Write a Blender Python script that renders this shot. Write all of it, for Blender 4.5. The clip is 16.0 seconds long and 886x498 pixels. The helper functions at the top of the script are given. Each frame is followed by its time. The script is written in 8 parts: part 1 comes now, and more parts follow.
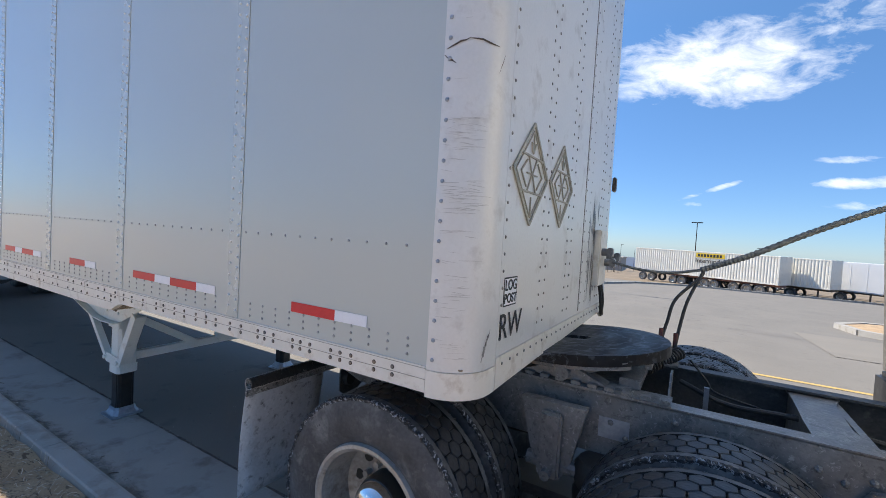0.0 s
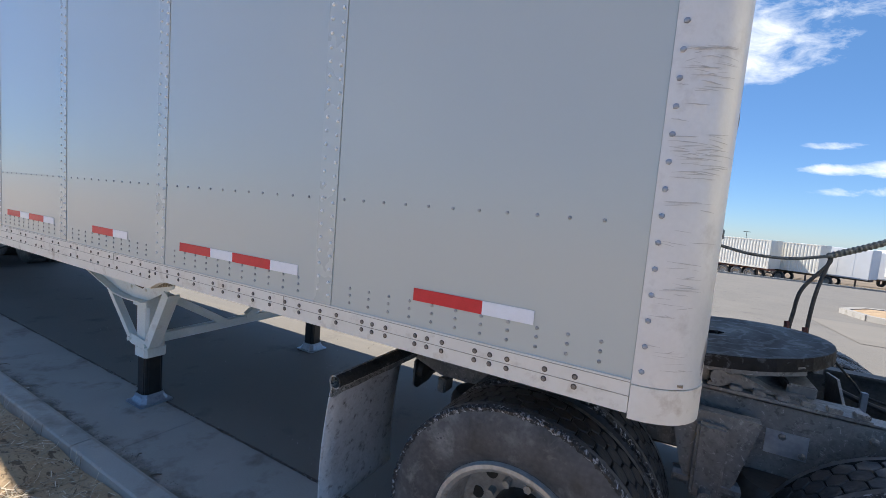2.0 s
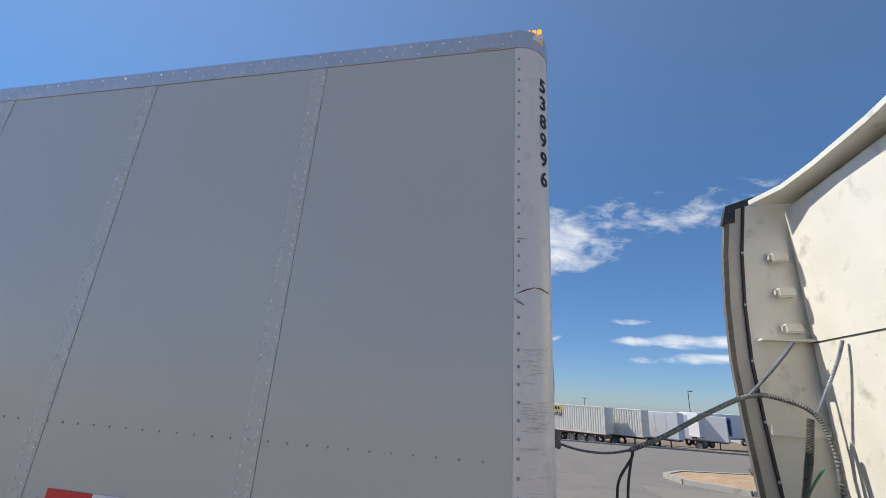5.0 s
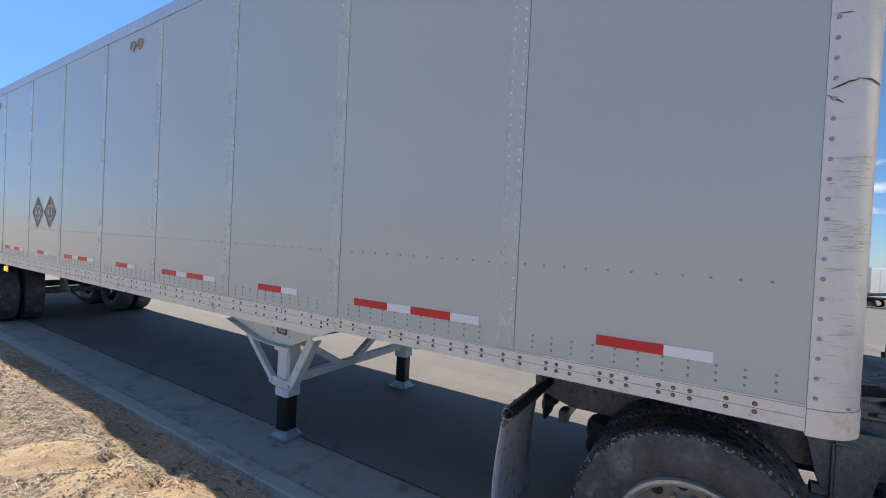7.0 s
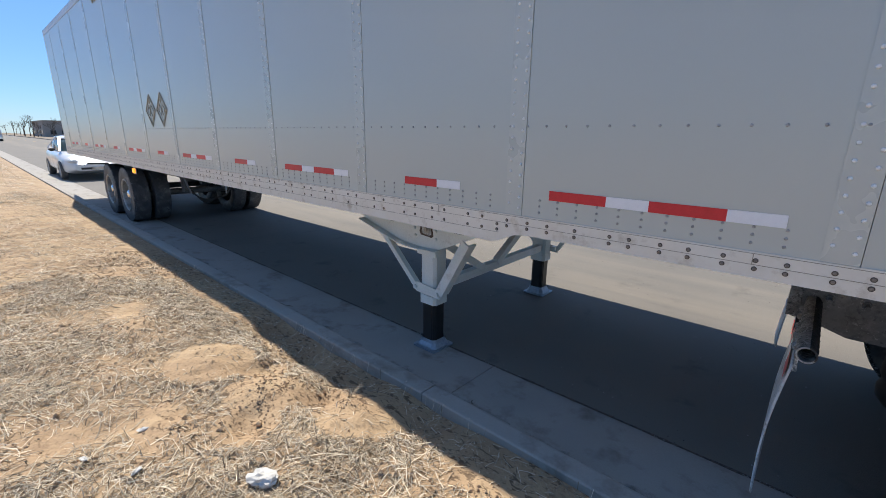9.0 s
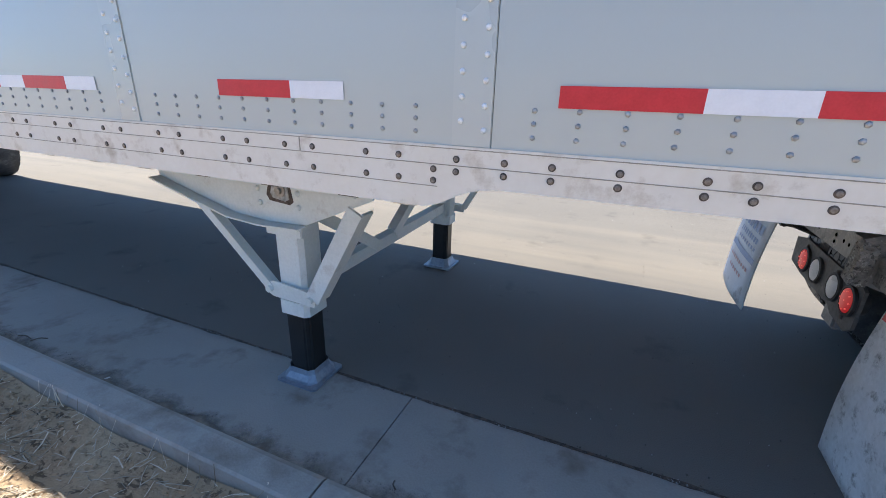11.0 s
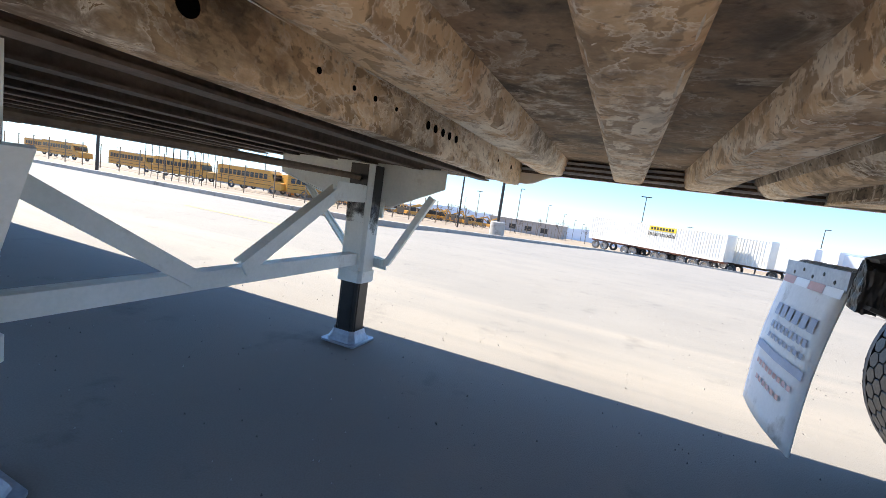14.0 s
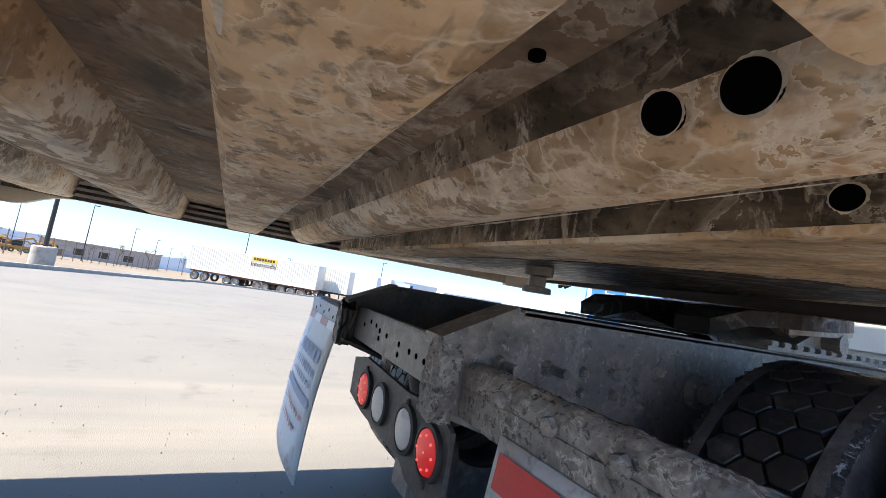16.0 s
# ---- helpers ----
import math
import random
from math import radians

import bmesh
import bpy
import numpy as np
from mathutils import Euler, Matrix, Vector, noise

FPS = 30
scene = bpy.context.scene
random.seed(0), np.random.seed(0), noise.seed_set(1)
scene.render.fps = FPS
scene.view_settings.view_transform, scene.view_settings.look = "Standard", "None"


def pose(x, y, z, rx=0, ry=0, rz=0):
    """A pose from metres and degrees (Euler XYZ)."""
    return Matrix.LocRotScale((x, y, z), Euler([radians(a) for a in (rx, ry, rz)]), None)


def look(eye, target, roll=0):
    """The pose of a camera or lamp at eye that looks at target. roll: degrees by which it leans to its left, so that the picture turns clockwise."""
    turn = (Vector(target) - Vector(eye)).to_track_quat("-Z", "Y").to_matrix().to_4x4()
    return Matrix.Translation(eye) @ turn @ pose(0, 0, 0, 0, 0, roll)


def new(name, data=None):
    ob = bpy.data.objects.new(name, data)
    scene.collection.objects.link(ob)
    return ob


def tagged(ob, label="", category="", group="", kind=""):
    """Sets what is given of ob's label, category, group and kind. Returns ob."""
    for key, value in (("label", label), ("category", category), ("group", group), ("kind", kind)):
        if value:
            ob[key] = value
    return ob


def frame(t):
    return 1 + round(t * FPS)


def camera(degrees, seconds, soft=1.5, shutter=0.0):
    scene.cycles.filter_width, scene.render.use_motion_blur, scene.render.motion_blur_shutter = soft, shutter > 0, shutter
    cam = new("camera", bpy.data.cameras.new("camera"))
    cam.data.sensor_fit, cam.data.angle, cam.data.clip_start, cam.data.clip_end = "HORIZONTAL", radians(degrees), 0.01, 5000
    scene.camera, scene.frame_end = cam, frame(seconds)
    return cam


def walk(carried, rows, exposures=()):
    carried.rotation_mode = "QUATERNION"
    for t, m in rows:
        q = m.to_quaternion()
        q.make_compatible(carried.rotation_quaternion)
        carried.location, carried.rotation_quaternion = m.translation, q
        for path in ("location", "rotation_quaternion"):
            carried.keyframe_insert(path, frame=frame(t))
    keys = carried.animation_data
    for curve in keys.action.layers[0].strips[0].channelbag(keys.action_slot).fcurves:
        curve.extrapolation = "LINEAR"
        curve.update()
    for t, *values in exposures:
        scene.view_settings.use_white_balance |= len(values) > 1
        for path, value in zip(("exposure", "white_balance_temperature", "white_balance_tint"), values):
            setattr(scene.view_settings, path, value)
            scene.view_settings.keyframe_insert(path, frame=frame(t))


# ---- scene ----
cam = camera(92.5, 16.0, soft=0.5)
PATH = [
    (0, (0.654, -1.32, 1.767), (-0.374, 0.394, 1.694), 3.4),
    (0.5, (0.646, -1.321, 1.755), (-0.219, 0.479, 1.647), 3.6),
    (1, (0.498, -1.339, 1.721), (-0.364, 0.461, 1.595), 4.1),
    (1.5, (0.171, -1.302, 1.708), (-0.746, 0.468, 1.543), 4.3),
    (2, (-0.1, -1.301, 1.704), (-1.071, 0.438, 1.523), 4.8),
    (2.5, (-0.193, -1.34, 1.842), (-1.049, 0.462, 1.98), 2.1),
    (3, (-0.22, -1.36, 1.831), (-1.009, 0.472, 1.983), 3.8),
    (3.5, (-0.233, -1.422, 1.917), (-0.722, 0.491, 2.234), 3.3),
    (4, (-0.161, -1.588, 1.976), (-0.549, 0.29, 2.543), 3.4),
    (4.2, (-0.087, -1.68, 2.0), (-0.474, 0.17, 2.653), 3.5),
    (6.3, (-0.166, -2.087, 1.832), (-0.821, -0.236, 2.214), 5.8),
    (6.5, (-0.264, -2.053, 1.807), (-1.025, -0.218, 2.038), 4.9),
    (7, (-0.515, -2.05, 1.806), (-1.574, -0.354, 1.773), 2.8),
    (7.5, (-0.771, -2.106, 1.814), (-2.019, -0.549, 1.681), 0.9),
    (8, (-0.964, -2.119, 1.768), (-2.385, -0.728, 1.551), 0.3),
    (8.5, (-1.242, -1.987, 1.693), (-2.651, -0.622, 1.3), 0.1),
    (9, (-1.47, -1.879, 1.662), (-2.756, -0.436, 1.148), 0.8),
    (9.5, (-1.688, -1.776, 1.643), (-2.79, -0.2, 1.094), 1.3),
    (9.7, (-1.755, -1.699, 1.627), (-2.763, -0.068, 1.056), 1.1),
    (11.8, (-2.469, -0.629, 1.205), (-3.182, 1.082, 0.453), 1.4),
    (12, (-2.457, -0.569, 1.165), (-3.324, 1.068, 0.411), 0.6),
    (12.5, (-2.395, -0.43, 1.096), (-3.611, 0.985, 0.373), 2.4),
    (13, (-2.411, -0.226, 1.024), (-3.701, 1.143, 0.344), 4.0),
    (13.5, (-2.268, -0.075, 0.943), (-3.364, 1.515, 0.421), 6.5),
    (14, (-2.198, -0.009, 0.951), (-2.956, 1.826, 0.715), 8.3),
    (14.5, (-2.135, 0.05, 0.968), (-2.287, 2.043, 0.918), 9.8),
    (15, (-2.051, 0.095, 0.991), (-1.654, 2.052, 1.094), 10.4),
    (15.5, (-1.97, 0.118, 1.017), (-1.254, 1.977, 1.192), 9.9),
    (16, (-1.908, 0.100, 1.047), (-1.032, 1.887, 1.240), 9.7),
]
EXPOSURES = [(0.0, 0.84), (1.5, 0.82), (2.5, 0.86), (3.0, 0.5), (3.5, 0.48), (4.2, 0.27), (6.5, 0.5), (7.5, 0.65), (8.5, 0.44), (9.0, 0.5), (9.7, 0.62), (11.8, 1.58), (12.0, 1.6), (12.5, 1.5), (13.0, 1.38), (13.5, 1.74), (14.0, 1.8), (15.0, 1.74), (16.0, 1.76)]
walk(cam, [(t, look(eye, target, roll)) for t, eye, target, roll in PATH], EXPOSURES)

# ---- world and light ----
SUN_WAY = Vector((-0.85, 0.14, 1.0)).normalized()  # towards the sun
world = bpy.data.worlds.new("sky")
scene.world = world
world.use_nodes = True
wn, wl = world.node_tree.nodes, world.node_tree.links
sky = wn.new("ShaderNodeTexSky")
sky.sky_type = "NISHITA"
sky.sun_disc = False
sky.sun_elevation = math.asin(SUN_WAY.z)
sky.sun_rotation = math.atan2(SUN_WAY.x, SUN_WAY.y)
sky.altitude = 1600
sky.air_density = 1.0
sky.dust_density = 0.1
sky.ozone_density = 3.5
wn["Background"].inputs["Strength"].default_value = 0.14


def wmath(op, a, b=None, c=None):
    m = wn.new("ShaderNodeMath")
    m.operation = op
    for i, v in enumerate((a, b, c)):
        if v is None:
            continue
        if isinstance(v, (int, float)):
            m.inputs[i].default_value = v
        else:
            wl.new(v, m.inputs[i])
    return m.outputs[0]


# thin fair-weather clouds: centre and half width in degrees (azimuth from +y to +x, elevation), lean, weight
# the last two, out of view, are added for reflections in the side panel
CLOUDS = [(0.0, 20.0, 14.0, 5.0, -0.06, 1.0), (21.0, 22.0, 12.0, 3.0, 0.1, 0.42), (11.5, 22.6, 9.0, 3.0, 0.12, 0.40), (13.5, 7.2, 5.5, 0.75, 0.0, 0.9), (12.3, 9.5, 3.0, 0.5, -0.05, 0.6),
          (20.0, 7.1, 11.0, 1.0, -0.03, 0.95), (21.0, 5.3, 11.0, 0.8, 0.03, 0.9), (1.4, 6.9, 5.5, 0.38, 0.36, 0.5), (31.0, 6.3, 9.0, 1.5, 0.0, 0.7), (-1.0, 5.1, 2.0, 0.5, 0.0, 0.5), (60.0, 16.0, 22.0, 3.0, 0.05, 0.7), (-142.0, 12.8, 7.0, 5.0, 0.1, 1.0), (-125.0, 6.3, 3.0, 1.2, 0.25, 1.0)]
wco = wn.new("ShaderNodeTexCoord")
wsep = wn.new("ShaderNodeSeparateXYZ")
wl.new(wco.outputs["Generated"], wsep.inputs[0])
az = wmath("MULTIPLY", wmath("ARCTAN2", wsep.outputs[0], wsep.outputs[1]), 57.2958)
el = wmath("MULTIPLY", wmath("ARCSINE", wsep.outputs[2]), 57.2958)
total = None
for a0, e0, wa, we, lean, amp in CLOUDS:
    da = wmath("SUBTRACT", az, a0)
    de = wmath("SUBTRACT", wmath("SUBTRACT", el, e0), wmath("MULTIPLY", da, lean))
    far = wmath("ADD", wmath("POWER", wmath("ABSOLUTE", wmath("DIVIDE", da, wa)), 2.0), wmath("POWER", wmath("ABSOLUTE", wmath("DIVIDE", de, we)), 2.0))
    one = wmath("MULTIPLY", wmath("MAXIMUM", wmath("SUBTRACT", 1.0, far), 0.0), amp)
    total = one if total is None else wmath("MAXIMUM", total, one)
wcomb = wn.new("ShaderNodeCombineXYZ")
wl.new(wmath("ADD", wmath("MULTIPLY", az, 0.15), wmath("MULTIPLY", el, 0.09)), wcomb.inputs[0])
wl.new(wmath("MULTIPLY", el, 0.30), wcomb.inputs[1])
wnoise = wn.new("ShaderNodeTexNoise")
wnoise.inputs["Scale"].default_value, wnoise.inputs["Detail"].default_value, wnoise.inputs["Roughness"].default_value, wnoise.inputs["Distortion"].default_value = 1.5, 12, 0.63, 0.35
wl.new(wcomb.outputs[0], wnoise.inputs["Vector"])
puff = wmath("MULTIPLY", wmath("SUBTRACT", wmath("ADD", total, wmath("MULTIPLY", wnoise.outputs["Fac"], 2.4)), 1.48), 1.0)
gate = wmath("MINIMUM", wmath("MULTIPLY", total, 4.0), 1.0)
cover = wmath("MINIMUM", wmath("MAXIMUM", wmath("MULTIPLY", puff, gate), 0.0), 0.95)
wmix = wn.new("ShaderNodeMix")
wmix.data_type = "RGBA"
wl.new(cover, wmix.inputs[0])
# dimmed and bluer towards the horizon, lifted overhead to fill shaded sides
wtone = wn.new("ShaderNodeValToRGB")
wtone.color_ramp.elements[0].position, wtone.color_ramp.elements[0].color = 0.0, (0.32, 0.405, 0.55, 1)
wtone.color_ramp.elements[1].position, wtone.color_ramp.elements[1].color = 0.85, (1.18, 1.14, 1.08, 1)
wmid = wtone.color_ramp.elements.new(0.42)
wmid.color = (0.54, 0.71, 0.80, 1)
wl.new(wmath("MAXIMUM", wsep.outputs[2], 0.0), wtone.inputs[0])
wtint = wn.new("ShaderNodeMix")
wtint.data_type, wtint.blend_type = "RGBA", "MULTIPLY"
wtint.inputs[0].default_value = 1.0
wl.new(sky.outputs[0], wtint.inputs[6])
wl.new(wtone.outputs[0], wtint.inputs[7])
wl.new(wtint.outputs[2], wmix.inputs[6])
wmix.inputs[7].default_value = (5.6, 5.7, 5.8, 1)
wl.new(wmix.outputs[2], wn["Background"].inputs["Color"])
sun_data = bpy.data.lights.new("sun", "SUN")
sun_data.energy, sun_data.angle, sun_data.color = 4.25, radians(0.53), (1.0, 0.94, 0.84)
sun = new("sun", sun_data)
sun.matrix_world = look(SUN_WAY * 50, (0, 0, 0))


# ---- materials ----
def shade(name, low, high, scale=6.0, rough=0.6, metal=0.0, bump=0.2, fine=60.0, spread=0.5, stretch=(1, 1, 1), rough_spread=0.15, dirt=None, dirt_amount=0.0, dirt_scale=2.0, random_tint=0.0, coat=0.0, dirt_stretch=None):
    """A surface with a broad and a fine variation of colour, bump and roughness; dirt lies over it in patches."""
    m = bpy.data.materials.new(name)
    m.use_nodes = True
    nt = m.node_tree
    n, l = nt.nodes, nt.links
    b = n["Principled BSDF"]
    co = n.new("ShaderNodeTexCoord")
    mp = n.new("ShaderNodeMapping")
    mp.inputs["Scale"].default_value = stretch
    l.new(co.outputs["Object"], mp.inputs["Vector"])
    broad = n.new("ShaderNodeTexNoise")
    broad.inputs["Scale"].default_value, broad.inputs["Detail"].default_value = scale, 4
    grain = n.new("ShaderNodeTexNoise")
    grain.inputs["Scale"].default_value, grain.inputs["Detail"].default_value = fine, 3
    for t in (broad, grain):
        l.new(mp.outputs[0], t.inputs["Vector"])
    add = n.new("ShaderNodeMix")
    add.data_type = "FLOAT"
    add.inputs[0].default_value = 0.4
    l.new(broad.outputs["Fac"], add.inputs[2])
    l.new(grain.outputs["Fac"], add.inputs[3])
    ramp = n.new("ShaderNodeValToRGB")
    ramp.color_ramp.elements[0].position, ramp.color_ramp.elements[1].position = 0.5 - spread / 3, 0.5 + spread / 3
    ramp.color_ramp.elements[0].color, ramp.color_ramp.elements[1].color = (*low, 1), (*high, 1)
    l.new(add.outputs[0], ramp.inputs["Fac"])
    colour = ramp.outputs["Color"]
    rr = n.new("ShaderNodeMapRange")
    rr.inputs["To Min"].default_value, rr.inputs["To Max"].default_value = max(0.02, rough - rough_spread), min(1, rough + rough_spread)
    l.new(broad.outputs["Fac"], rr.inputs["Value"])
    roughness = rr.outputs[0]
    if dirt:
        patch = n.new("ShaderNodeTexNoise")
        patch.inputs["Scale"].default_value, patch.inputs["Detail"].default_value, patch.inputs["Roughness"].default_value = dirt_scale, 6, 0.65
        l.new(co.outputs["Object"], patch.inputs["Vector"])
        if dirt_stretch:
            pm = n.new("ShaderNodeMapping")
            pm.inputs["Scale"].default_value = dirt_stretch
            l.new(co.outputs["Object"], pm.inputs["Vector"])
            l.new(pm.outputs[0], patch.inputs["Vector"])
        pr = n.new("ShaderNodeMapRange")
        pr.inputs["From Min"].default_value, pr.inputs["From Max"].default_value = 0.62 - 0.3 * dirt_amount, 0.80 - 0.3 * dirt_amount
        l.new(patch.outputs["Fac"], pr.inputs["Value"])
        mx = n.new("ShaderNodeMix")
        mx.data_type = "RGBA"
        l.new(pr.outputs[0], mx.inputs[0])
        l.new(colour, mx.inputs[6])
        mx.inputs[7].default_value = (*dirt, 1)
        colour = mx.outputs[2]
    if random_tint:
        oi = n.new("ShaderNodeObjectInfo")
        hs = n.new("ShaderNodeHueSaturation")
        mr = n.new("ShaderNodeMapRange")
        mr.inputs["To Min"].default_value, mr.inputs["To Max"].default_value = 1 - random_tint, 1 + random_tint
        l.new(oi.outputs["Random"], mr.inputs["Value"])
        l.new(mr.outputs[0], hs.inputs["Value"])
        l.new(colour, hs.inputs["Color"])
        colour = hs.outputs[0]
    l.new(colour, b.inputs["Base Color"])
    l.new(roughness, b.inputs["Roughness"])
    b.inputs["Metallic"].default_value = metal
    b.inputs["Coat Weight"].default_value = coat
    b.inputs["Coat Roughness"].default_value = 0.22
    if bump:
        bp = n.new("ShaderNodeBump")
        bp.inputs["Strength"].default_value, bp.inputs["Distance"].default_value = min(bump, 1.0), 0.01 * max(bump, 1.0)
        l.new(add.outputs[0], bp.inputs["Height"])
        l.new(bp.outputs[0], b.inputs["Normal"])
    return m


def glow(name, colour, strength):
    m = shade(name, colour, colour, rough=0.3, bump=0)
    b = m.node_tree.nodes["Principled BSDF"]
    b.inputs["Emission Color"].default_value = (*colour, 1)
    b.inputs["Emission Strength"].default_value = strength
    return m


def grey(v):
    return (v, v, v)


M_PANEL = shade("grey_panel_paint", (0.512, 0.546, 0.52), (0.515, 0.549, 0.523), 0.8, 0.29, 0.1, 0, 60, 0.9, coat=0.4, rough_spread=0.02)
M_STRIP = shade("seam_strip_paint", (0.53, 0.557, 0.527), (0.55, 0.576, 0.545), 2, 0.28, 0.1, 0, 60, 0.9, coat=0.3)
M_CORNER = shade("scuffed_white_paint", (0.69, 0.675, 0.635), (0.79, 0.775, 0.74), 5, 0.36, 0.12, 0.1, 70, 0.8, dirt=(0.54, 0.51, 0.46), dirt_amount=0.22, dirt_scale=5)
M_RAIL = shade("white_rail_paint", (0.77, 0.705, 0.60), (0.85, 0.80, 0.715), 6, 0.45, 0, 0.1, 60, 0.8, dirt=(0.54, 0.455, 0.345), dirt_amount=0.25, dirt_scale=9)
M_TOPRAIL = shade("aluminium_rail", (0.55, 0.56, 0.58), (0.66, 0.67, 0.69), 4, 0.4, 0.6, 0.05, 60)
M_RIVET = shade("rivet_steel", (0.78, 0.79, 0.78), (0.88, 0.89, 0.88), 90, 0.3, 0.1, 0)
M_BOLT = shade("dark_bolt", (0.05, 0.038, 0.03), (0.17, 0.125, 0.095), 60, 0.7, 0.2, 0.2)
M_BOLTMID = shade("rusty_bolt_centre", (0.17, 0.13, 0.10), (0.34, 0.28, 0.22), 160, 0.7, 0.1, 0.2, 300)
M_DULLRIVET = shade("dull_grimy_rivet", (0.16, 0.15, 0.135), (0.36, 0.34, 0.31), 60, 0.5, 0.2, 0)
M_PANELRIVET = shade("weathered_rivet_steel", (0.24, 0.245, 0.25), (0.50, 0.51, 0.51), 45, 0.35, 0.7, 0)
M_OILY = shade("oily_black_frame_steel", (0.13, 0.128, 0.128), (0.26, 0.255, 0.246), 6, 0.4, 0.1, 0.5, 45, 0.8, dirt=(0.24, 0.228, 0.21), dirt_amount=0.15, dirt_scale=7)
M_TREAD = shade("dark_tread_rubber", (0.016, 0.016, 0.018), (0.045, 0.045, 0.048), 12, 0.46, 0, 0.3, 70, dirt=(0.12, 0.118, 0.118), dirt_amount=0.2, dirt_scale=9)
M_PLATE = shade("dark_plate_and_shaded_rail", (0.04, 0.039, 0.038), (0.11, 0.107, 0.103), 9, 0.55, 0.1, 0.3, 60, dirt=(0.20, 0.19, 0.175), dirt_amount=0.15, dirt_scale=14)
M_GROOVEBLACK = shade("black_tread_groove", (0.006, 0.006, 0.006), (0.014, 0.014, 0.014), 20, 0.9, 0, 0)
M_DULLRED = shade("grimy_red_boot", (0.06, 0.02, 0.016), (0.14, 0.035, 0.03), 30, 0.6, 0, 0.1)
M_RED = shade("red_reflective_tape", (0.60, 0.018, 0.026), (0.70, 0.03, 0.04), 30, 0.35, 0, 0.05, 200)
M_WHITE = shade("white_reflective_tape", (0.84, 0.84, 0.86), (0.90, 0.90, 0.92), 30, 0.35, 0, 0.05, 200)
M_GEAR = shade("pale_green_white_paint", (0.68, 0.72, 0.69), (0.80, 0.83, 0.80), 5, 0.45, 0, 0.1, 80, dirt=(0.50, 0.48, 0.43), dirt_amount=0.1, dirt_scale=8)
M_BLACK = shade("black_paint", (0.012, 0.012, 0.013), (0.03, 0.028, 0.027), 12, 0.38, 0, 0.2, 90)
M_COVER = shade("greasy_pale_cover", (0.16, 0.16, 0.155), (0.62, 0.64, 0.62), 22, 0.5, 0, 0.2, 70, 0.5)
M_GALV = shade("galvanised_steel", (0.28, 0.31, 0.36), (0.45, 0.48, 0.52), 14, 0.5, 0.6, 0.2, 60)
M_RUST = shade("dusty_rusted_steel", (0.52, 0.365, 0.205), (0.80, 0.62, 0.405), 2.2, 0.78, 0.0, 0.7, 40, 0.7, dirt=(0.33, 0.23, 0.14), dirt_amount=0.3, dirt_scale=3.0)
M_BEAM = shade("dark_crossmember", (0.05, 0.043, 0.037), (0.15, 0.12, 0.10), 5, 0.8, 0.1, 0.4, 50)
M_RAILBLACK = shade("streaky_black_film", (0.010, 0.010, 0.011), (0.04, 0.04, 0.045), 6, 0.42, 0.0, 0.7, 25, rough_spread=0.2, stretch=(1, 0.25, 1))
M_TYRE = shade("worn_tyre_rubber", (0.040, 0.041, 0.044), (0.095, 0.097, 0.102), 9, 0.55, 0, 0.35, 60, dirt=(0.17, 0.17, 0.172), dirt_amount=0.25, dirt_scale=8)
M_RIM = shade("dull_aluminium_rim", (0.33, 0.31, 0.28), (0.55, 0.53, 0.50), 7, 0.42, 0.5, 0.15, 60, dirt=(0.20, 0.17, 0.13), dirt_amount=0.3, dirt_scale=9)
M_CHROME = shade("chrome", grey(0.72), grey(0.8), 5, 0.08, 1.0, 0)
M_FRAME = shade("grimy_frame_steel", (0.13, 0.13, 0.132), (0.25, 0.247, 0.242), 5, 0.42, 0.2, 0.4, 45, 0.8, dirt=(0.33, 0.315, 0.29), dirt_amount=0.15, dirt_scale=6)
M_FLAP = shade("dirty_white_mudflap", (0.50, 0.50, 0.50), (0.72, 0.72, 0.73), 7, 0.6, 0, 0.2, 60, dirt=(0.16, 0.155, 0.15), dirt_amount=0.28, dirt_scale=22)
M_FLAPCLEAN = shade("white_mudflap", (0.70, 0.71, 0.72), (0.80, 0.81, 0.82), 5, 0.55, 0, 0.1, 60, dirt=(0.35, 0.34, 0.33), dirt_amount=0.15, dirt_scale=6)
# cab cream darkened: shade is put into the outer skin and bracket slots
M_CABSHADE = shade("shaded_cab_paint", (0.44, 0.41, 0.35), (0.54, 0.51, 0.44), 3, 0.5, 0, 0.05)
M_CAB = shade("cream_cab_paint", (0.70, 0.67, 0.58), (0.78, 0.75, 0.67), 3, 0.4, 0, 0.04, 70, dirt=(0.45, 0.42, 0.35), dirt_amount=0.15, dirt_scale=4)
M_RUBBER = shade("black_rubber_trim", (0.02, 0.019, 0.018), (0.05, 0.047, 0.044), 9, 0.6, 0, 0.2)
M_INK = shade("black_lettering", grey(0.012), grey(0.02), 9, 0.5, 0, 0)
# near-black for discs that stand in for the dark inside of holes
M_VOID = shade("hole_shade_black", grey(0.003), grey(0.004), 9, 1.0, 0, 0)
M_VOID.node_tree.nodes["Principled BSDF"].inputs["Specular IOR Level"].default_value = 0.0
M_ASPHALT = shade("dusty_asphalt", (0.153, 0.138, 0.12), (0.23, 0.209, 0.181), 0.8, 0.92, 0, 0.8, 150, 0.8, dirt=(0.105, 0.096, 0.087), dirt_amount=0.1, dirt_scale=2.2)
M_CONCRETE = shade("gutter_concrete", (0.32, 0.294, 0.26), (0.44, 0.407, 0.363), 2.5, 0.9, 0, 0.4, 120, 0.9, dirt=(0.215, 0.187, 0.153), dirt_amount=0.3, dirt_scale=3)
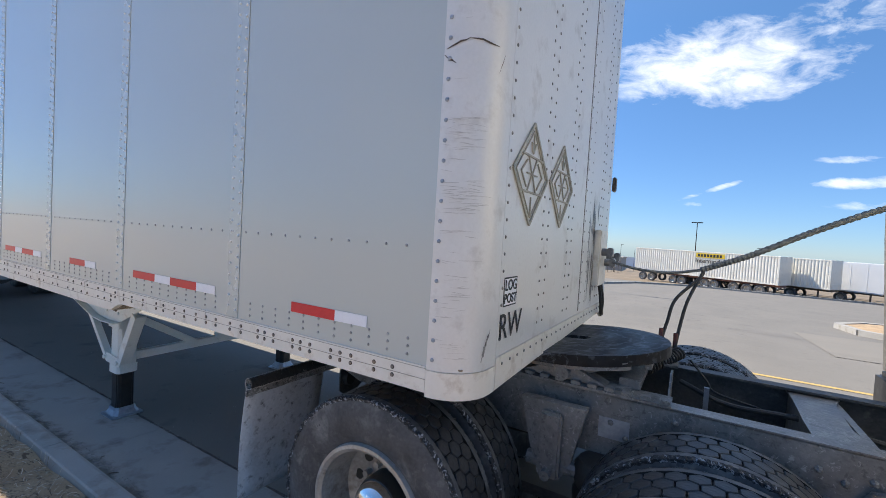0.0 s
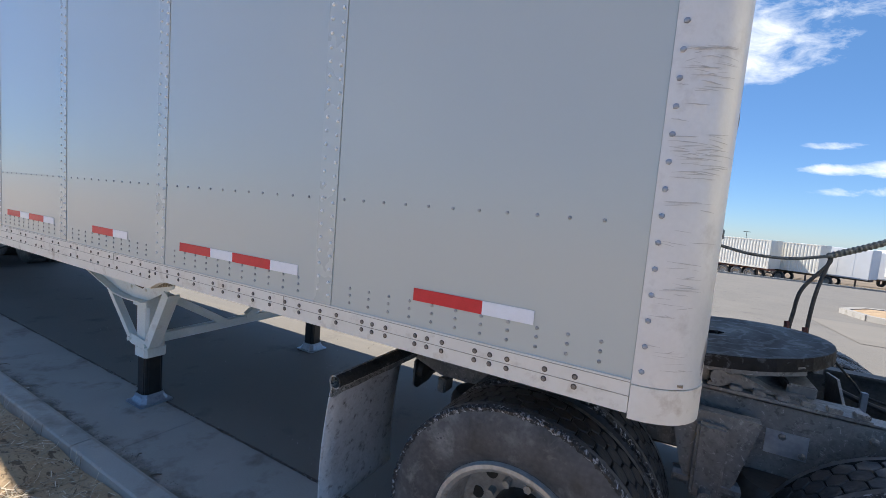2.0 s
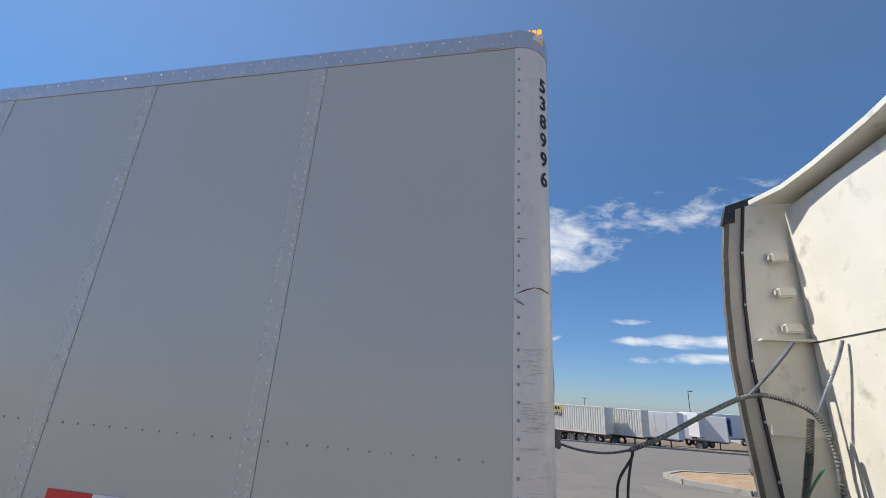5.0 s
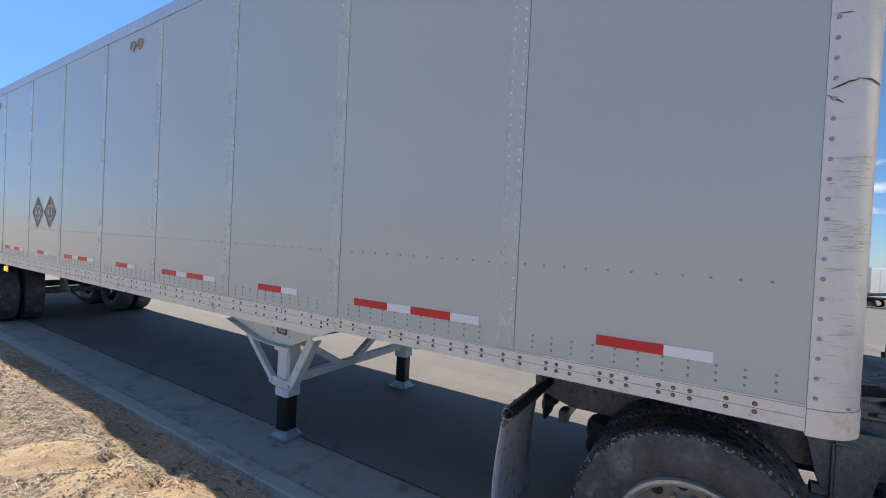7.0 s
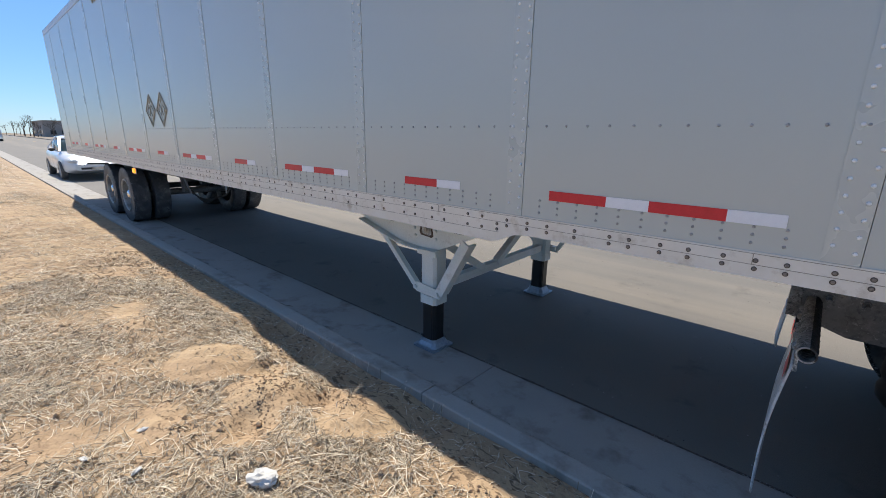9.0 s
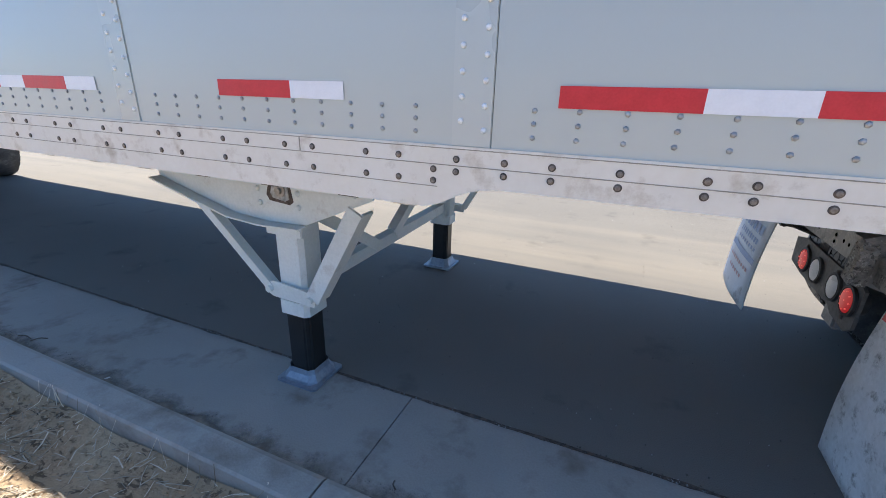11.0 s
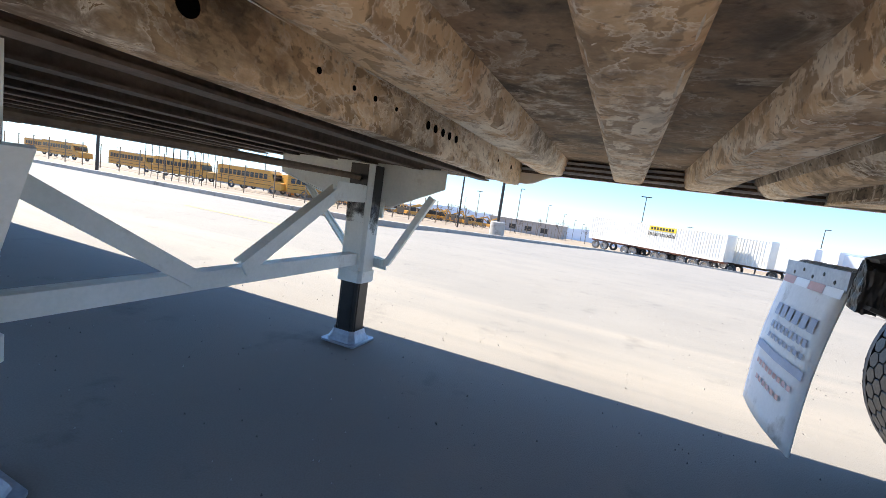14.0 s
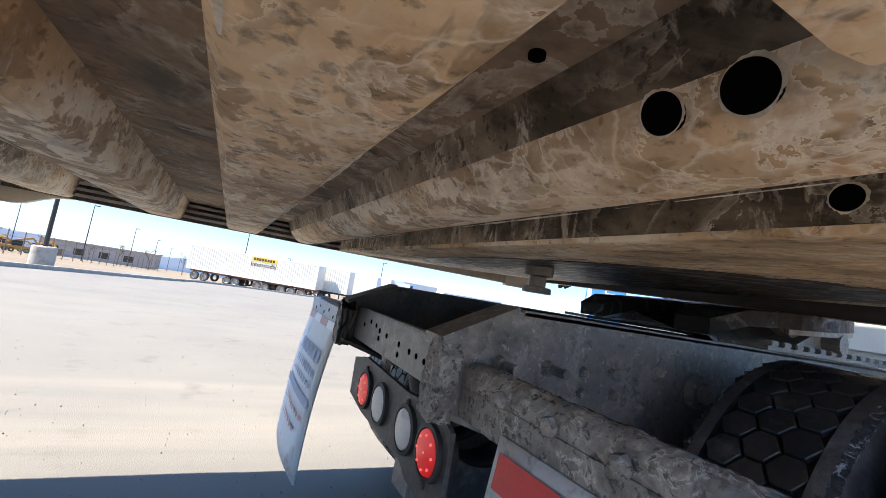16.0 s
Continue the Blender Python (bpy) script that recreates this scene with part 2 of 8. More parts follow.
M_DIRT = shade("dry_sandy_soil", (0.33, 0.215, 0.12), (0.54, 0.38, 0.228), 2.2, 0.95, 0, 1.6, 60, 0.9, dirt=(0.49, 0.355, 0.215), dirt_amount=0.45, dirt_scale=2.2)
M_CLOD = shade("crumbly_soil_clod", (0.34, 0.225, 0.13), (0.55, 0.40, 0.255), 30, 0.95, 0, 0.8, 90)
M_PAN = shade("pale_concrete_pan", (0.20, 0.178, 0.149), (0.25, 0.222, 0.186), 0.9, 0.9, 0, 0.3, 120, 0.9, dirt=(0.19, 0.168, 0.14), dirt_amount=0.3, dirt_scale=1.2, dirt_stretch=(0.2, 1, 1))
M_STRAW = shade("dry_straw", (0.45, 0.375, 0.275), (0.76, 0.69, 0.57), 3.0, 0.85, 0, 0)
M_YELLOW = shade("worn_yellow_line", (0.45, 0.30, 0.10), (0.58, 0.40, 0.14), 8, 0.85, 0, 0.2)
M_CONTAINER = shade("cream_container_paint", (0.74, 0.70, 0.61), (0.82, 0.79, 0.71), 0.8, 0.5, 0, 0.05, 20, dirt=(0.45, 0.36, 0.28), dirt_amount=0.1, dirt_scale=1.2)
M_FARWHITE = shade("white_trailer_paint", (0.72, 0.72, 0.72), (0.80, 0.80, 0.80), 0.7, 0.45, 0, 0.05, 20)
M_POLE = shade("dark_bronze_pole", (0.03, 0.025, 0.02), (0.05, 0.042, 0.035), 4, 0.5, 0.3, 0)
M_CARPAINT = shade("white_car_paint", (0.72, 0.72, 0.73), (0.78, 0.78, 0.79), 2, 0.2, 0, 0, coat=0.6)
M_EDGE = shade("weathered_rubber_edge", (0.10, 0.09, 0.078), (0.19, 0.175, 0.15), 9, 0.6, 0, 0.2)
M_SHAFT = shade("brown_steel_shaft", (0.11, 0.075, 0.05), (0.22, 0.16, 0.11), 20, 0.6, 0.1, 0.2)
M_GLASS = shade("dark_window_glass", (0.02, 0.025, 0.03), (0.04, 0.045, 0.05), 2, 0.06, 0, 0)
M_REDLENS = glow("red_lamp_lens", (0.62, 0.018, 0.02), 0.13)
M_DIODE = glow("red_diode", (0.9, 0.16, 0.13), 0.25)
M_CLEARLENS = shade("milky_lamp_lens", grey(0.55), grey(0.65), 20, 0.3, 0, 0.1)
M_AMBER = glow("amber_lamp", (0.9, 0.32, 0.03), 1.2)


def water_marks(m, colour, scale=2.4, amount=0.7, lines=7.0, warp=0.9, sharp=7.0):
    """Pale dried-water rims over a material, following the contours of a noise."""
    nt = m.node_tree
    n, l = nt.nodes, nt.links
    b = n["Principled BSDF"]
    co = n.new("ShaderNodeTexCoord")
    a = n.new("ShaderNodeTexNoise")
    a.inputs["Scale"].default_value, a.inputs["Detail"].default_value, a.inputs["Roughness"].default_value, a.inputs["Distortion"].default_value = scale, 7, 0.62, warp
    g = n.new("ShaderNodeTexNoise")
    g.inputs["Scale"].default_value, g.inputs["Detail"].default_value = scale * 0.55, 3
    l.new(co.outputs["Object"], a.inputs["Vector"])
    l.new(co.outputs["Object"], g.inputs["Vector"])

    def mm(op, x, y):
        k = n.new("ShaderNodeMath")
        k.operation = op
        for i, v in enumerate((x, y)):
            if isinstance(v, (int, float)):
                k.inputs[i].default_value = v
            else:
                l.new(v, k.inputs[i])
        return k.outputs[0]

    saw = mm("FRACT", mm("MULTIPLY", a.outputs["Fac"], lines), 0)
    rim = mm("POWER", saw, sharp)
    gate = mm("MINIMUM", mm("MAXIMUM", mm("MULTIPLY", mm("SUBTRACT", g.outputs["Fac"], 0.40), 6.0), 0.0), 1.0)
    fac = mm("MULTIPLY", mm("MULTIPLY", rim, gate), amount)
    mx = n.new("ShaderNodeMix")
    mx.data_type = "RGBA"
    l.new(fac, mx.inputs[0])
    l.new(b.inputs["Base Color"].links[0].from_socket, mx.inputs[6])
    mx.inputs[7].default_value = (*colour, 1)
    l.new(mx.outputs[2], b.inputs["Base Color"])


def layer(m, colour, scale, lo, hi, amount=1.0, detail=8, rough=0.7, warp=0.6, stretch=(1, 1, 1), shift=0.0, within=None):
    """Lays stains of one colour over a material, where a noise lies above lo; shift moves the pattern; within = (scale, lo, hi) keeps it to broad patches."""
    nt = m.node_tree
    n, l = nt.nodes, nt.links
    b = n["Principled BSDF"]
    co = n.new("ShaderNodeTexCoord")
    mp = n.new("ShaderNodeMapping")
    mp.inputs["Scale"].default_value, mp.inputs["Location"].default_value = stretch, (shift, shift * 0.7, shift * 0.3)
    t = n.new("ShaderNodeTexNoise")
    t.inputs["Scale"].default_value, t.inputs["Detail"].default_value, t.inputs["Roughness"].default_value, t.inputs["Distortion"].default_value = scale, detail, rough, warp
    r = n.new("ShaderNodeMapRange")
    r.inputs["From Min"].default_value, r.inputs["From Max"].default_value, r.inputs["To Max"].default_value = lo, hi, amount
    mx = n.new("ShaderNodeMix")
    mx.data_type = "RGBA"
    l.new(co.outputs["Object"], mp.inputs["Vector"])
    l.new(mp.outputs[0], t.inputs["Vector"])
    l.new(t.outputs["Fac"], r.inputs["Value"])
    fac = r.outputs[0]
    if within:
        g, gr, k = n.new("ShaderNodeTexNoise"), n.new("ShaderNodeMapRange"), n.new("ShaderNodeMath")
        g.inputs["Scale"].default_value, g.inputs["Detail"].default_value, g.inputs["Roughness"].default_value = within[0], 6, 0.6
        gr.inputs["From Min"].default_value, gr.inputs["From Max"].default_value = within[1], within[2]
        k.operation = "MULTIPLY"
        l.new(mp.outputs[0], g.inputs["Vector"])
        l.new(g.outputs["Fac"], gr.inputs["Value"])
        l.new(gr.outputs[0], k.inputs[0])
        l.new(fac, k.inputs[1])
        fac = k.outputs[0]
    l.new(fac, mx.inputs[0])
    l.new(b.inputs["Base Color"].links[0].from_socket, mx.inputs[6])
    mx.inputs[7].default_value = (*colour, 1)
    l.new(mx.outputs[2], b.inputs["Base Color"])


def lace(m, colour, scale, width, amount, within, shift=0.0, warp=1.6):
    """Dried mineral rims: a warped network of pale lines round small cells, in broad patches."""
    nt = m.node_tree
    n, l = nt.nodes, nt.links
    b = n["Principled BSDF"]
    co, mp, w, sc, ad = n.new("ShaderNodeTexCoord"), n.new("ShaderNodeMapping"), n.new("ShaderNodeTexNoise"), n.new("ShaderNodeVectorMath"), n.new("ShaderNodeVectorMath")
    mp.inputs["Location"].default_value, mp.inputs["Scale"].default_value = (shift, shift, shift), (1.0, 0.7, 1.0)
    w.inputs["Scale"].default_value, w.inputs["Detail"].default_value = scale * 0.7, 5
    sc.operation, sc.inputs["Scale"].default_value = "SCALE", warp / scale
    vo = n.new("ShaderNodeTexVoronoi")
    vo.feature = "DISTANCE_TO_EDGE"
    vo.inputs["Scale"].default_value = scale
    l.new(co.outputs["Object"], mp.inputs["Vector"])
    l.new(mp.outputs[0], w.inputs["Vector"])
    l.new(w.outputs["Color"], sc.inputs[0])
    l.new(mp.outputs[0], ad.inputs[0])
    l.new(sc.outputs[0], ad.inputs[1])
    l.new(ad.outputs[0], vo.inputs["Vector"])
    r = n.new("ShaderNodeMapRange")
    r.inputs["From Min"].default_value, r.inputs["From Max"].default_value, r.inputs["To Min"].default_value, r.inputs["To Max"].default_value = 0.0, width, amount, 0.0
    l.new(vo.outputs["Distance"], r.inputs["Value"])
    g, gr, k = n.new("ShaderNodeTexNoise"), n.new("ShaderNodeMapRange"), n.new("ShaderNodeMath")
    g.inputs["Scale"].default_value, g.inputs["Detail"].default_value, g.inputs["Roughness"].default_value = within[0], 8, 0.65
    gr.inputs["From Min"].default_value, gr.inputs["From Max"].default_value = within[1], within[2]
    k.operation = "MULTIPLY"
    l.new(mp.outputs[0], g.inputs["Vector"])
    l.new(g.outputs["Fac"], gr.inputs["Value"])
    l.new(gr.outputs[0], k.inputs[0])
    l.new(r.outputs[0], k.inputs[1])
    mx = n.new("ShaderNodeMix")
    mx.data_type = "RGBA"
    l.new(k.outputs[0], mx.inputs[0])
    l.new(b.inputs["Base Color"].links[0].from_socket, mx.inputs[6])
    mx.inputs[7].default_value = (*colour, 1)
    l.new(mx.outputs[2], b.inputs["Base Color"])


layer(M_RUST, (0.50, 0.27, 0.13), 5.0, 0.54, 0.62, 0.45, 8, 0.65, 0.3, (1, 1, 1), 31.0)
layer(M_RUST, (0.90, 0.83, 0.70), 8.0, 0.43, 0.54, 0.92, 8, 0.62, 0.5, (1, 0.55, 1), 3.0, (1.6, 0.47, 0.54))
layer(M_RUST, (0.36, 0.25, 0.145), 24.0, 0.51, 0.55, 0.85, 4, 0.5, 0.3, (1, 0.5, 1), 7.0, (1.6, 0.45, 0.53))
layer(M_RUST, (0.10, 0.072, 0.047), 1.7, 0.53, 0.66, 0.9, 9, 0.66, 0.2, (1, 0.7, 1), 23.0)
layer(M_RUST, (0.16, 0.115, 0.075), 55.0, 0.56, 0.66, 0.7, 5, 0.6, 0.2, (1, 1, 1), 2.0)
water_marks(M_RUST, (0.90, 0.84, 0.72), 4.5, 0.85, 5.0, 0.3, 9.0)
water_marks(M_RUST, (0.90, 0.84, 0.72), 13.0, 0.8, 4.0, 0.5, 7.0)
lace(M_RUST, (0.88, 0.82, 0.70), 19.0, 0.07, 0.6, (2.6, 0.50, 0.58), 6.0, 2.2)
layer(M_RUST, (0.055, 0.040, 0.028), 1.1, 0.56, 0.66, 0.85, 9, 0.68, 0.3, (1, 0.6, 1), 41.0)
M_CHALK = shade("chalky_mineral_rim", (0.50, 0.45, 0.375), (0.80, 0.745, 0.65), 60, 0.9, 0, 0.3, 200)
# darker mottled steel for one rib's web and the coupler step
M_DARKFACE = shade("dark_mottled_rib_web", (0.30, 0.235, 0.165), (0.50, 0.41, 0.30), 3.0, 0.85, 0, 0.6, 40, 0.8)
layer(M_DARKFACE, (0.035, 0.027, 0.02), 2.6, 0.41, 0.57, 0.93, 8, 0.66, 0.4, (1, 0.8, 1), 13.0)
layer(M_DARKFACE, (0.62, 0.56, 0.47), 9.0, 0.55, 0.62, 0.8, 9, 0.7, 0.6, (1, 1.6, 0.5), 5.0)
water_marks(M_DARKFACE, (0.72, 0.66, 0.56), 7.0, 0.8, 4.0, 0.5, 8.0)
layer(M_DARKFACE, (0.02, 0.016, 0.012), 60.0, 0.58, 0.66, 0.7, 4, 0.6, 0.2, (1, 1, 1), 2.0)
# kept darker than the ribs: the shade of the recess is in its brown
M_DECK = shade("stained_shaded_deck", (0.15, 0.10, 0.065), (0.44, 0.32, 0.21), 5, 0.85, 0.0, 0.7, 55, 0.8, dirt=(0.10, 0.08, 0.06), dirt_amount=0.5, dirt_scale=4)
water_marks(M_DECK, (0.66, 0.60, 0.50), 5.0, 0.6, 4.0)
lace(M_FRAME, (0.52, 0.50, 0.45), 30.0, 0.10, 0.35, (3.0, 0.52, 0.64))
sn, sl = M_STRAW.node_tree.nodes, M_STRAW.node_tree.links
sgeo, srmp, smix = sn.new("ShaderNodeNewGeometry"), sn.new("ShaderNodeValToRGB"), sn.new("ShaderNodeMix")
srmp.color_ramp.elements[0].color, srmp.color_ramp.elements[1].color = (0.17, 0.135, 0.105, 1), (1.25, 1.21, 1.15, 1)
srmp.color_ramp.elements[1].position = 0.8
smix.data_type, smix.blend_type = "RGBA", "MULTIPLY"
smix.inputs[0].default_value = 1.0
sl.new(sgeo.outputs["Random Per Island"], srmp.inputs[0])
sl.new(sn["Principled BSDF"].inputs["Base Color"].links[0].from_socket, smix.inputs[6])
sl.new(srmp.outputs[0], smix.inputs[7])
sl.new(smix.outputs[2], sn["Principled BSDF"].inputs["Base Color"])
layer(M_DIRT, (0.24, 0.15, 0.085), 9.0, 0.54, 0.62, 0.6, 9, 0.72, 0.3, (1, 1, 1), 2.0, (0.9, 0.46, 0.60))
layer(M_DIRT, (0.17, 0.108, 0.06), 45.0, 0.57, 0.65, 0.5, 5, 0.6, 0.3, (1, 1, 1), 5.0)
# short dark ticks: shadows of crumbs and stalks, put into the soil colour
layer(M_DIRT, (0.12, 0.076, 0.043), 34.0, 0.555, 0.60, 0.85, 4, 0.6, 0.5, (0.5, 1, 1), 9.0, (1.3, 0.40, 0.55))
layer(M_DIRT, (0.52, 0.37, 0.22), 3.0, 0.54, 0.64, 0.55, 6, 0.6, 0.3, (1, 1, 1), 8.0)
layer(M_DECK, (0.07, 0.05, 0.035), 30.0, 0.55, 0.7, 0.8, 6, 0.6, 0.4)
layer(M_DECK, (0.72, 0.66, 0.55), 12.0, 0.50, 0.62, 0.9, 10, 0.7, 0.4, (1, 1, 1), 5.0, (2.0, 0.52, 0.62))
layer(M_FRAME, (0.36, 0.345, 0.315), 10.0, 0.50, 0.62, 0.5, 10, 0.7, 0.3, (1, 1, 1), 1.0, (1.6, 0.48, 0.62))
layer(M_FRAME, (0.05, 0.049, 0.048), 7.0, 0.56, 0.66, 0.6, 8, 0.7, 0.5, (1, 1, 1), 4.0)
layer(M_FRAME, (0.50, 0.48, 0.45), 30.0, 0.60, 0.70, 0.6, 6, 0.65, 1.0, (1, 1, 1), 9.0)
M_CRUST = shade("crusted_road_dirt", (0.14, 0.133, 0.123), (0.40, 0.38, 0.345), 14, 0.8, 0.0, 1.2, 50, 0.7, dirt=(0.11, 0.10, 0.09), dirt_amount=0.3, dirt_scale=9)
layer(M_OILY, (0.018, 0.018, 0.019), 2.6, 0.56, 0.66, 0.5, 7, 0.65, 0.4, (1, 1, 1), 11.0)
water_marks(M_OILY, (0.40, 0.385, 0.35), 7.0, 0.5, 4.0, 0.3)
layer(M_OILY, (0.03, 0.03, 0.031), 8.0, 0.53, 0.64, 0.3, 9, 0.7, 0.3, (1, 1, 1), 17.0)
layer(M_OILY, (0.34, 0.326, 0.30), 13.0, 0.55, 0.68, 0.55, 9, 0.7, 0.4, (1, 1, 1), 3.0)
layer(M_OILY, (0.035, 0.035, 0.036), 38.0, 0.57, 0.66, 0.5, 5, 0.6, 0.5, (1, 1, 1), 21.0)
layer(M_OILY, (0.46, 0.45, 0.43), 45.0, 0.59, 0.67, 0.75, 6, 0.65, 0.8, (1, 1, 1), 12.0)
layer(M_CRUST, (0.06, 0.056, 0.05), 18.0, 0.56, 0.64, 0.6, 8, 0.7, 0.4, (1, 1, 1), 5.0)
water_marks(M_CRUST, (0.74, 0.71, 0.65), 21.0, 0.9, 3.5, 1.2, 9.0)
layer(M_CRUST, (0.50, 0.47, 0.42), 22.0, 0.58, 0.70, 0.8, 8, 0.7, 1.2, (1, 1, 1), 2.0)
layer(M_CRUST, (0.03, 0.029, 0.027), 70.0, 0.57, 0.63, 0.7, 4, 0.6, 0.6, (1, 1, 1), 14.0)
# crust darkened to near black: the bar's shade is put into the colour
M_BARSHADE = shade("shaded_bar_crust", (0.012, 0.012, 0.012), (0.05, 0.048, 0.045), 20, 0.7, 0.0, 1.0, 60, 0.8)
layer(M_BARSHADE, (0.34, 0.32, 0.29), 26.0, 0.60, 0.68, 0.75, 8, 0.7, 0.8, (1, 1, 1), 4.0)
layer(M_FLAP, (0.62, 0.62, 0.62), 30.0, 0.50, 0.62, 0.9, 6, 0.65, 0.6, (1, 1, 1), 2.0)
water_marks(M_TYRE, (0.34, 0.335, 0.325), 7.0, 0.55, 3.0, 0.4, 5.0)
layer(M_TYRE, (0.20, 0.195, 0.185), 10.0, 0.56, 0.72, 0.8, 8, 0.7, 0.6, (1, 1, 1), 2.0)
# sand that tyres have spread in long tracks near the trailer and over the far half
def tracks(m, colour, centre, half, amount):
    nt = m.node_tree
    n, l = nt.nodes, nt.links
    b = n["Principled BSDF"]
    co, sp, mp = n.new("ShaderNodeTexCoord"), n.new("ShaderNodeSeparateXYZ"), n.new("ShaderNodeMapping")
    mp.inputs["Scale"].default_value = (0.12, 1.5, 1)
    t, g = n.new("ShaderNodeTexNoise"), n.new("ShaderNodeTexNoise")
    t.inputs["Scale"].default_value, t.inputs["Detail"].default_value, t.inputs["Roughness"].default_value, t.inputs["Distortion"].default_value = 1.6, 7, 0.6, 0.4
    g.inputs["Scale"].default_value, g.inputs["Detail"].default_value = 0.35, 5
    l.new(co.outputs["Object"], sp.inputs[0])
    l.new(co.outputs["Object"], mp.inputs["Vector"])
    l.new(co.outputs["Object"], g.inputs["Vector"])
    l.new(mp.outputs[0], t.inputs["Vector"])

    def mm(op, x, y):
        k = n.new("ShaderNodeMath")
        k.operation = op
        for i, v in enumerate((x, y)):
            if isinstance(v, (int, float)):
                k.inputs[i].default_value = v
            else:
                l.new(v, k.inputs[i])
        return k.outputs[0]

    off = mm("DIVIDE", mm("SUBTRACT", sp.outputs[1], centre), half)
    bell = mm("MAXIMUM", mm("SUBTRACT", 1.0, mm("MULTIPLY", off, off)), 0.0)
    both = mm("ADD", mm("MULTIPLY", t.outputs["Fac"], 0.7), mm("MULTIPLY", g.outputs["Fac"], 0.3))
    fac = mm("MULTIPLY", mm("MINIMUM", mm("MAXIMUM", mm("MULTIPLY", mm("SUBTRACT", both, mm("SUBTRACT", 0.68, mm("MULTIPLY", bell, 0.34))), 2.4), 0.0), 1.0), amount)
    mx = n.new("ShaderNodeMix")
    mx.data_type = "RGBA"
    l.new(fac, mx.inputs[0])
    l.new(b.inputs["Base Color"].links[0].from_socket, mx.inputs[6])
    mx.inputs[7].default_value = (*colour, 1)
    l.new(mx.outputs[2], b.inputs["Base Color"])


tracks(M_ASPHALT, (0.335, 0.285, 0.22), 3.4, 1.5, 0.6)
tracks(M_ASPHALT, (0.255, 0.222, 0.18), 7.5, 5.5, 0.35)
# fifth wheel: grease with lighter rings worn by the trailers' plates
M_FIFTH = shade("ringed_grease", (0.008, 0.008, 0.009), (0.03, 0.03, 0.031), 7, 0.5, 0.0, 1.6, 22, 0.6, rough_spread=0.35, stretch=(1, 0.3, 1))
M_SWIRL = shade("swirled_grease", (0.010, 0.010, 0.010), (0.05, 0.046, 0.042), 7, 0.45, 0.0, 1.2, 22, 0.6, rough_spread=0.3)


def rings(m, colour, scale, lo, amount):
    """Smeared rings round the middle of a greasy plate."""
    n, l = m.node_tree.nodes, m.node_tree.links
    co, wv, rm, mx = n.new("ShaderNodeTexCoord"), n.new("ShaderNodeTexWave"), n.new("ShaderNodeMapRange"), n.new("ShaderNodeMix")
    wv.wave_type, wv.rings_direction = "RINGS", "Z"
    wv.inputs["Scale"].default_value, wv.inputs["Distortion"].default_value, wv.inputs["Detail"].default_value, wv.inputs["Detail Scale"].default_value = scale, 9.0, 6, 3.0
    rm.inputs["From Min"].default_value, rm.inputs["From Max"].default_value, rm.inputs["To Max"].default_value = lo, 1.0, amount
    mx.data_type = "RGBA"
    l.new(co.outputs["Object"], wv.inputs["Vector"])
    l.new(wv.outputs["Fac"], rm.inputs["Value"])
    l.new(rm.outputs[0], mx.inputs[0])
    l.new(n["Principled BSDF"].inputs["Base Color"].links[0].from_socket, mx.inputs[6])
    mx.inputs[7].default_value = (*colour, 1)
    l.new(mx.outputs[2], n["Principled BSDF"].inputs["Base Color"])


M_FIFTH.node_tree.nodes["Principled BSDF"].inputs["Specular IOR Level"].default_value = 0.2
# bluish rings and streaks carry the reflected sky sheen in their colour
rings(M_FIFTH, (0.20, 0.215, 0.25), 3.2, 0.80, 0.3)
layer(M_FIFTH, (0.24, 0.26, 0.30), 9.0, 0.58, 0.68, 0.6, 8, 0.7, 1.2, (0.5, 1, 1), 6.0)
rings(M_SWIRL, (0.46, 0.44, 0.41), 2.2, 0.74, 0.6)
water_marks(M_FRAME, (0.46, 0.43, 0.37), 5.0, 0.5)
M_SCUFF = shade("scuffed_tyre_shoulder", (0.012, 0.012, 0.013), (0.05, 0.05, 0.053), 60, 0.7, 0, 1.0, 190, 0.5)
layer(M_SCUFF, (0.40, 0.415, 0.44), 48.0, 0.535, 0.60, 0.9, 6, 0.7, 0.8, (1, 1, 1), 3.0)
M_SCRAPE = shade("scrape_marks", (0.48, 0.46, 0.425), (0.64, 0.62, 0.58), 30, 0.7, 0, 0.1)
M_BARS = shade("faded_blue_print", (0.30, 0.36, 0.50), (0.42, 0.48, 0.60), 20, 0.6, 0, 0)
M_PINK = shade("faded_red_print", (0.60, 0.36, 0.34), (0.68, 0.46, 0.44), 20, 0.6, 0, 0)
M_OLIVE = shade("tarnished_placard_metal", (0.33, 0.30, 0.22), (0.52, 0.48, 0.385), 20, 0.5, 0.3, 0.1)
M_ROPE = shade("weathered_hose_wrap", (0.07, 0.075, 0.07), (0.27, 0.275, 0.255), 40, 0.6, 0, 0.3, 90)
M_GRIT = shade("pale_grit", (0.20, 0.19, 0.18), (0.5, 0.48, 0.45), 40, 0.9, 0, 0)
layer(M_GRIT, (0.05, 0.045, 0.04), 3.0, 0.48, 0.52, 0.8, 2, 0.5, 0.0)
M_FENCE = shade("rusty_fence_wire", (0.16, 0.12, 0.08), (0.24, 0.18, 0.12), 5, 0.8, 0, 0)
M_TARP = shade("pale_blue_tarp", (0.30, 0.42, 0.55), (0.5, 0.6, 0.7), 1.5, 0.5, 0, 0.2)
M_REDCHASSIS = shade("dusty_red_chassis", (0.20, 0.09, 0.07), (0.28, 0.14, 0.11), 3, 0.7, 0, 0)
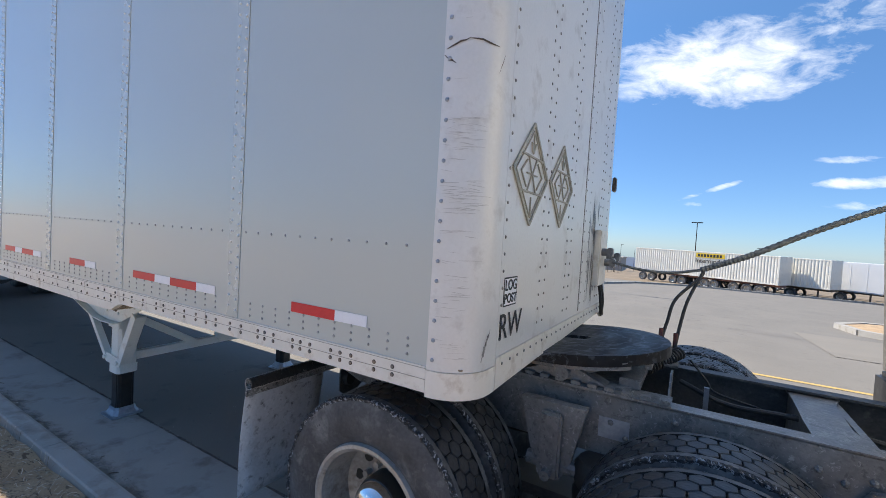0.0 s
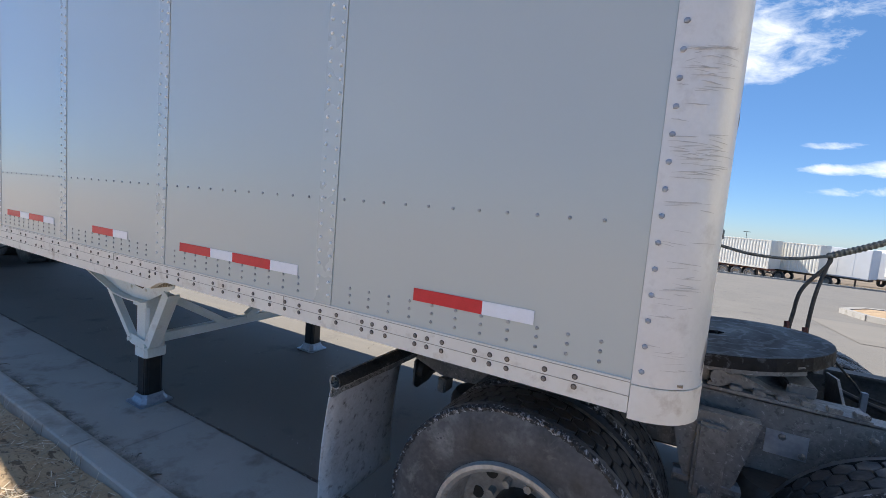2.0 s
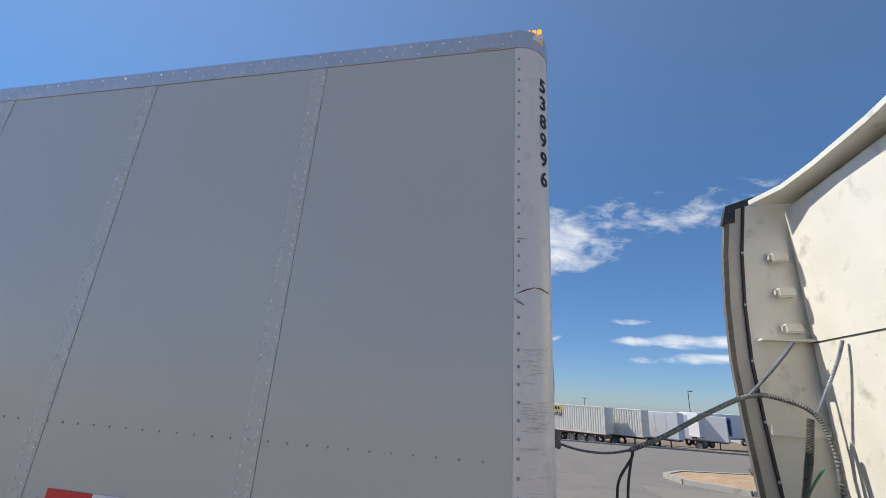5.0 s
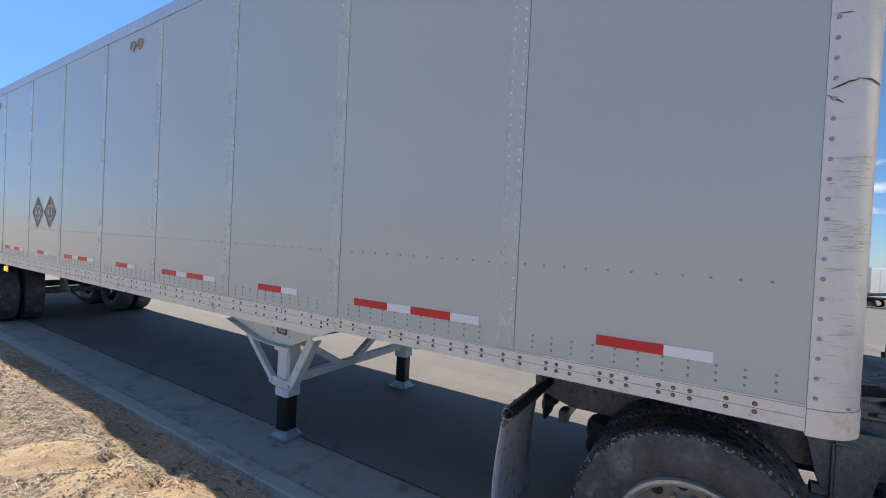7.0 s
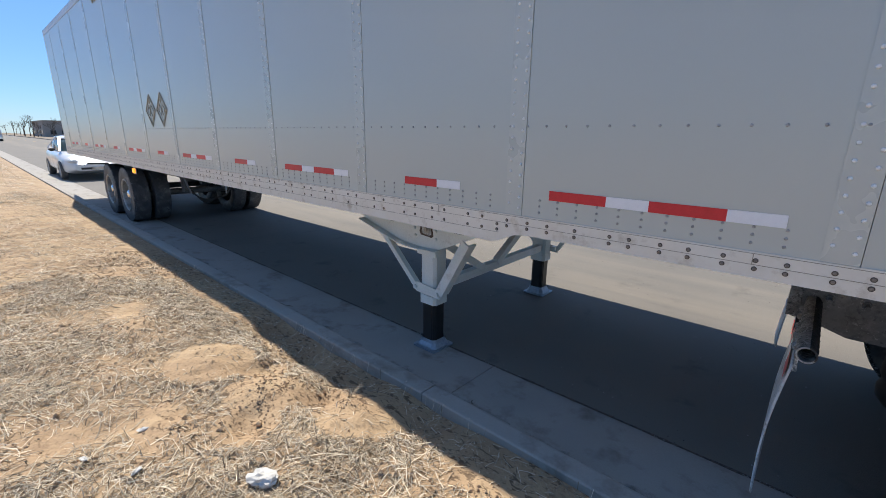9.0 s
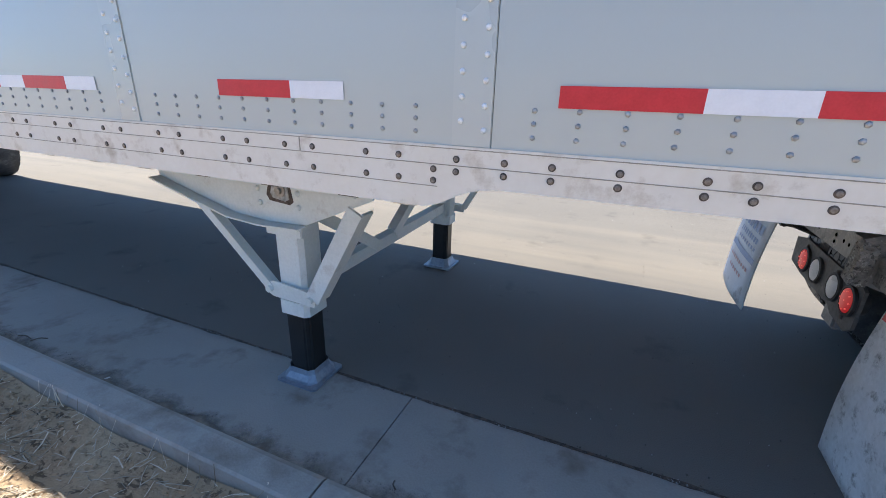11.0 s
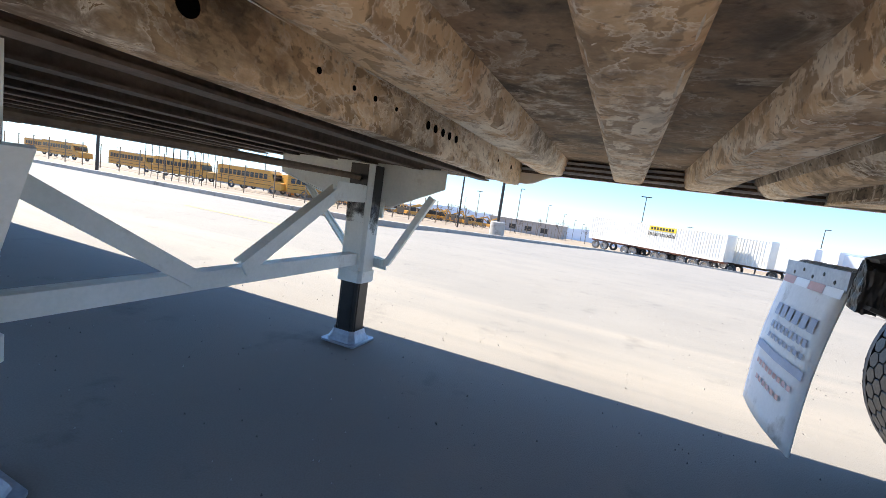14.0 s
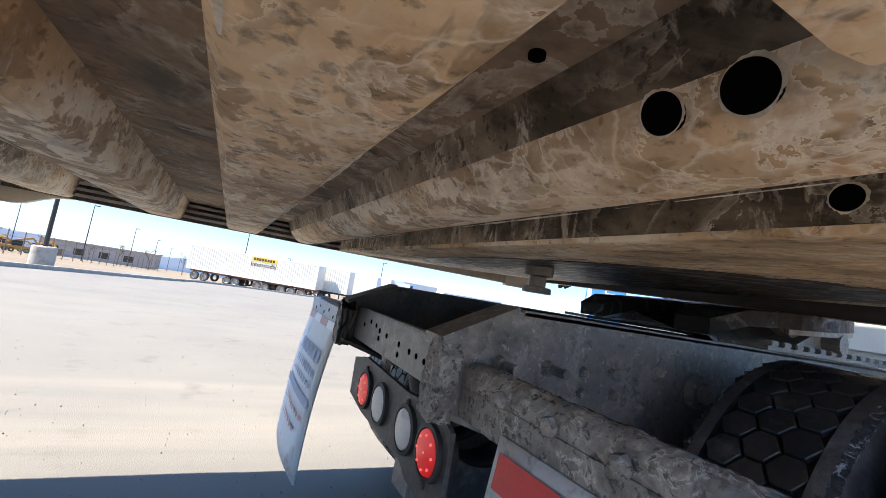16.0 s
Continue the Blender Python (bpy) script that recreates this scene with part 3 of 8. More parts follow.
M_GROOVE = shade("shadowed_dirt_line", (0.30, 0.26, 0.20), (0.45, 0.40, 0.33), 30, 0.9, 0, 0)
M_GREEN = shade("green_hose", (0.05, 0.16, 0.07), (0.09, 0.24, 0.11), 20, 0.5, 0, 0)
M_CARGLASS = shade("tinted_car_glass", (0.05, 0.075, 0.07), (0.08, 0.11, 0.10), 2, 0.12, 0, 0)
M_SILT = shade("damp_brown_silt", (0.20, 0.168, 0.135), (0.31, 0.27, 0.225), 7, 0.95, 0, 1.0, 50)
M_OVERSPRAY = shade("black_overspray", (0.012, 0.012, 0.013), (0.03, 0.028, 0.027), 12, 0.4, 0, 0.2, 90)
M_FARSOIL = shade("weedy_tan_soil", (0.15, 0.108, 0.068), (0.25, 0.19, 0.125), 0.5, 0.95, 0, 0.6, 12, 0.9, dirt=(0.28, 0.22, 0.15), dirt_amount=0.4, dirt_scale=0.15)


def thin_out(m, axis, full, none, scale, ragged):
    """Lets a film of dirt or paint thin out along an axis, with a ragged edge."""
    n, l = m.node_tree.nodes, m.node_tree.links
    co, sp, t = n.new("ShaderNodeTexCoord"), n.new("ShaderNodeSeparateXYZ"), n.new("ShaderNodeTexNoise")
    t.inputs["Scale"].default_value, t.inputs["Detail"].default_value, t.inputs["Roughness"].default_value = scale, 8, 0.68
    r, k, a = n.new("ShaderNodeMapRange"), n.new("ShaderNodeMath"), n.new("ShaderNodeMath")
    r.clamp = False
    r.inputs["From Min"].default_value, r.inputs["From Max"].default_value = none, full
    k.operation, a.operation, a.use_clamp = "MULTIPLY_ADD", "ADD", True
    k.inputs[1].default_value, k.inputs[2].default_value = ragged, -0.5 * ragged
    l.new(co.outputs["Object"], sp.inputs[0])
    l.new(co.outputs["Object"], t.inputs["Vector"])
    l.new(sp.outputs[axis], r.inputs["Value"])
    l.new(t.outputs["Fac"], k.inputs[0])
    l.new(r.outputs[0], a.inputs[0])
    l.new(k.outputs[0], a.inputs[1])
    l.new(a.outputs[0], n["Principled BSDF"].inputs["Alpha"])


thin_out(M_SILT, 1, -0.10, 0.02, 5.0, 3.0)
thin_out(M_OVERSPRAY, 2, 0.90, 0.70, 9.0, 3.0)
M_LOGO = shade("yellow_sign", (0.72, 0.50, 0.03), (0.78, 0.56, 0.05), 3, 0.5, 0, 0)
M_BUS = shade("school_bus_yellow", (0.50, 0.235, 0.035), (0.58, 0.29, 0.045), 2, 0.5, 0, 0)
# building brown lightened: the distance haze is in the colour
M_BRICK = shade("hazed_brown_building", (0.36, 0.32, 0.29), (0.42, 0.38, 0.35), 0.2, 0.9, 0, 0)
M_BARK = shade("bare_grey_branch", (0.10, 0.08, 0.06), (0.16, 0.13, 0.10), 4, 0.9, 0, 0)
# distance haze is put into the hills' pale bluish colour
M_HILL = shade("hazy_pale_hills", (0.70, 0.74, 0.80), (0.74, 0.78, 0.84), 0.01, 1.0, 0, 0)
M_PAPER = shade("crumpled_white_paper", (0.50, 0.475, 0.43), (0.78, 0.755, 0.71), 24, 0.8, 0, 0.3)
M_BLUE = shade("blue_paint", (0.03, 0.16, 0.45), (0.05, 0.2, 0.52), 4, 0.4, 0, 0)
M_HYDRANT = shade("faded_red_orange_paint", (0.40, 0.13, 0.07), (0.5, 0.18, 0.10), 10, 0.6, 0, 0)


# ---- building helpers ----
def finish(name, bm, material, smooth=False):
    me = bpy.data.meshes.new(name)
    bmesh.ops.recalc_face_normals(bm, faces=bm.faces)
    bm.to_mesh(me)
    bm.free()
    me.materials.append(material)
    if smooth:
        me.polygons.foreach_set("use_smooth", [True] * len(me.polygons))
        me.set_sharp_from_angle(angle=radians(35))
    return me


def thing(name, x, y, z, label, category, group="", kind="", turn=0):
    ob = new(name)
    ob.matrix_basis = pose(x, y, z, 0, 0, turn)
    ob.empty_display_size = 0.2
    return tagged(ob, label, category, group, kind)


def part(name, bm, material, parent, label="", smooth=False):
    """Links a bmesh as one mesh object; its coordinates are those of the top thing."""
    ob = new(name, finish(name, bm, material, smooth))
    ob.parent = parent
    return tagged(ob, label)


def solid(name, bm, material, label, category="", kind="", smooth=False, group=""):
    return tagged(new(name, finish(name, bm, material, smooth)), label, category, group, kind)


def box(bm, x0, x1, y0, y1, z0, z1, bevel=0.0):
    r = bmesh.ops.create_cube(bm, size=1, matrix=Matrix.LocRotScale(((x0 + x1) / 2, (y0 + y1) / 2, (z0 + z1) / 2), None, (abs(x1 - x0), abs(y1 - y0), abs(z1 - z0))))
    if bevel:
        es = list({e for v in r["verts"] for e in v.link_edges})
        bmesh.ops.bevel(bm, geom=es, offset=bevel, segments=2, affect="EDGES")
    return bm


def boxed(*a, bevel=0.0):
    return box(bmesh.new(), *a, bevel=bevel)


def rod(bm, a, b, r, n=10, r2=None):
    a, b = Vector(a), Vector(b)
    q = (b - a).to_track_quat("Z", "Y").to_matrix().to_4x4()
    bmesh.ops.create_cone(bm, cap_ends=True, segments=n, radius1=r, radius2=r if r2 is None else r2, depth=(b - a).length, matrix=Matrix.Translation((a + b) / 2) @ q)
    return bm


def bar(bm, a, b, w, h, up=(0, 0, 1)):
    """A straight bar of width w and height h from a to b."""
    a, b = Vector(a), Vector(b)
    d = (b - a).normalized()
    s = d.cross(Vector(up)).normalized()
    u = s.cross(d)
    vs = [bm.verts.new(p + s * i * w / 2 + u * j * h / 2) for p in (a, b) for i, j in ((-1, -1), (1, -1), (1, 1), (-1, 1))]
    for f in ((0, 1, 2, 3), (7, 6, 5, 4), (0, 4, 5, 1), (1, 5, 6, 2), (2, 6, 7, 3), (3, 7, 4, 0)):
        bm.faces.new([vs[i] for i in f])
    return bm


def prism(bm, points, axis, lo, hi):
    """A flat outline, pushed from lo to hi along x, y or z; points give the other two coordinates in order."""
    def at(p, v):
        return {"x": (v, p[0], p[1]), "y": (p[0], v, p[1]), "z": (p[0], p[1], v)}[axis]
    a = [bm.verts.new(at(p, lo)) for p in points]
    b = [bm.verts.new(at(p, hi)) for p in points]
    bm.faces.new(a)
    bm.faces.new(b[::-1])
    for i in range(len(points)):
        j = (i + 1) % len(points)
        bm.faces.new((a[i], a[j], b[j], b[i]))
    return bm


def hose(bm, points, r, n=8, twist=0.0):
    """A round hose along a smooth line through the points."""
    pts = smooth_line(points)
    rings = []
    for i, p in enumerate(pts):
        d = (pts[min(i + 1, len(pts) - 1)] - pts[max(i - 1, 0)]).normalized()
        s = d.cross(Vector((0.3, 0.2, 0.93))).normalized()
        u = s.cross(d)
        rr = r * (1 + twist * (1 if i % 2 else -1))
        rings.append([bm.verts.new(p + rr * (math.cos(k * math.tau / n) * s + math.sin(k * math.tau / n) * u)) for k in range(n)])
    for a, b in zip(rings, rings[1:]):
        for k in range(n):
            bm.faces.new((a[k], a[(k + 1) % n], b[(k + 1) % n], b[k]))
    bm.faces.new(rings[0][::-1])
    bm.faces.new(rings[-1])
    return bm


def smooth_line(points, steps=8):
    p = [Vector(q) for q in points]
    p = [2 * p[0] - p[1]] + p + [2 * p[-1] - p[-2]]
    out = []
    for i in range(1, len(p) - 2):
        for k in range(steps):
            t = k / steps
            a, b, c, d = p[i - 1 : i + 3]
            out.append(0.5 * (2 * b + (c - a) * t + (2 * a - 5 * b + 4 * c - d) * t * t + (3 * b - a - 3 * c + d) * t**3))
    return out + [p[-2]]


def ring(bm, profile, centre, axis="y", n=48):
    """A turned body: profile of (radius, offset along the axis), closed round."""
    rows = []
    for r, o in profile:
        row = []
        for k in range(n):
            c, s = math.cos(k * math.tau / n) * r, math.sin(k * math.tau / n) * r
            d = {"y": (c, o, s), "z": (c, s, o), "x": (o, c, s)}[axis]
            row.append(bm.verts.new(Vector(centre) + Vector(d)))
        rows.append(row)
    for a, b in zip(rows, rows[1:]):
        for k in range(n):
            bm.faces.new((a[k], a[(k + 1) % n], b[(k + 1) % n], b[k]))
    return rows


def studs(places, normal, r, h, n=6):
    """Many small rivet heads in one mesh; a flat-topped dome on each place."""
    nrm = Vector(normal)
    s = nrm.orthogonal().normalized()
    u = nrm.cross(s)
    verts, faces = [], []
    for p in places:
        p, b = Vector(p), len(verts)
        for rr, hh in ((r, -0.001), (r * 0.85, h * 0.7), (r * 0.4, h)):
            verts += [p + rr * (math.cos(k * math.tau / n) * s + math.sin(k * math.tau / n) * u) + nrm * hh for k in range(n)]
        for q in (0, n):
            faces += [(b + q + k, b + q + (k + 1) % n, b + q + n + (k + 1) % n, b + q + n + k) for k in range(n)]
        faces.append(tuple(b + 2 * n + k for k in range(n)))
    return verts, faces


def raw(name, verts, faces, material, parent=None, label="", smooth=False):
    me = bpy.data.meshes.new(name)
    me.from_pydata([tuple(v) for v in verts], [], faces)
    me.materials.append(material)
    if smooth:
        me.polygons.foreach_set("use_smooth", [True] * len(me.polygons))
    ob = new(name, me)
    if parent:
        ob.parent = parent
    return tagged(ob, label)


def crusted(bm, cuts, amp, scale, seed=0.0):
    """Subdivides a mesh and roughens it with lumps of caked dirt."""
    bmesh.ops.subdivide_edges(bm, edges=list(bm.edges), cuts=cuts, use_grid_fill=True)
    bm.normal_update()
    for v in bm.verts:
        k = noise.noise(v.co * scale + Vector((seed, 0, 0))) + 0.6 * noise.noise(v.co * scale * 2.7) + 0.4 * noise.noise(v.co * scale * 6)
        v.co += v.normal * amp * max(k, -0.35)
    return bm


# ---- ground ----
def fall(y):
    """Height of the street and the lots: level by the near gutter, falling past the crown."""
    if y < 5:
        return 0.0
    if y < 9:
        return -0.05 * (y - 5) ** 2 / 8
    return -0.05 * (y - 7)


MOUNDS = [(-3.16, -0.66, 0.22, 0.055), (-3.68, -0.94, 0.20, 0.045), (-4.25, -1.02, 0.24, 0.04), (-3.98, -0.80, 0.13, -0.055), (-3.42, -0.72, 0.11, -0.05), (-3.45, -1.15, 0.14, -0.04), (-5.0, -0.8, 0.5, 0.04), (-6.5, -1.0, 0.6, 0.03), (-4.5, -0.47, 0.22, -0.07), (-4.0, -0.45, 0.22, -0.08), (-3.55, -0.43, 0.2, -0.06), (-2.9, -0.42, 0.22, -0.05), (-3.95, -0.66, 0.10, 0.04)]


def verge(x, y):
    """Height of the dry verge beside the kerb."""
    d = max(0.0, -0.27 - y)
    h = 0.108 + 0.15 * (1 - math.exp(-d * 1.1)) + 0.012 * min(d, 40)
    k = min(1, d * 3)
    h += k * (0.03 * noise.noise((x * 0.9, y * 0.9, 0)) + 0.022 * noise.noise((x * 2.6, y * 2.6, 5)) + 0.020 * noise.noise((x * 6, y * 6, 9)) + 0.013 * noise.noise((x * 14, y * 14, 3)) + 0.008 * noise.noise((x * 27, y * 27, 8)))
    for mx, my, r, a in MOUNDS:
        h += a * math.exp(-((x - mx) ** 2 + (y - my) ** 2) / (r * r))
    return h


def sheet(xs, ys, height):
    verts = [(x, y, height(x, y)) for y in ys for x in xs]
    n = len(xs)
    faces = [(j * n + i, j * n + i + 1, (j + 1) * n + i + 1, (j + 1) * n + i) for j in range(len(ys) - 1) for i in range(n - 1)]
    return verts, faces


def steps(lo, hi, near, far, centre):
    """Coordinates from lo to hi, dense round centre."""
    out, v, d = [centre], centre, near
    while v < hi:
        v = min(hi, v + d)
        out.append(v)
        d = min(far, d * 1.12) if abs(v - centre) > 6 else near
    v, d = centre, near
    while v > lo:
        v = max(lo, v - d)
        out.insert(0, v)
        d = min(far, d * 1.12) if abs(v - centre) > 6 else near
    return out


ground = raw("ground", *sheet(steps(-900, 500, 0.026, 120, -4), steps(-900, -0.27, 0.026, 120, -0.27), verge), M_DIRT, smooth=True)
tagged(ground, "dry sandy verge with sparse straw along the kerb", "ground", "", "structure")
gf = raw("ground_far", *sheet(steps(-900, 900, 4, 120, 0), steps(0.3, 900, 2, 120, 10), lambda x, y: fall(y) - 0.06), M_FARSOIL, smooth=True)
tagged(gf, "flat sandy lots across the street reaching the horizon", "ground", "", "structure")
road = raw("road", *sheet(steps(-600, 500, 2, 60, 0), [0.51, 2, 4, 5, 6, 7, 8, 9, 10, 11.6], lambda x, y: fall(y)), M_ASPHALT, smooth=True)
tagged(road, "dusty grey asphalt street, shaded beneath the trailer", "road", "", "structure")
apron = raw("road_apron", *sheet([-9.2, -5, 0, 20, 60, 120], [11.6, 20, 30, 40, 47], lambda x, y: fall(y) + 0.002), M_ASPHALT)
tagged(apron, "wide asphalt side street running to the truck yard", "road", "", "structure")

pan = raw("cross_pan", *sheet([3, 4, 9, 20, 60, 120], [9.3, 10, 11, 12.2, 13.3], lambda x, y: fall(y) + 0.008), M_PAN)
tagged(pan, "pale concrete cross pan at the mouth of the side street", "pavement", "", "structure")
JOINTS = [-3.07 + 3.05 * k for k in range(-20, 10)]
gutter = thing("gutter", 0, 0, 0, "concrete gutter pan with tooled joints beside the kerb", "gutter", "", "structure")
kerb = thing("kerb", 0, 0, 0, "weathered concrete kerb between verge and gutter", "kerb", "", "structure")
for a, b in zip(JOINTS, JOINTS[1:]):
    bm = bmesh.new()
    prism(bm, [(-0.10, -0.2), (0.502, -0.2), (0.502, 0.004), (-0.10, 0.012)], "x", a + 0.0025, b - 0.0025)
    part("gutter_slab", bm, M_CONCRETE, gutter)
    bm = bmesh.new()
    prism(bm, [(-0.262, -0.2), (-0.10, -0.2), (-0.105, 0.01), (-0.122, 0.12), (-0.135, 0.140), (-0.155, 0.148), (-0.252, 0.148), (-0.262, 0.14)], "x", a + 0.004, b - 0.004)
    part("kerb_stone", bm, M_CONCRETE, kerb)

part("gutter_bed", boxed(-60, 25, -0.10, 0.509, -0.21, -0.003), M_CONCRETE, gutter)
# ragged tar seam between gutter and asphalt, and a few crumbs of it
top, low, faces = [], [], []
xs = [-14 + 0.03 * k for k in range(520)]
for k, x in enumerate(xs):
    c = 0.508 + 0.004 * noise.noise((x * 1.5, 0, 0)) + 0.004 * noise.noise((x * 9, 3, 0))
    w = 0.006 + 0.014 * max(0.0, noise.noise((x * 6, 8, 0)) + 0.15) + 0.004 * max(0.0, noise.noise((x * 30, 1, 0)))
    top.append((x, c + w, 0.0065))
    low.append((x, c - w, 0.0065))
    if k:
        faces.append((k - 1, k, len(xs) + k, len(xs) + k - 1))
tagged(raw("tar_seam", top + low, faces, M_BOLT), "ragged dark seam between gutter and asphalt", "seam", "", "structure")
# straw, clods and litter on the verge
rg = random.Random(21)
SCRAPS = ((-3.70, -1.755, 20), (-3.76, -1.52, 70), (-3.45, -1.62, 130))


def straw(count, x0, x1, y0, y1, long, seed, thick=1.0):
    """Dry stalks lying on the soil, thin folded ribbons."""
    r = random.Random(seed)
    v, f = [], []
    for _ in range(count):
        x, y = r.uniform(x0, x1), r.uniform(y0, y1)
        if noise.noise((x * 1.1, y * 1.1, 7)) + 0.5 * noise.noise((x * 3, y * 3, 1)) < r.uniform(-0.6, 0.5) + 0.02:
            continue
        if y > -0.60 + 0.14 * noise.noise((x * 2, 0, 4)) and r.random() < 0.85:
            continue
        if any((x - mx) ** 2 + (y - my) ** 2 < (1.15 * mr) ** 2 and r.random() < 0.94 for mx, my, mr, ma in MOUNDS[:6]):
            continue
        a, n = r.uniform(0, math.tau), (0.2 + 0.8 * r.random() ** 2) * long
        w = r.uniform(0.0006, 0.0018) * thick
        d, q = Vector((math.cos(a), math.sin(a), 0)), Vector((-math.sin(a), math.cos(a), 0))
        bend, lift = r.uniform(-0.1, 0.1) * n, r.choice((0.003, 0.005, 0.008, 0.018)) * r.uniform(0.5, 1.3)
        p0 = Vector((x, y, 0)) - d * n / 2
        p1 = Vector((x, y, 0)) + q * bend * 0.5
        p2 = Vector((x, y, 0)) + d * n / 2
        b0 = len(v)
        for p, h in ((p0, 0.002), (p1, lift), (p2, lift * r.uniform(0.2, 1.5))):
            z = verge(p.x, min(p.y, -0.275)) + h
            if p.y > -0.27:
                z = max(z, 0.152)
            v += [(p.x - q.x * w, p.y - q.y * w, z), (p.x + q.x * w, p.y + q.y * w, z + 0.001)]
        f += [(b0, b0 + 1, b0 + 3, b0 + 2), (b0 + 2, b0 + 3, b0 + 5, b0 + 4)]
    return v, f


v0, f0 = straw(900, -6.0, -1.5, -2.6, -0.4, 0.42, 15, 1.5)
v1, f1 = straw(135000, -7.0, -0.3, -2.6, -0.27, 0.11, 5)
v2, f2 = straw(95000, -16, 0, -4.2, -0.3, 0.15, 6, 1.4)
v3, f3 = straw(26000, -34, -13, -4.4, -0.3, 0.30, 7, 2.2)
o, o3, o0 = len(v1), len(v1) + len(v2), len(v1) + len(v2) + len(v3)
litter = raw("dry_grass", v1 + v2 + v3 + v0, f1 + [tuple(i + o for i in q) for q in f2] + [tuple(i + o3 for i in q) for q in f3] + [tuple(i + o0 for i in q) for q in f0], M_STRAW)
tagged(litter, "pale dry straw strewn over the verge", "dry grass", "", "stuff")
v, f = [], []
for _ in range(15000):
    x, y = rg.uniform(-8, -0.6), -0.3 - abs(rg.gauss(0, 1.0))
    k = noise.noise((x * 1.7, y * 1.7, 30))
    if k < rg.uniform(-0.3, 0.5) or any((x - mx) ** 2 + (y - my) ** 2 < (1.2 * mr) ** 2 for mx, my, mr, ma in MOUNDS[:3]):
        continue
    r = rg.uniform(0.003, 0.012) * (1 + 0.8 * (rg.random() < 0.06))
    z, b0 = verge(x, y) + r * 0.3, len(v)
    for p in ((1, 0, 0), (-1, 0, 0), (0, 1, 0), (0, -1, 0), (0, 0, 0.8), (0.6, 0.6, 0.4), (-0.6, 0.5, 0.45), (0.1, -0.7, 0.5)):
        v.append((x + p[0] * r * rg.uniform(0.6, 1.2), y + p[1] * r * rg.uniform(0.6, 1.2), z + p[2] * r * rg.uniform(0.6, 1.2)))
    f += [tuple(b0 + i for i in q) for q in ((0, 5, 4), (0, 2, 5), (2, 4, 5), (2, 6, 4), (2, 1, 6), (1, 4, 6), (1, 3, 4), (3, 7, 4), (3, 0, 7), (0, 4, 7))]
for _ in range(1300):
    a, d = rg.uniform(0, math.tau), abs(rg.gauss(0.30, 0.2))
    x, y = -3.62 + 1.5 * d * math.cos(a), -0.84 + 0.8 * d * math.sin(a)
    if y > -0.30 or noise.noise((x * 4, y * 4, 12)) < rg.uniform(-0.25, 0.3):
        continue
    r = rg.uniform(0.003, 0.009)
    z, b0 = verge(x, y) + r * 0.2, len(v)
    v += [(x + r, y, z), (x - r * 0.6, y + r * 0.9, z), (x - r * 0.5, y - r, z), (x + r * 0.1, y, z + r * 0.9)]
    f += [(b0, b0 + 1, b0 + 3), (b0 + 1, b0 + 2, b0 + 3), (b0 + 2, b0, b0 + 3)]
tagged(raw("soil_clods", v, f, M_CLOD), "crumbly brown soil clods on the verge", "soil", "", "stuff")
tuft = thing("grass_tuft", -3.33, -0.60, verge(-3.33, -0.60) - 0.01, "small dry grass tuft by the kerb", "grass")
v, f = [], []
for _ in range(42):
    a, lean, n = rg.uniform(0, math.tau), rg.uniform(0.15, 1.1), rg.uniform(0.04, 0.12)
    q = (-math.sin(a) * 0.0016, math.cos(a) * 0.0016)
    b0 = len(v)
    for t in (0, 0.5, 1):
        d = n * lean * t * (0.6 + 0.4 * t)
        v += [(math.cos(a) * d + q[0] * (1 - 0.7 * t), math.sin(a) * d + q[1] * (1 - 0.7 * t), n * t * (1 - 0.25 * t * lean)), (math.cos(a) * d - q[0] * (1 - 0.7 * t), math.sin(a) * d - q[1] * (1 - 0.7 * t), n * t * (1 - 0.25 * t * lean))]
    f += [(b0, b0 + 1, b0 + 3, b0 + 2), (b0 + 2, b0 + 3, b0 + 5, b0 + 4)]
raw("stalks", v, f, M_STRAW, tuft)
b = bmesh.new()
bmesh.ops.create_icosphere(b, subdivisions=3, radius=0.07)
for q in b.verts:
    k = noise.noise(q.co * 22) * 0.35 + noise.noise(q.co * 55) * 0.22
    q.co = Vector((q.co.x * (1.25 + k) * 0.8, q.co.y * (0.75 + k) * 0.8, q.co.z * (0.42 + k) * 0.8))
paper = solid("crumpled_paper", b, M_PAPER, "crumpled white paper lying on the straw", "litter")
paper.matrix_basis = pose(-3.03, -1.262, verge(-3.03, -1.262) + 0.02, 0, 0, 35)
b = bmesh.new()
bar(b, (-0.03, 0, 0.006), (0.03, 0.005, 0.007), 0.012, 0.004)
bar(b, (0.0, 0, 0.006), (-0.02, 0.02, 0.008), 0.008, 0.004)
scrap = solid("paper_scrap", b, M_PAPER, "small white scrap in the gutter", "litter")
scrap.matrix_basis = pose(-4.5, -0.05, 0.011, 0, 0, 60)
for sx, sy, turn in SCRAPS:
    b = bmesh.new()
    bmesh.ops.create_icosphere(b, subdivisions=2, radius=0.021)
    for q in b.verts:
        k = noise.noise(q.co * 45 + Vector((sx, sy, 0)) * 9) * 0.5
        q.co = Vector((q.co.x * (1.3 + k), q.co.y * (0.55 + k), q.co.z * (0.3 + k * 0.5)))
    bit = solid("paper_scrap", b, M_PAPER, "small torn white paper scrap on the straw", "litter", group="paper scraps")
    bit.matrix_basis = pose(sx, sy, verge(sx, sy) + 0.01, 0, 0, turn)
xs = [-14 + 0.04 * k for k in range(380)]
rows = []
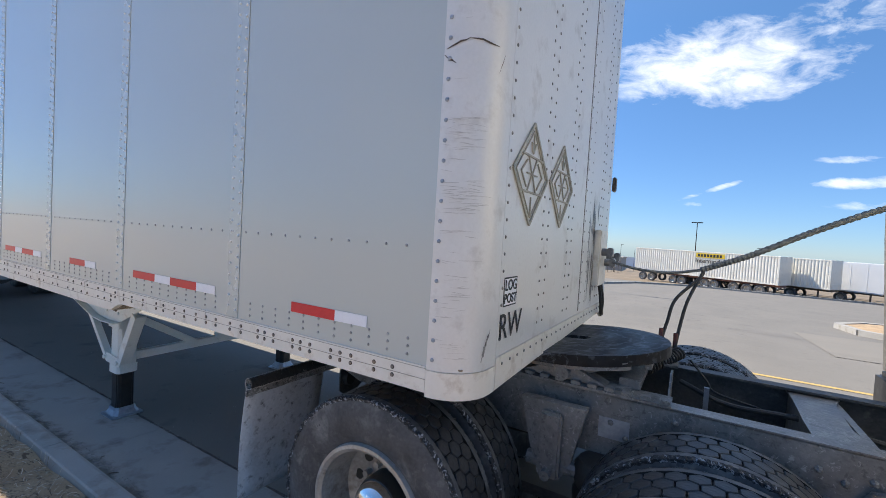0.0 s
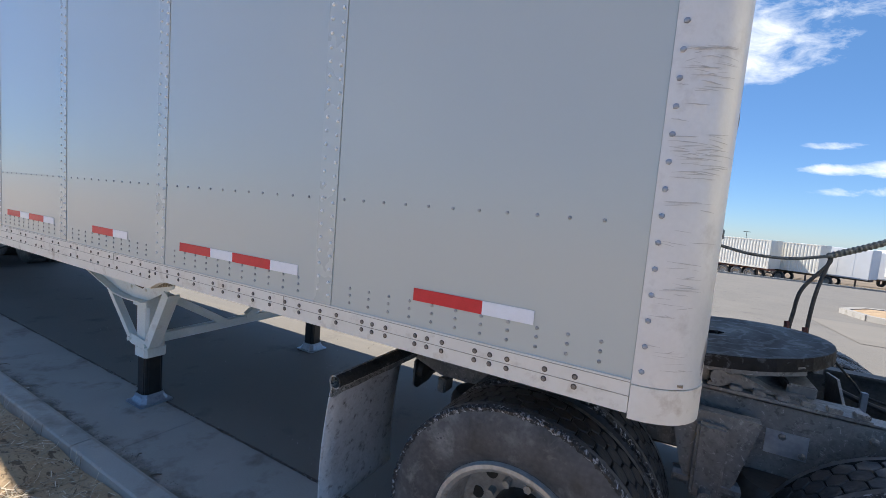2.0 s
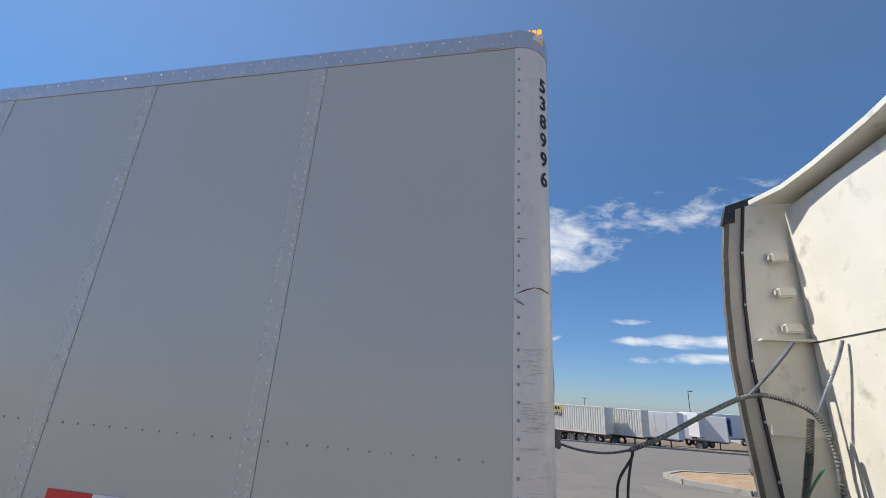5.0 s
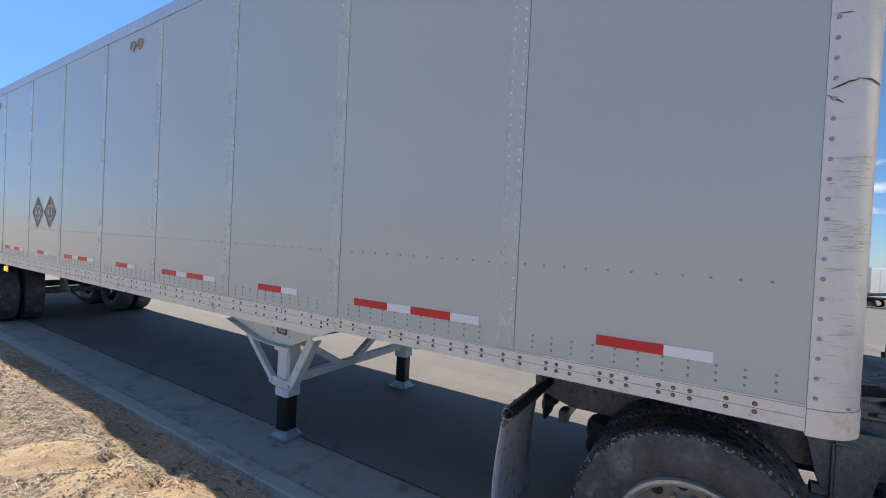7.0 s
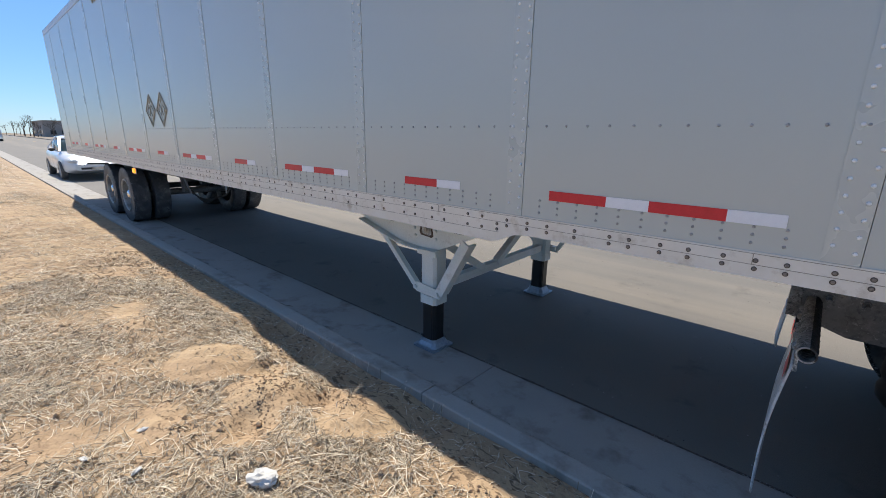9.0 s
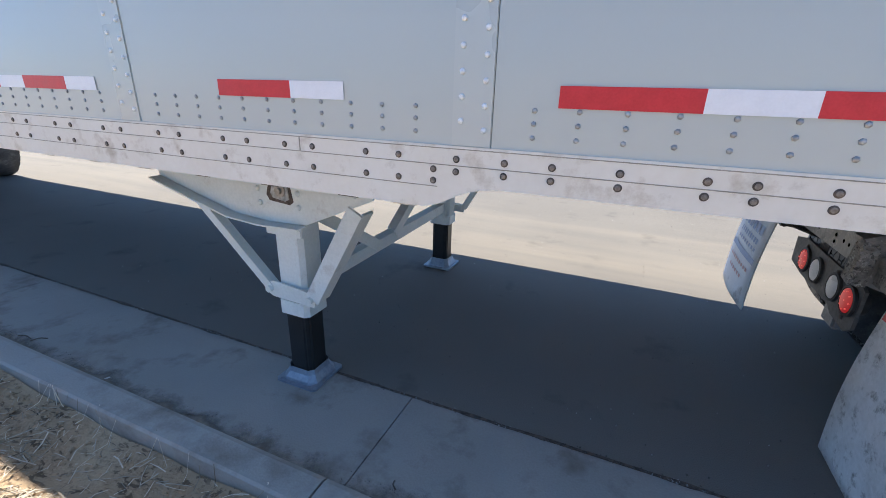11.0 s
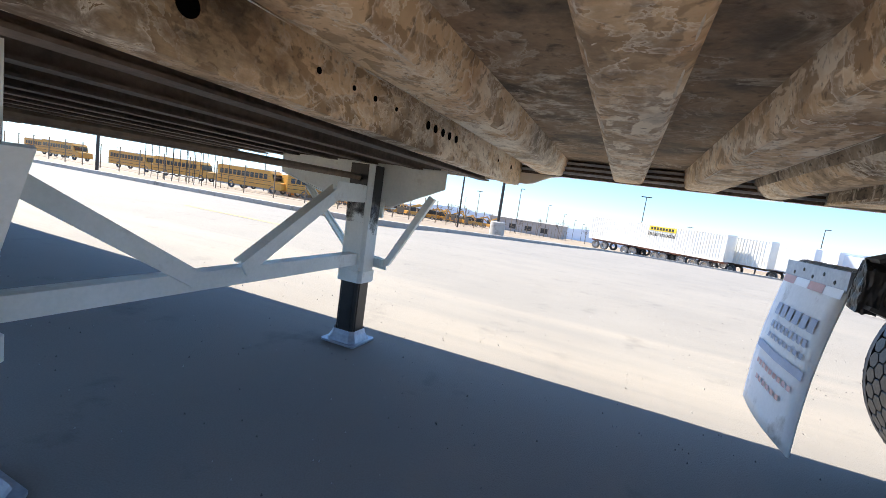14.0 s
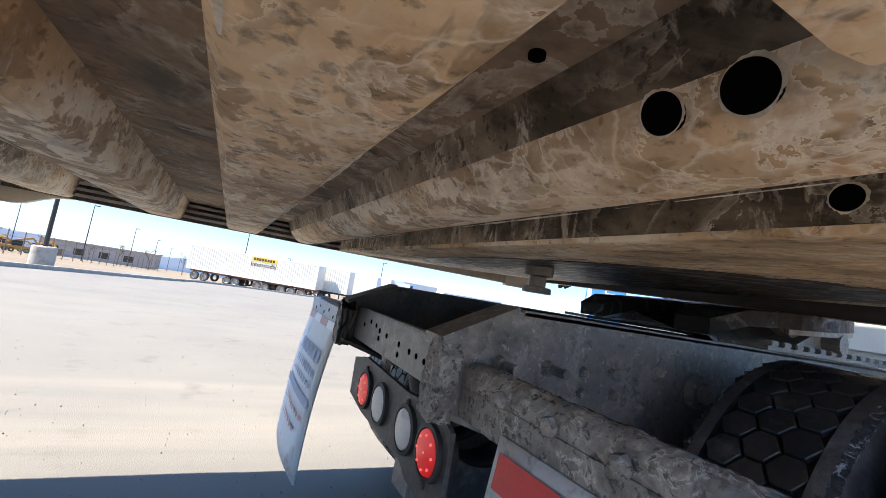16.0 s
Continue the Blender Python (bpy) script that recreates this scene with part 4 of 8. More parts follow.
for t in (0.0, 0.35, 0.7, 1.0):
    for x in xs:
        w = 0.24
        rows.append((x, -0.104 + w * t, 0.0135 + 0.011 * (1 - t) ** 2 + 0.002 * noise.noise((x * 20, t * 5, 0)) * (1 - t)))
n = len(xs)
wash = raw("gutter_silt", rows, [(j * n + i, j * n + i + 1, (j + 1) * n + i + 1, (j + 1) * n + i) for j in range(3) for i in range(n - 1)], M_SILT, smooth=True)
tagged(wash, "brown silt washed along the foot of the kerb", "soil", "", "stuff")
for x, y, a, n in ((-2.62, -0.02, 70, 0.07), (-3.9, -0.04, 20, 0.05), (-2.9, 0.03, 130, 0.04), (-5.3, 0.0, 10, 0.10), (-5.2, 0.02, 50, 0.08)):
    b = bmesh.new()
    hose(b, [(-n / 2, 0, 0.004), (0, 0.006, 0.009), (n / 2, -0.004, 0.004)], 0.003, 5)
    twig = solid("twig", b, M_BARK, "small dark twig lying in the gutter", "twig", group="twigs in the gutter")
    twig.matrix_basis = pose(x, y, 0.013, 0, 0, a)
# grit along the gutter edge and over the asphalt
v, f = [], []
for k in range(3600):
    if k < 1500:
        x, y = rg.uniform(-8, 0), rg.gauss(0.508, 0.007)
    elif k < 2300:
        x, y = rg.uniform(-6, -1), rg.uniform(-0.09, 0.02)
    else:
        x, y = rg.uniform(-6, 1), rg.uniform(0.52, 6)
    r = rg.uniform(0.0015, 0.005)
    b0 = len(v)
    z = 0.005 if y > 0.504 else 0.011
    v += [(x + r, y, z - r), (x - r * 0.5, y + r, z - r), (x - r * 0.5, y - r, z - r), (x, y, z + r)]
    f += [(b0, b0 + 1, b0 + 3), (b0 + 1, b0 + 2, b0 + 3), (b0 + 2, b0, b0 + 3)]
tagged(raw("road_grit", v, f, M_GRIT), "loose pale grit on the street and gutter", "grit", "", "stuff")
# worn yellow centre line and sandy tyre tracks
line = thing("centre_line", 0, 6.34, 0, "worn yellow centre line on the asphalt", "road marking", "", "structure")
for k in range(-12, 12):
    x = 1.2 + 12.2 * k
    v, f = sheet([x, x + 1.5, x + 3.05], [-0.05, 0.05], lambda a, c: fall(c + 6.34) + 0.004)
    raw("line_dash", v, f, M_YELLOW, line)

# ---- the trailer ----
X_REAR, WIDE, Z_RAIL, Z_TOP = -16.15, 2.59, 1.27, 3.98
SEAMS = [-0.178] + [-1.337 - 1.268 * k for k in range(12)] + [X_REAR + 0.08]
trailer = thing("semi_trailer", 0, 0, 0, "long grey box trailer with white corners, unhitched on its landing gear", "trailer")
for a, b in zip(SEAMS, SEAMS[1:]):
    part("side_panel", boxed(b + 0.0009, a - 0.0009, 0.0, 0.02, Z_RAIL - 0.05, 3.86), M_PANEL, trailer)
part("far_side_wall", boxed(X_REAR, -0.18, WIDE - 0.02, WIDE, Z_RAIL - 0.05, 3.86), M_PANEL, trailer)
part("roof", boxed(X_REAR, -0.02, 0.02, WIDE - 0.02, 3.93, 3.955), M_FARWHITE, trailer)
part("rear_doors", boxed(X_REAR, X_REAR + 0.05, 0.0, WIDE, 1.12, 3.97), M_CORNER, trailer)
part("floor_deck", boxed(X_REAR, -0.18, 0.03, WIDE - 0.03, 1.275, 1.32), M_RUST, trailer)


def corner(side):
    y0, s = (0.0, 1) if side == "near" else (WIDE, -1)
    bm = bmesh.new()
    out = [(-0.178, y0 - 0.004 * s)] + [(-0.17 + 0.17 * math.sin(k * math.pi / 16), y0 + s * (0.17 - 0.174 * math.cos(k * math.pi / 16))) for k in range(9)]
    out += [(0.0, y0 + 0.22 * s)]
    inn = [(-0.02, y0 + 0.22 * s), (-0.05, y0 + 0.1 * s), (-0.178, y0 + 0.03 * s)]
    prism(bm, out + inn, "z", Z_RAIL - 0.01, 3.86)
    part("corner_post", bm, M_CORNER, trailer, "scuffed white rounded corner post", True)
    bm = bmesh.new()
    lip = [(x * 1.0 + (0.003 if x > -0.1 else 0), y - 0.003 * s) for x, y in out]
    prism(bm, lip + inn, "z", 1.158, Z_RAIL - 0.012)
    part("corner_shoe", bm, M_RAIL, trailer, "", True)
    bm = bmesh.new()
    prism(bm, lip + inn, "z", 3.862, 3.985)
    part("corner_cap", bm, M_TOPRAIL, trailer, "", True)


corner("near")
corner("far")
part("front_wall", boxed(-0.03, 0.0, 0.222, WIDE - 0.222, Z_RAIL + 0.02, 3.86), M_CORNER, trailer)
b = bmesh.new()
prism(b, [(0.222, 1.16), (0.6, 1.172), (1.3, 1.19), (WIDE - 0.222, 1.215), (WIDE - 0.222, Z_RAIL + 0.018), (0.222, Z_RAIL + 0.018)], "x", -0.03, 0.004)
part("front_rail", b, M_RAIL, trailer)
# thin black sheet added behind the cream front rail
b = bmesh.new()
prism(b, [(0.222, 1.162), (0.6, 1.174), (1.3, 1.192), (WIDE - 0.222, 1.217), (WIDE - 0.222, Z_RAIL), (0.222, Z_RAIL)], "x", -0.036, -0.0305)
part("black_rail_back", b, M_RAILBLACK, trailer, "thin black sheet on the back of the front rail")
part("front_top_rail", boxed(-0.03, 0.004, 0.222, WIDE - 0.222, 3.862, 3.985), M_TOPRAIL, trailer)
for y0, y1 in ((-0.006, 0.03), (WIDE - 0.03, WIDE + 0.006)):
    bm = bmesh.new()
    prism(bm, [(-0.18, 1.172), (-2.58, 1.172), (-2.64, 1.163), (-2.69, 1.143), (-2.74, 1.118), (-2.78, 1.108), (X_REAR, 1.104), (X_REAR, Z_RAIL), (-0.18, Z_RAIL)], "y", y0, y1)
    part("bottom_rail", bm, M_RAIL, trailer, "white riveted bottom side rail")
    part("top_rail", boxed(X_REAR, -0.18, y0, y1, 3.862, 3.98), M_TOPRAIL, trailer)

# rivets of the near side
riv, dull, bolts = [], [], []
for i, x in enumerate(SEAMS[1:-1]):
    if i < 6:
        for z in np.arange(1.31, 3.84, 0.055):
            riv += [(x - 0.02, -0.0035, z), (x - 0.078, -0.0035, z + 0.02)]
    for z in (1.30, 1.331, 1.36):
        for k in range(1, 12):
            dull.append((x + k * 0.097, 0.0, z))
edge = [(-0.155, -0.004, z) for z in np.arange(1.30, 3.84, 0.073)]
raw("edge_rivets", *studs(edge, (0, -1, 0), 0.0085, 0.005), M_GALV, trailer)["kind"] = "stuff"
for x in np.arange(-9.0, -0.22, 0.1):
    dull.append((x, 0.0, 1.714))
for x in np.arange(X_REAR + 0.1, -0.2, 0.1):
    riv += [(x, -0.006, 3.89), (x + 0.05, -0.006, 3.945)]
part_riv = raw("side_rivets", *studs(riv, (0, -1, 0), 0.0078, 0.0065), M_RIVET, trailer)
part_riv["kind"] = "stuff"
raw("panel_rivet", *studs(dull, (0, -1, 0), 0.0068, 0.005), M_PANELRIVET, trailer)["kind"] = "stuff"
BOLT_X = [-0.332, -0.425, -0.55, -0.611, -0.667, -0.796, -0.858, -0.91, -1.046, -1.111, -1.163, -1.299, -1.392, -1.518, -1.609, -1.71, -1.829, -1.934, -2.06, -2.145, -2.31, -2.455, -2.567, -2.69]
bolts += [(x, -0.006, z) for x in BOLT_X for z in (1.238, 1.207)] + [(-2.752, -0.006, z) for z in (1.209, 1.18)]
x = -2.853
while x > X_REAR + 0.2:
    bolts += [(x - d, -0.006, z) for d in (0.0, 0.101) for z in (1.238, 1.18)]
    x -= 0.281 if x > -2.9 else 0.25 if x > -3.2 else 0.303
raw("rail_bolt", *studs(bolts, (0, -1, 0), 0.0096, 0.0035, 14), M_BOLT, trailer)["kind"] = "stuff"
raw("bolt_centre", *studs([(x, y - 0.0035, z) for x, y, z in bolts], (0, -1, 0), 0.0062, 0.0015, 12), M_BOLTMID, trailer)["kind"] = "stuff"
for i, x in enumerate(SEAMS[1:-1]):
    part("seam_strip", boxed(x - 0.10, x - 0.002, -0.0035, 0.0, Z_RAIL + 0.002, 3.86), M_STRIP, trailer)

# grooves and splits are raised strips with their shadow in the colour
for z, front in ((1.262, -0.18), (1.221, -0.18), (1.164, -2.74)):
    part("rail_groove", boxed(X_REAR, front, -0.0072, -0.006, z, z + 0.0022), M_GROOVE, trailer)
for x in (-1.62, -3.18, -6.2, -9.3, -12.4):
    part("rail_split", boxed(x, x + 0.003, -0.0074, -0.006, 1.2235, 1.262), M_GROOVE, trailer)
# front wall: rivet columns, joints, placard frames, lettering
fr = []
for y in (0.245, 0.70, 0.78, 1.16, 1.25, 1.58, 1.70, 2.06, 2.14, 2.33):
    fr += [(0.0, y, z) for z in np.arange(1.36, 3.84, 0.068)]
fr += [(0.004, y, 1.255) for y in np.arange(0.28, 2.35, 0.085)]
raw("front_rivets", *studs(fr, (1, 0, 0), 0.0075, 0.0045), M_DULLRIVET, trailer)["kind"] = "stuff"
part("front_joint", boxed(0.0, 0.002, 1.54, 1.546, 1.31, 3.85), M_BOLT, trailer)
part("front_strip", boxed(0.0, 0.002, 1.56, 1.72, 1.31, 3.85), M_CORNER, trailer)


def placard(place, across, r=0.222):
    """A diamond placard frame with its flip plates; across is the way along the wall."""
    b = bmesh.new()
    ax = Vector(across)
    out = ax.cross(Vector((0, 0, 1)))

    def at(u, v, lift=0.004):
        return Vector(place) + ax * u * r + Vector((0, 0, v * r)) + out * lift

    tips = [(0, 1), (1, 0), (0, -1), (-1, 0)]
    for p, q in zip(tips, tips[1:] + tips[:1]):
        bar(b, at(*p), at(*q), 0.013, 0.007, out)
        bar(b, at(p[0] * 0.86, p[1] * 0.86), at(q[0] * 0.86, q[1] * 0.86), 0.005, 0.005, out)
    for v in (0.34, -0.36):
        bar(b, at(-0.62, v), at(0.62, v), 0.008, 0.007, out)
    for p, q in (((-0.25, 0.34), (0.0, -0.02)), ((0.25, 0.34), (0.0, -0.02)), ((-0.25, -0.36), (0.0, 0.02)), ((0.25, -0.36), (0.0, 0.02)), ((-0.6, 0.0), (-0.3, 0.25)), ((0.6, 0.0), (0.3, 0.25)),
                 ((-0.6, 0.0), (-0.3, -0.27)), ((0.6, 0.0), (0.3, -0.27)), ((0.0, 0.82), (0.0, 0.4)), ((-0.12, 0.62), (-0.02, 0.42)), ((0.12, 0.62), (0.02, 0.42)), ((0.0, -0.82), (0.0, -0.45)), ((-0.3, 0.0), (-0.08, 0.0)), ((0.3, 0.0), (0.08, 0.0))):
        bar(b, at(*p), at(*q), 0.006, 0.006, out)
    part("placard_frame", b, M_OLIVE, trailer, "tarnished diamond placard frame")


placard((0.001, 0.49, 2.05), (0, 1, 0))
placard((0.001, 0.965, 2.055), (0, 1, 0), 0.215)
placard((-8.58, -0.001, 1.95), (1, 0, 0), 0.21)
placard((-8.10, -0.001, 1.95), (1, 0, 0), 0.21)


def lettering(text, size, m, parent, name="lettering", material=None, space=1.0, bold=0.0):
    cu = bpy.data.curves.new(name, "FONT")
    cu.body, cu.size, cu.extrude, cu.align_x, cu.space_character, cu.offset = text, size, 0.0008, "CENTER", space, bold
    tmp = bpy.data.objects.new(name, cu)
    me = bpy.data.meshes.new_from_object(tmp)
    bpy.data.objects.remove(tmp)
    me.materials.append(material or M_INK)
    ob = new(name, me)
    ob.parent, ob.matrix_basis = parent, m
    return ob


FRONT = Matrix(((0, 0, 1, 0), (1, 0, 0, 0), (0, 1, 0, 0), (0, 0, 0, 1)))  # writing that faces +x
label_plate = part("label", boxed(0.0, 0.0015, 0.262, 0.402, 1.485, 1.605), M_INK, trailer, "small black and white label")
part("label_field", boxed(0.0015, 0.0022, 0.268, 0.396, 1.491, 1.599), M_WHITE, label_plate)
lettering("LOG", 0.062, Matrix.Translation((0.0035, 0.332, 1.552)) @ FRONT, trailer, bold=0.001)
lettering("POST", 0.056, Matrix.Translation((0.0035, 0.332, 1.499)) @ FRONT, trailer, bold=0.001)
lettering("RW", 0.152, Matrix.Translation((0.0035, 0.352, 1.354)) @ FRONT, trailer, bold=0.0)


def on_corner(theta, z, lift=0.003):
    a = radians(theta)
    return Vector((-0.17 + (0.17 + lift) * math.sin(a), 0.17 - (0.174 + lift) * math.cos(a), z))


for i, ch in enumerate("538996"):
    p = on_corner(56, 3.60 - 0.117 * i, 0.002)
    lettering(ch, 0.118, Matrix.Translation(p) @ Matrix.Rotation(radians(56), 4, "Z") @ Matrix.Rotation(radians(90), 4, "X"), trailer, "number", bold=0.0025)

# scrapes round the corner post
rg = random.Random(8)


def scrape(bm, t0, t1, z0, z1, w, lift=0.0022, n=5):
    top, low = [], []
    for k in range(n + 1):
        f = k / n
        z = z0 + (z1 - z0) * f + rg.uniform(-1, 1) * w * 0.4
        ww = w * (0.25 + math.sin(math.pi * min(max(f, 0.04), 0.96)))
        top.append(bm.verts.new(on_corner(t0 + (t1 - t0) * f, z + ww / 2, lift)))
        low.append(bm.verts.new(on_corner(t0 + (t1 - t0) * f, z - ww / 2, lift)))
    for k in range(n):
        bm.faces.new((top[k], top[k + 1], low[k + 1], low[k]))


b = bmesh.new()
for z0, z1, count in ((2.08, 2.19, 30), (1.84, 1.95, 34), (1.29, 1.84, 36), (1.95, 2.08, 6), (2.3, 3.1, 5)):
    for _ in range(count):
        z, a = rg.uniform(z0, z1), rg.uniform(2, 40)
        scrape(b, a, min(75, a + rg.uniform(6, 34)), z, z + rg.uniform(-0.008, 0.008), rg.uniform(0.0008, 0.0026))
part("scrape_mark", b, M_SCRAPE, trailer, "grey horizontal scrapes in the paint")["kind"] = "stuff"
for args in ((1, 30, 2.43, 2.465, 0.006), (30, 68, 2.465, 2.455, 0.006), (2, 14, 2.40, 2.375, 0.005), (-2, 7, 2.41, 2.385, 0.004), (70, 80, 2.36, 2.44, 0.006), (2, 20, 2.70, 2.702, 0.003)):
    b = bmesh.new()
    scrape(b, *args)
    part("dent_line", b, M_BOLT, trailer)
for args in ((69, 82, 1.30, 1.405, 0.022), (73, 84, 1.345, 1.412, 0.016), (70, 76, 1.315, 1.35, 0.03)):
    b = bmesh.new()
    scrape(b, *args, n=14)
    part("rubber_smudge", b, M_DULLRIVET, trailer, "dark rubbed scrape low on the corner post")
# side vents and a small stencil
for x in (-5.78, -5.62):
    b = bmesh.new()
    ring(b, [(0.058, 0.0), (0.058, -0.012), (0.045, -0.012), (0.043, -0.003), (0.001, -0.003)], (x, 0, 3.715), "y", 20)
    part("side_vent", b, M_OLIVE, trailer, "", True)
for x in (-10.75, -10.6):
    b = bmesh.new()
    ring(b, [(0.05, 0.0), (0.05, -0.012), (0.04, -0.012), (0.038, -0.003), (0.001, -0.003)], (x, 0, 3.70), "y", 16)
    part("side_vent", b, M_OLIVE, trailer, "", True)
# air and electric couplings on the front wall
gl = part("coupling_box", boxed(0.001, 0.05, 1.90, 2.16, 1.45, 1.86, bevel=0.008), M_RAIL, trailer, "grimy white coupling box")
for y, z in ((1.97, 1.70), (2.10, 1.62), (2.30, 1.66)):
    b = bmesh.new()
    rod(b, (0.0, y, z), (0.12, y, z), 0.028, 12)
    box(b, 0.09, 0.13, y - 0.05, y + 0.02, z - 0.035, z + 0.035, bevel=0.008)
    part("gladhand", b, M_FRAME, gl)
b = bmesh.new()
hose(b, [(0.03, 2.05, 1.46), (0.04, 2.09, 1.35), (0.04, 2.14, 1.24), (0.03, 2.2, 1.2)], 0.012)
hose(b, [(0.03, 2.12, 1.46), (0.05, 2.12, 1.34), (0.04, 2.18, 1.24), (0.03, 2.25, 1.2)], 0.012)
part("pigtail_hose", b, M_RUBBER, gl)
for k in range(26):
    y, z = rg.gauss(1.86, 0.07), rg.uniform(1.42, 2.0)
    h, w = rg.uniform(0.03, 0.16), rg.uniform(0.004, 0.02)
    b = bmesh.new()
    prism(b, [(y, z + h), (y + w, z + h * 0.3), (y + w * 0.4, z - h), (y - w * 0.7, z - h * 0.4)], "x", 0.002, 0.0027)
    part("soot_streak", b, M_FRAME, trailer)
part("marker_lamp", boxed(0.002, 0.03, 2.45, 2.52, 2.2, 2.32, bevel=0.008), M_BOLT, trailer)
b = bmesh.new()
for x in (-0.10, -0.07, -0.04):
    box(b, x - 0.012, x + 0.012, 0.03, 0.05, 3.99, 4.015, bevel=0.004)
part("clearance_lamps", b, M_AMBER, trailer, "amber clearance lamps on the roof edge")
part("rail_joint", boxed(-0.40, -0.26, -0.012, -0.006, 3.87, 3.975, bevel=0.002), M_TOPRAIL, trailer)

# reflective tape: red and white lengths, two or four to a panel
for i, a in enumerate(SEAMS[1:-1]):
    x = a + 0.40 if i == 0 else a
    four = i % 2 == 1
    start = {0: -0.933, 1: -2.457, 2: -3.476, 3: -4.995}.get(i, (-3.476 if i % 2 == 0 else -4.995) - 2.536 * ((i - 2) // 2 if i % 2 == 0 else (i - 3) // 2))
    p = start
    for w, mat in ((0.277, M_RED), (0.18, M_WHITE)) * (2 if four else 1):
        part("reflector_tape", boxed(p, p + w, -0.004, -0.0026, 1.367, 1.413), mat, trailer)
        p += w

# underside: hat ribs over the coupler, plate and pin, cross beams to the rear
for lo, hi, lean in ((-2.715, -2.58, 0.022), (-2.295, -2.155, 0.022), (-1.945, -1.80, 0.022), (-1.618, -1.519, 0.05)):
    bm = bmesh.new()
    bend = [(lo - lean, 1.27), (lo - 0.006, 1.188), (lo + 0.004, 1.178), (lo + 0.014, 1.175)]
    if lean > 0.03:
        bend = [(lo - lean, 1.27), (lo - 0.027, 1.222), (lo - 0.012, 1.203), (lo + 0.006, 1.189), (lo + 0.025, 1.180), (lo + 0.045, 1.1755), (lo + 0.06, 1.175)]
    prism(bm, [*bend, (hi - 0.014, 1.175), (hi - 0.004, 1.178), (hi + 0.006, 1.188), (hi + 0.022, 1.27)], "y", 0.035, WIDE - 0.035)
    rib = part("hat_rib", bm, M_RUST, trailer, "dust-stained pressed steel rib", True)
    # the web facing -x is darker than the rest of this rib
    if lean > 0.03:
        rib.data.materials.append(M_DARKFACE)
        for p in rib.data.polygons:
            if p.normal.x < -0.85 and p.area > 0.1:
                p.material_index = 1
    # chalky worn line along the lower bends
    for x in (lo + 0.006, hi - 0.006) if lean < 0.03 else (hi - 0.006,):
        v, q = [], []
        for k in range(400):
            y = 0.06 + 0.006 * k
            w = 0.0035 * max(0.0, noise.noise((x * 7, y * 6, 2)) * 1.4 + noise.noise((x * 7, y * 28, 5)) * 0.8 + 0.1)
            v += [(x - w, y, 1.1742), (x + w, y, 1.1742)]
            if k and w > 0.0004:
                q.append((2 * k - 2, 2 * k, 2 * k + 1, 2 * k - 1))
        raw("edge_wear", v, q, M_CHALK, rib)
bm = bmesh.new()
prism(bm, [(-1.83, 0.035), (-1.83, 0.18), (-1.715, 0.18), (-1.695, 0.176), (-1.682, 0.165), (-1.675, 0.14), (-1.64, 0.13), (-1.64, 0.035)], "z", 1.166, 1.172)
part("rail_gusset", bm, M_RUST, trailer, "pale dusty gusset between rail and ribs")
part("coupler_deck", boxed(-2.83, -0.05, 0.035, WIDE - 0.035, 1.268, 1.274), M_DECK, trailer)
b = bmesh.new()
prism(b, [(-1.378, 1.168), (-0.06, 1.230), (-0.06, 1.240), (-1.378, 1.178)], "y", 0.12, WIDE - 0.12)
part("pickup_plate", b, M_RUST, trailer)
part("pickup_step", boxed(-1.378, -1.368, 0.12, WIDE - 0.12, 1.1785, 1.268), M_DARKFACE, trailer, "dark mottled step of the coupler plate")
b = bmesh.new()
ring(b, [(0.001, 0.0), (1.0, 0.0), (1.0, 0.0025)], (0, 0, 0), "z", 56)
grease = part("grease_patch", b, M_SWIRL, trailer, "smeared black grease round the kingpin")
grease.matrix_basis = pose(-0.635, 1.42, 1.2005, 0, math.degrees(-math.atan(0.062 / 1.318)), 0) @ Matrix.Diagonal((0.55, 0.98, 1, 1))
b = bmesh.new()
ring(b, [(0.03, 1.187), (0.05, 1.187), (0.05, 1.155), (0.029, 1.150), (0.029, 1.118), (0.05, 1.113), (0.05, 1.094), (0.001, 1.094)], (-0.94, 1.285, 0), "z", 20)
part("kingpin", b, M_FRAME, trailer, "", True)
b = boxed(-2.835, -2.825, 0.04, WIDE - 0.04, 1.10, 1.268)
box(b, -2.90, -2.826, 0.04, WIDE - 0.04, 1.092, 1.100)
hb = part("hole_beam", b, M_RUST, trailer, "dusty pressed cross beam with a row of holes")
# the beam's holes are black discs on its face
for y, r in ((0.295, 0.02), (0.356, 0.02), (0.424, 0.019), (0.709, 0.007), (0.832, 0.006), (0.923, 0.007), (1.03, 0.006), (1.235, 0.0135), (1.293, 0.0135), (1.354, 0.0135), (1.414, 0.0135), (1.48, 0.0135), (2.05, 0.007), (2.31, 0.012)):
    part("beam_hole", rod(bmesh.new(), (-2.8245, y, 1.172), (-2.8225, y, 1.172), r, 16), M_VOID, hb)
# folded inner face of the far rail, seen at the end of each bay
part("rail_backing", boxed(-2.82, -1.36, WIDE - 0.046, WIDE - 0.038, 1.172, 1.267), M_BOLT, trailer)
for z in (1.250, 1.222, 1.194):
    part("rail_fold", boxed(-2.82, -1.36, WIDE - 0.075, WIDE - 0.047, z - 0.006, z + 0.006, bevel=0.003), M_GALV, trailer)
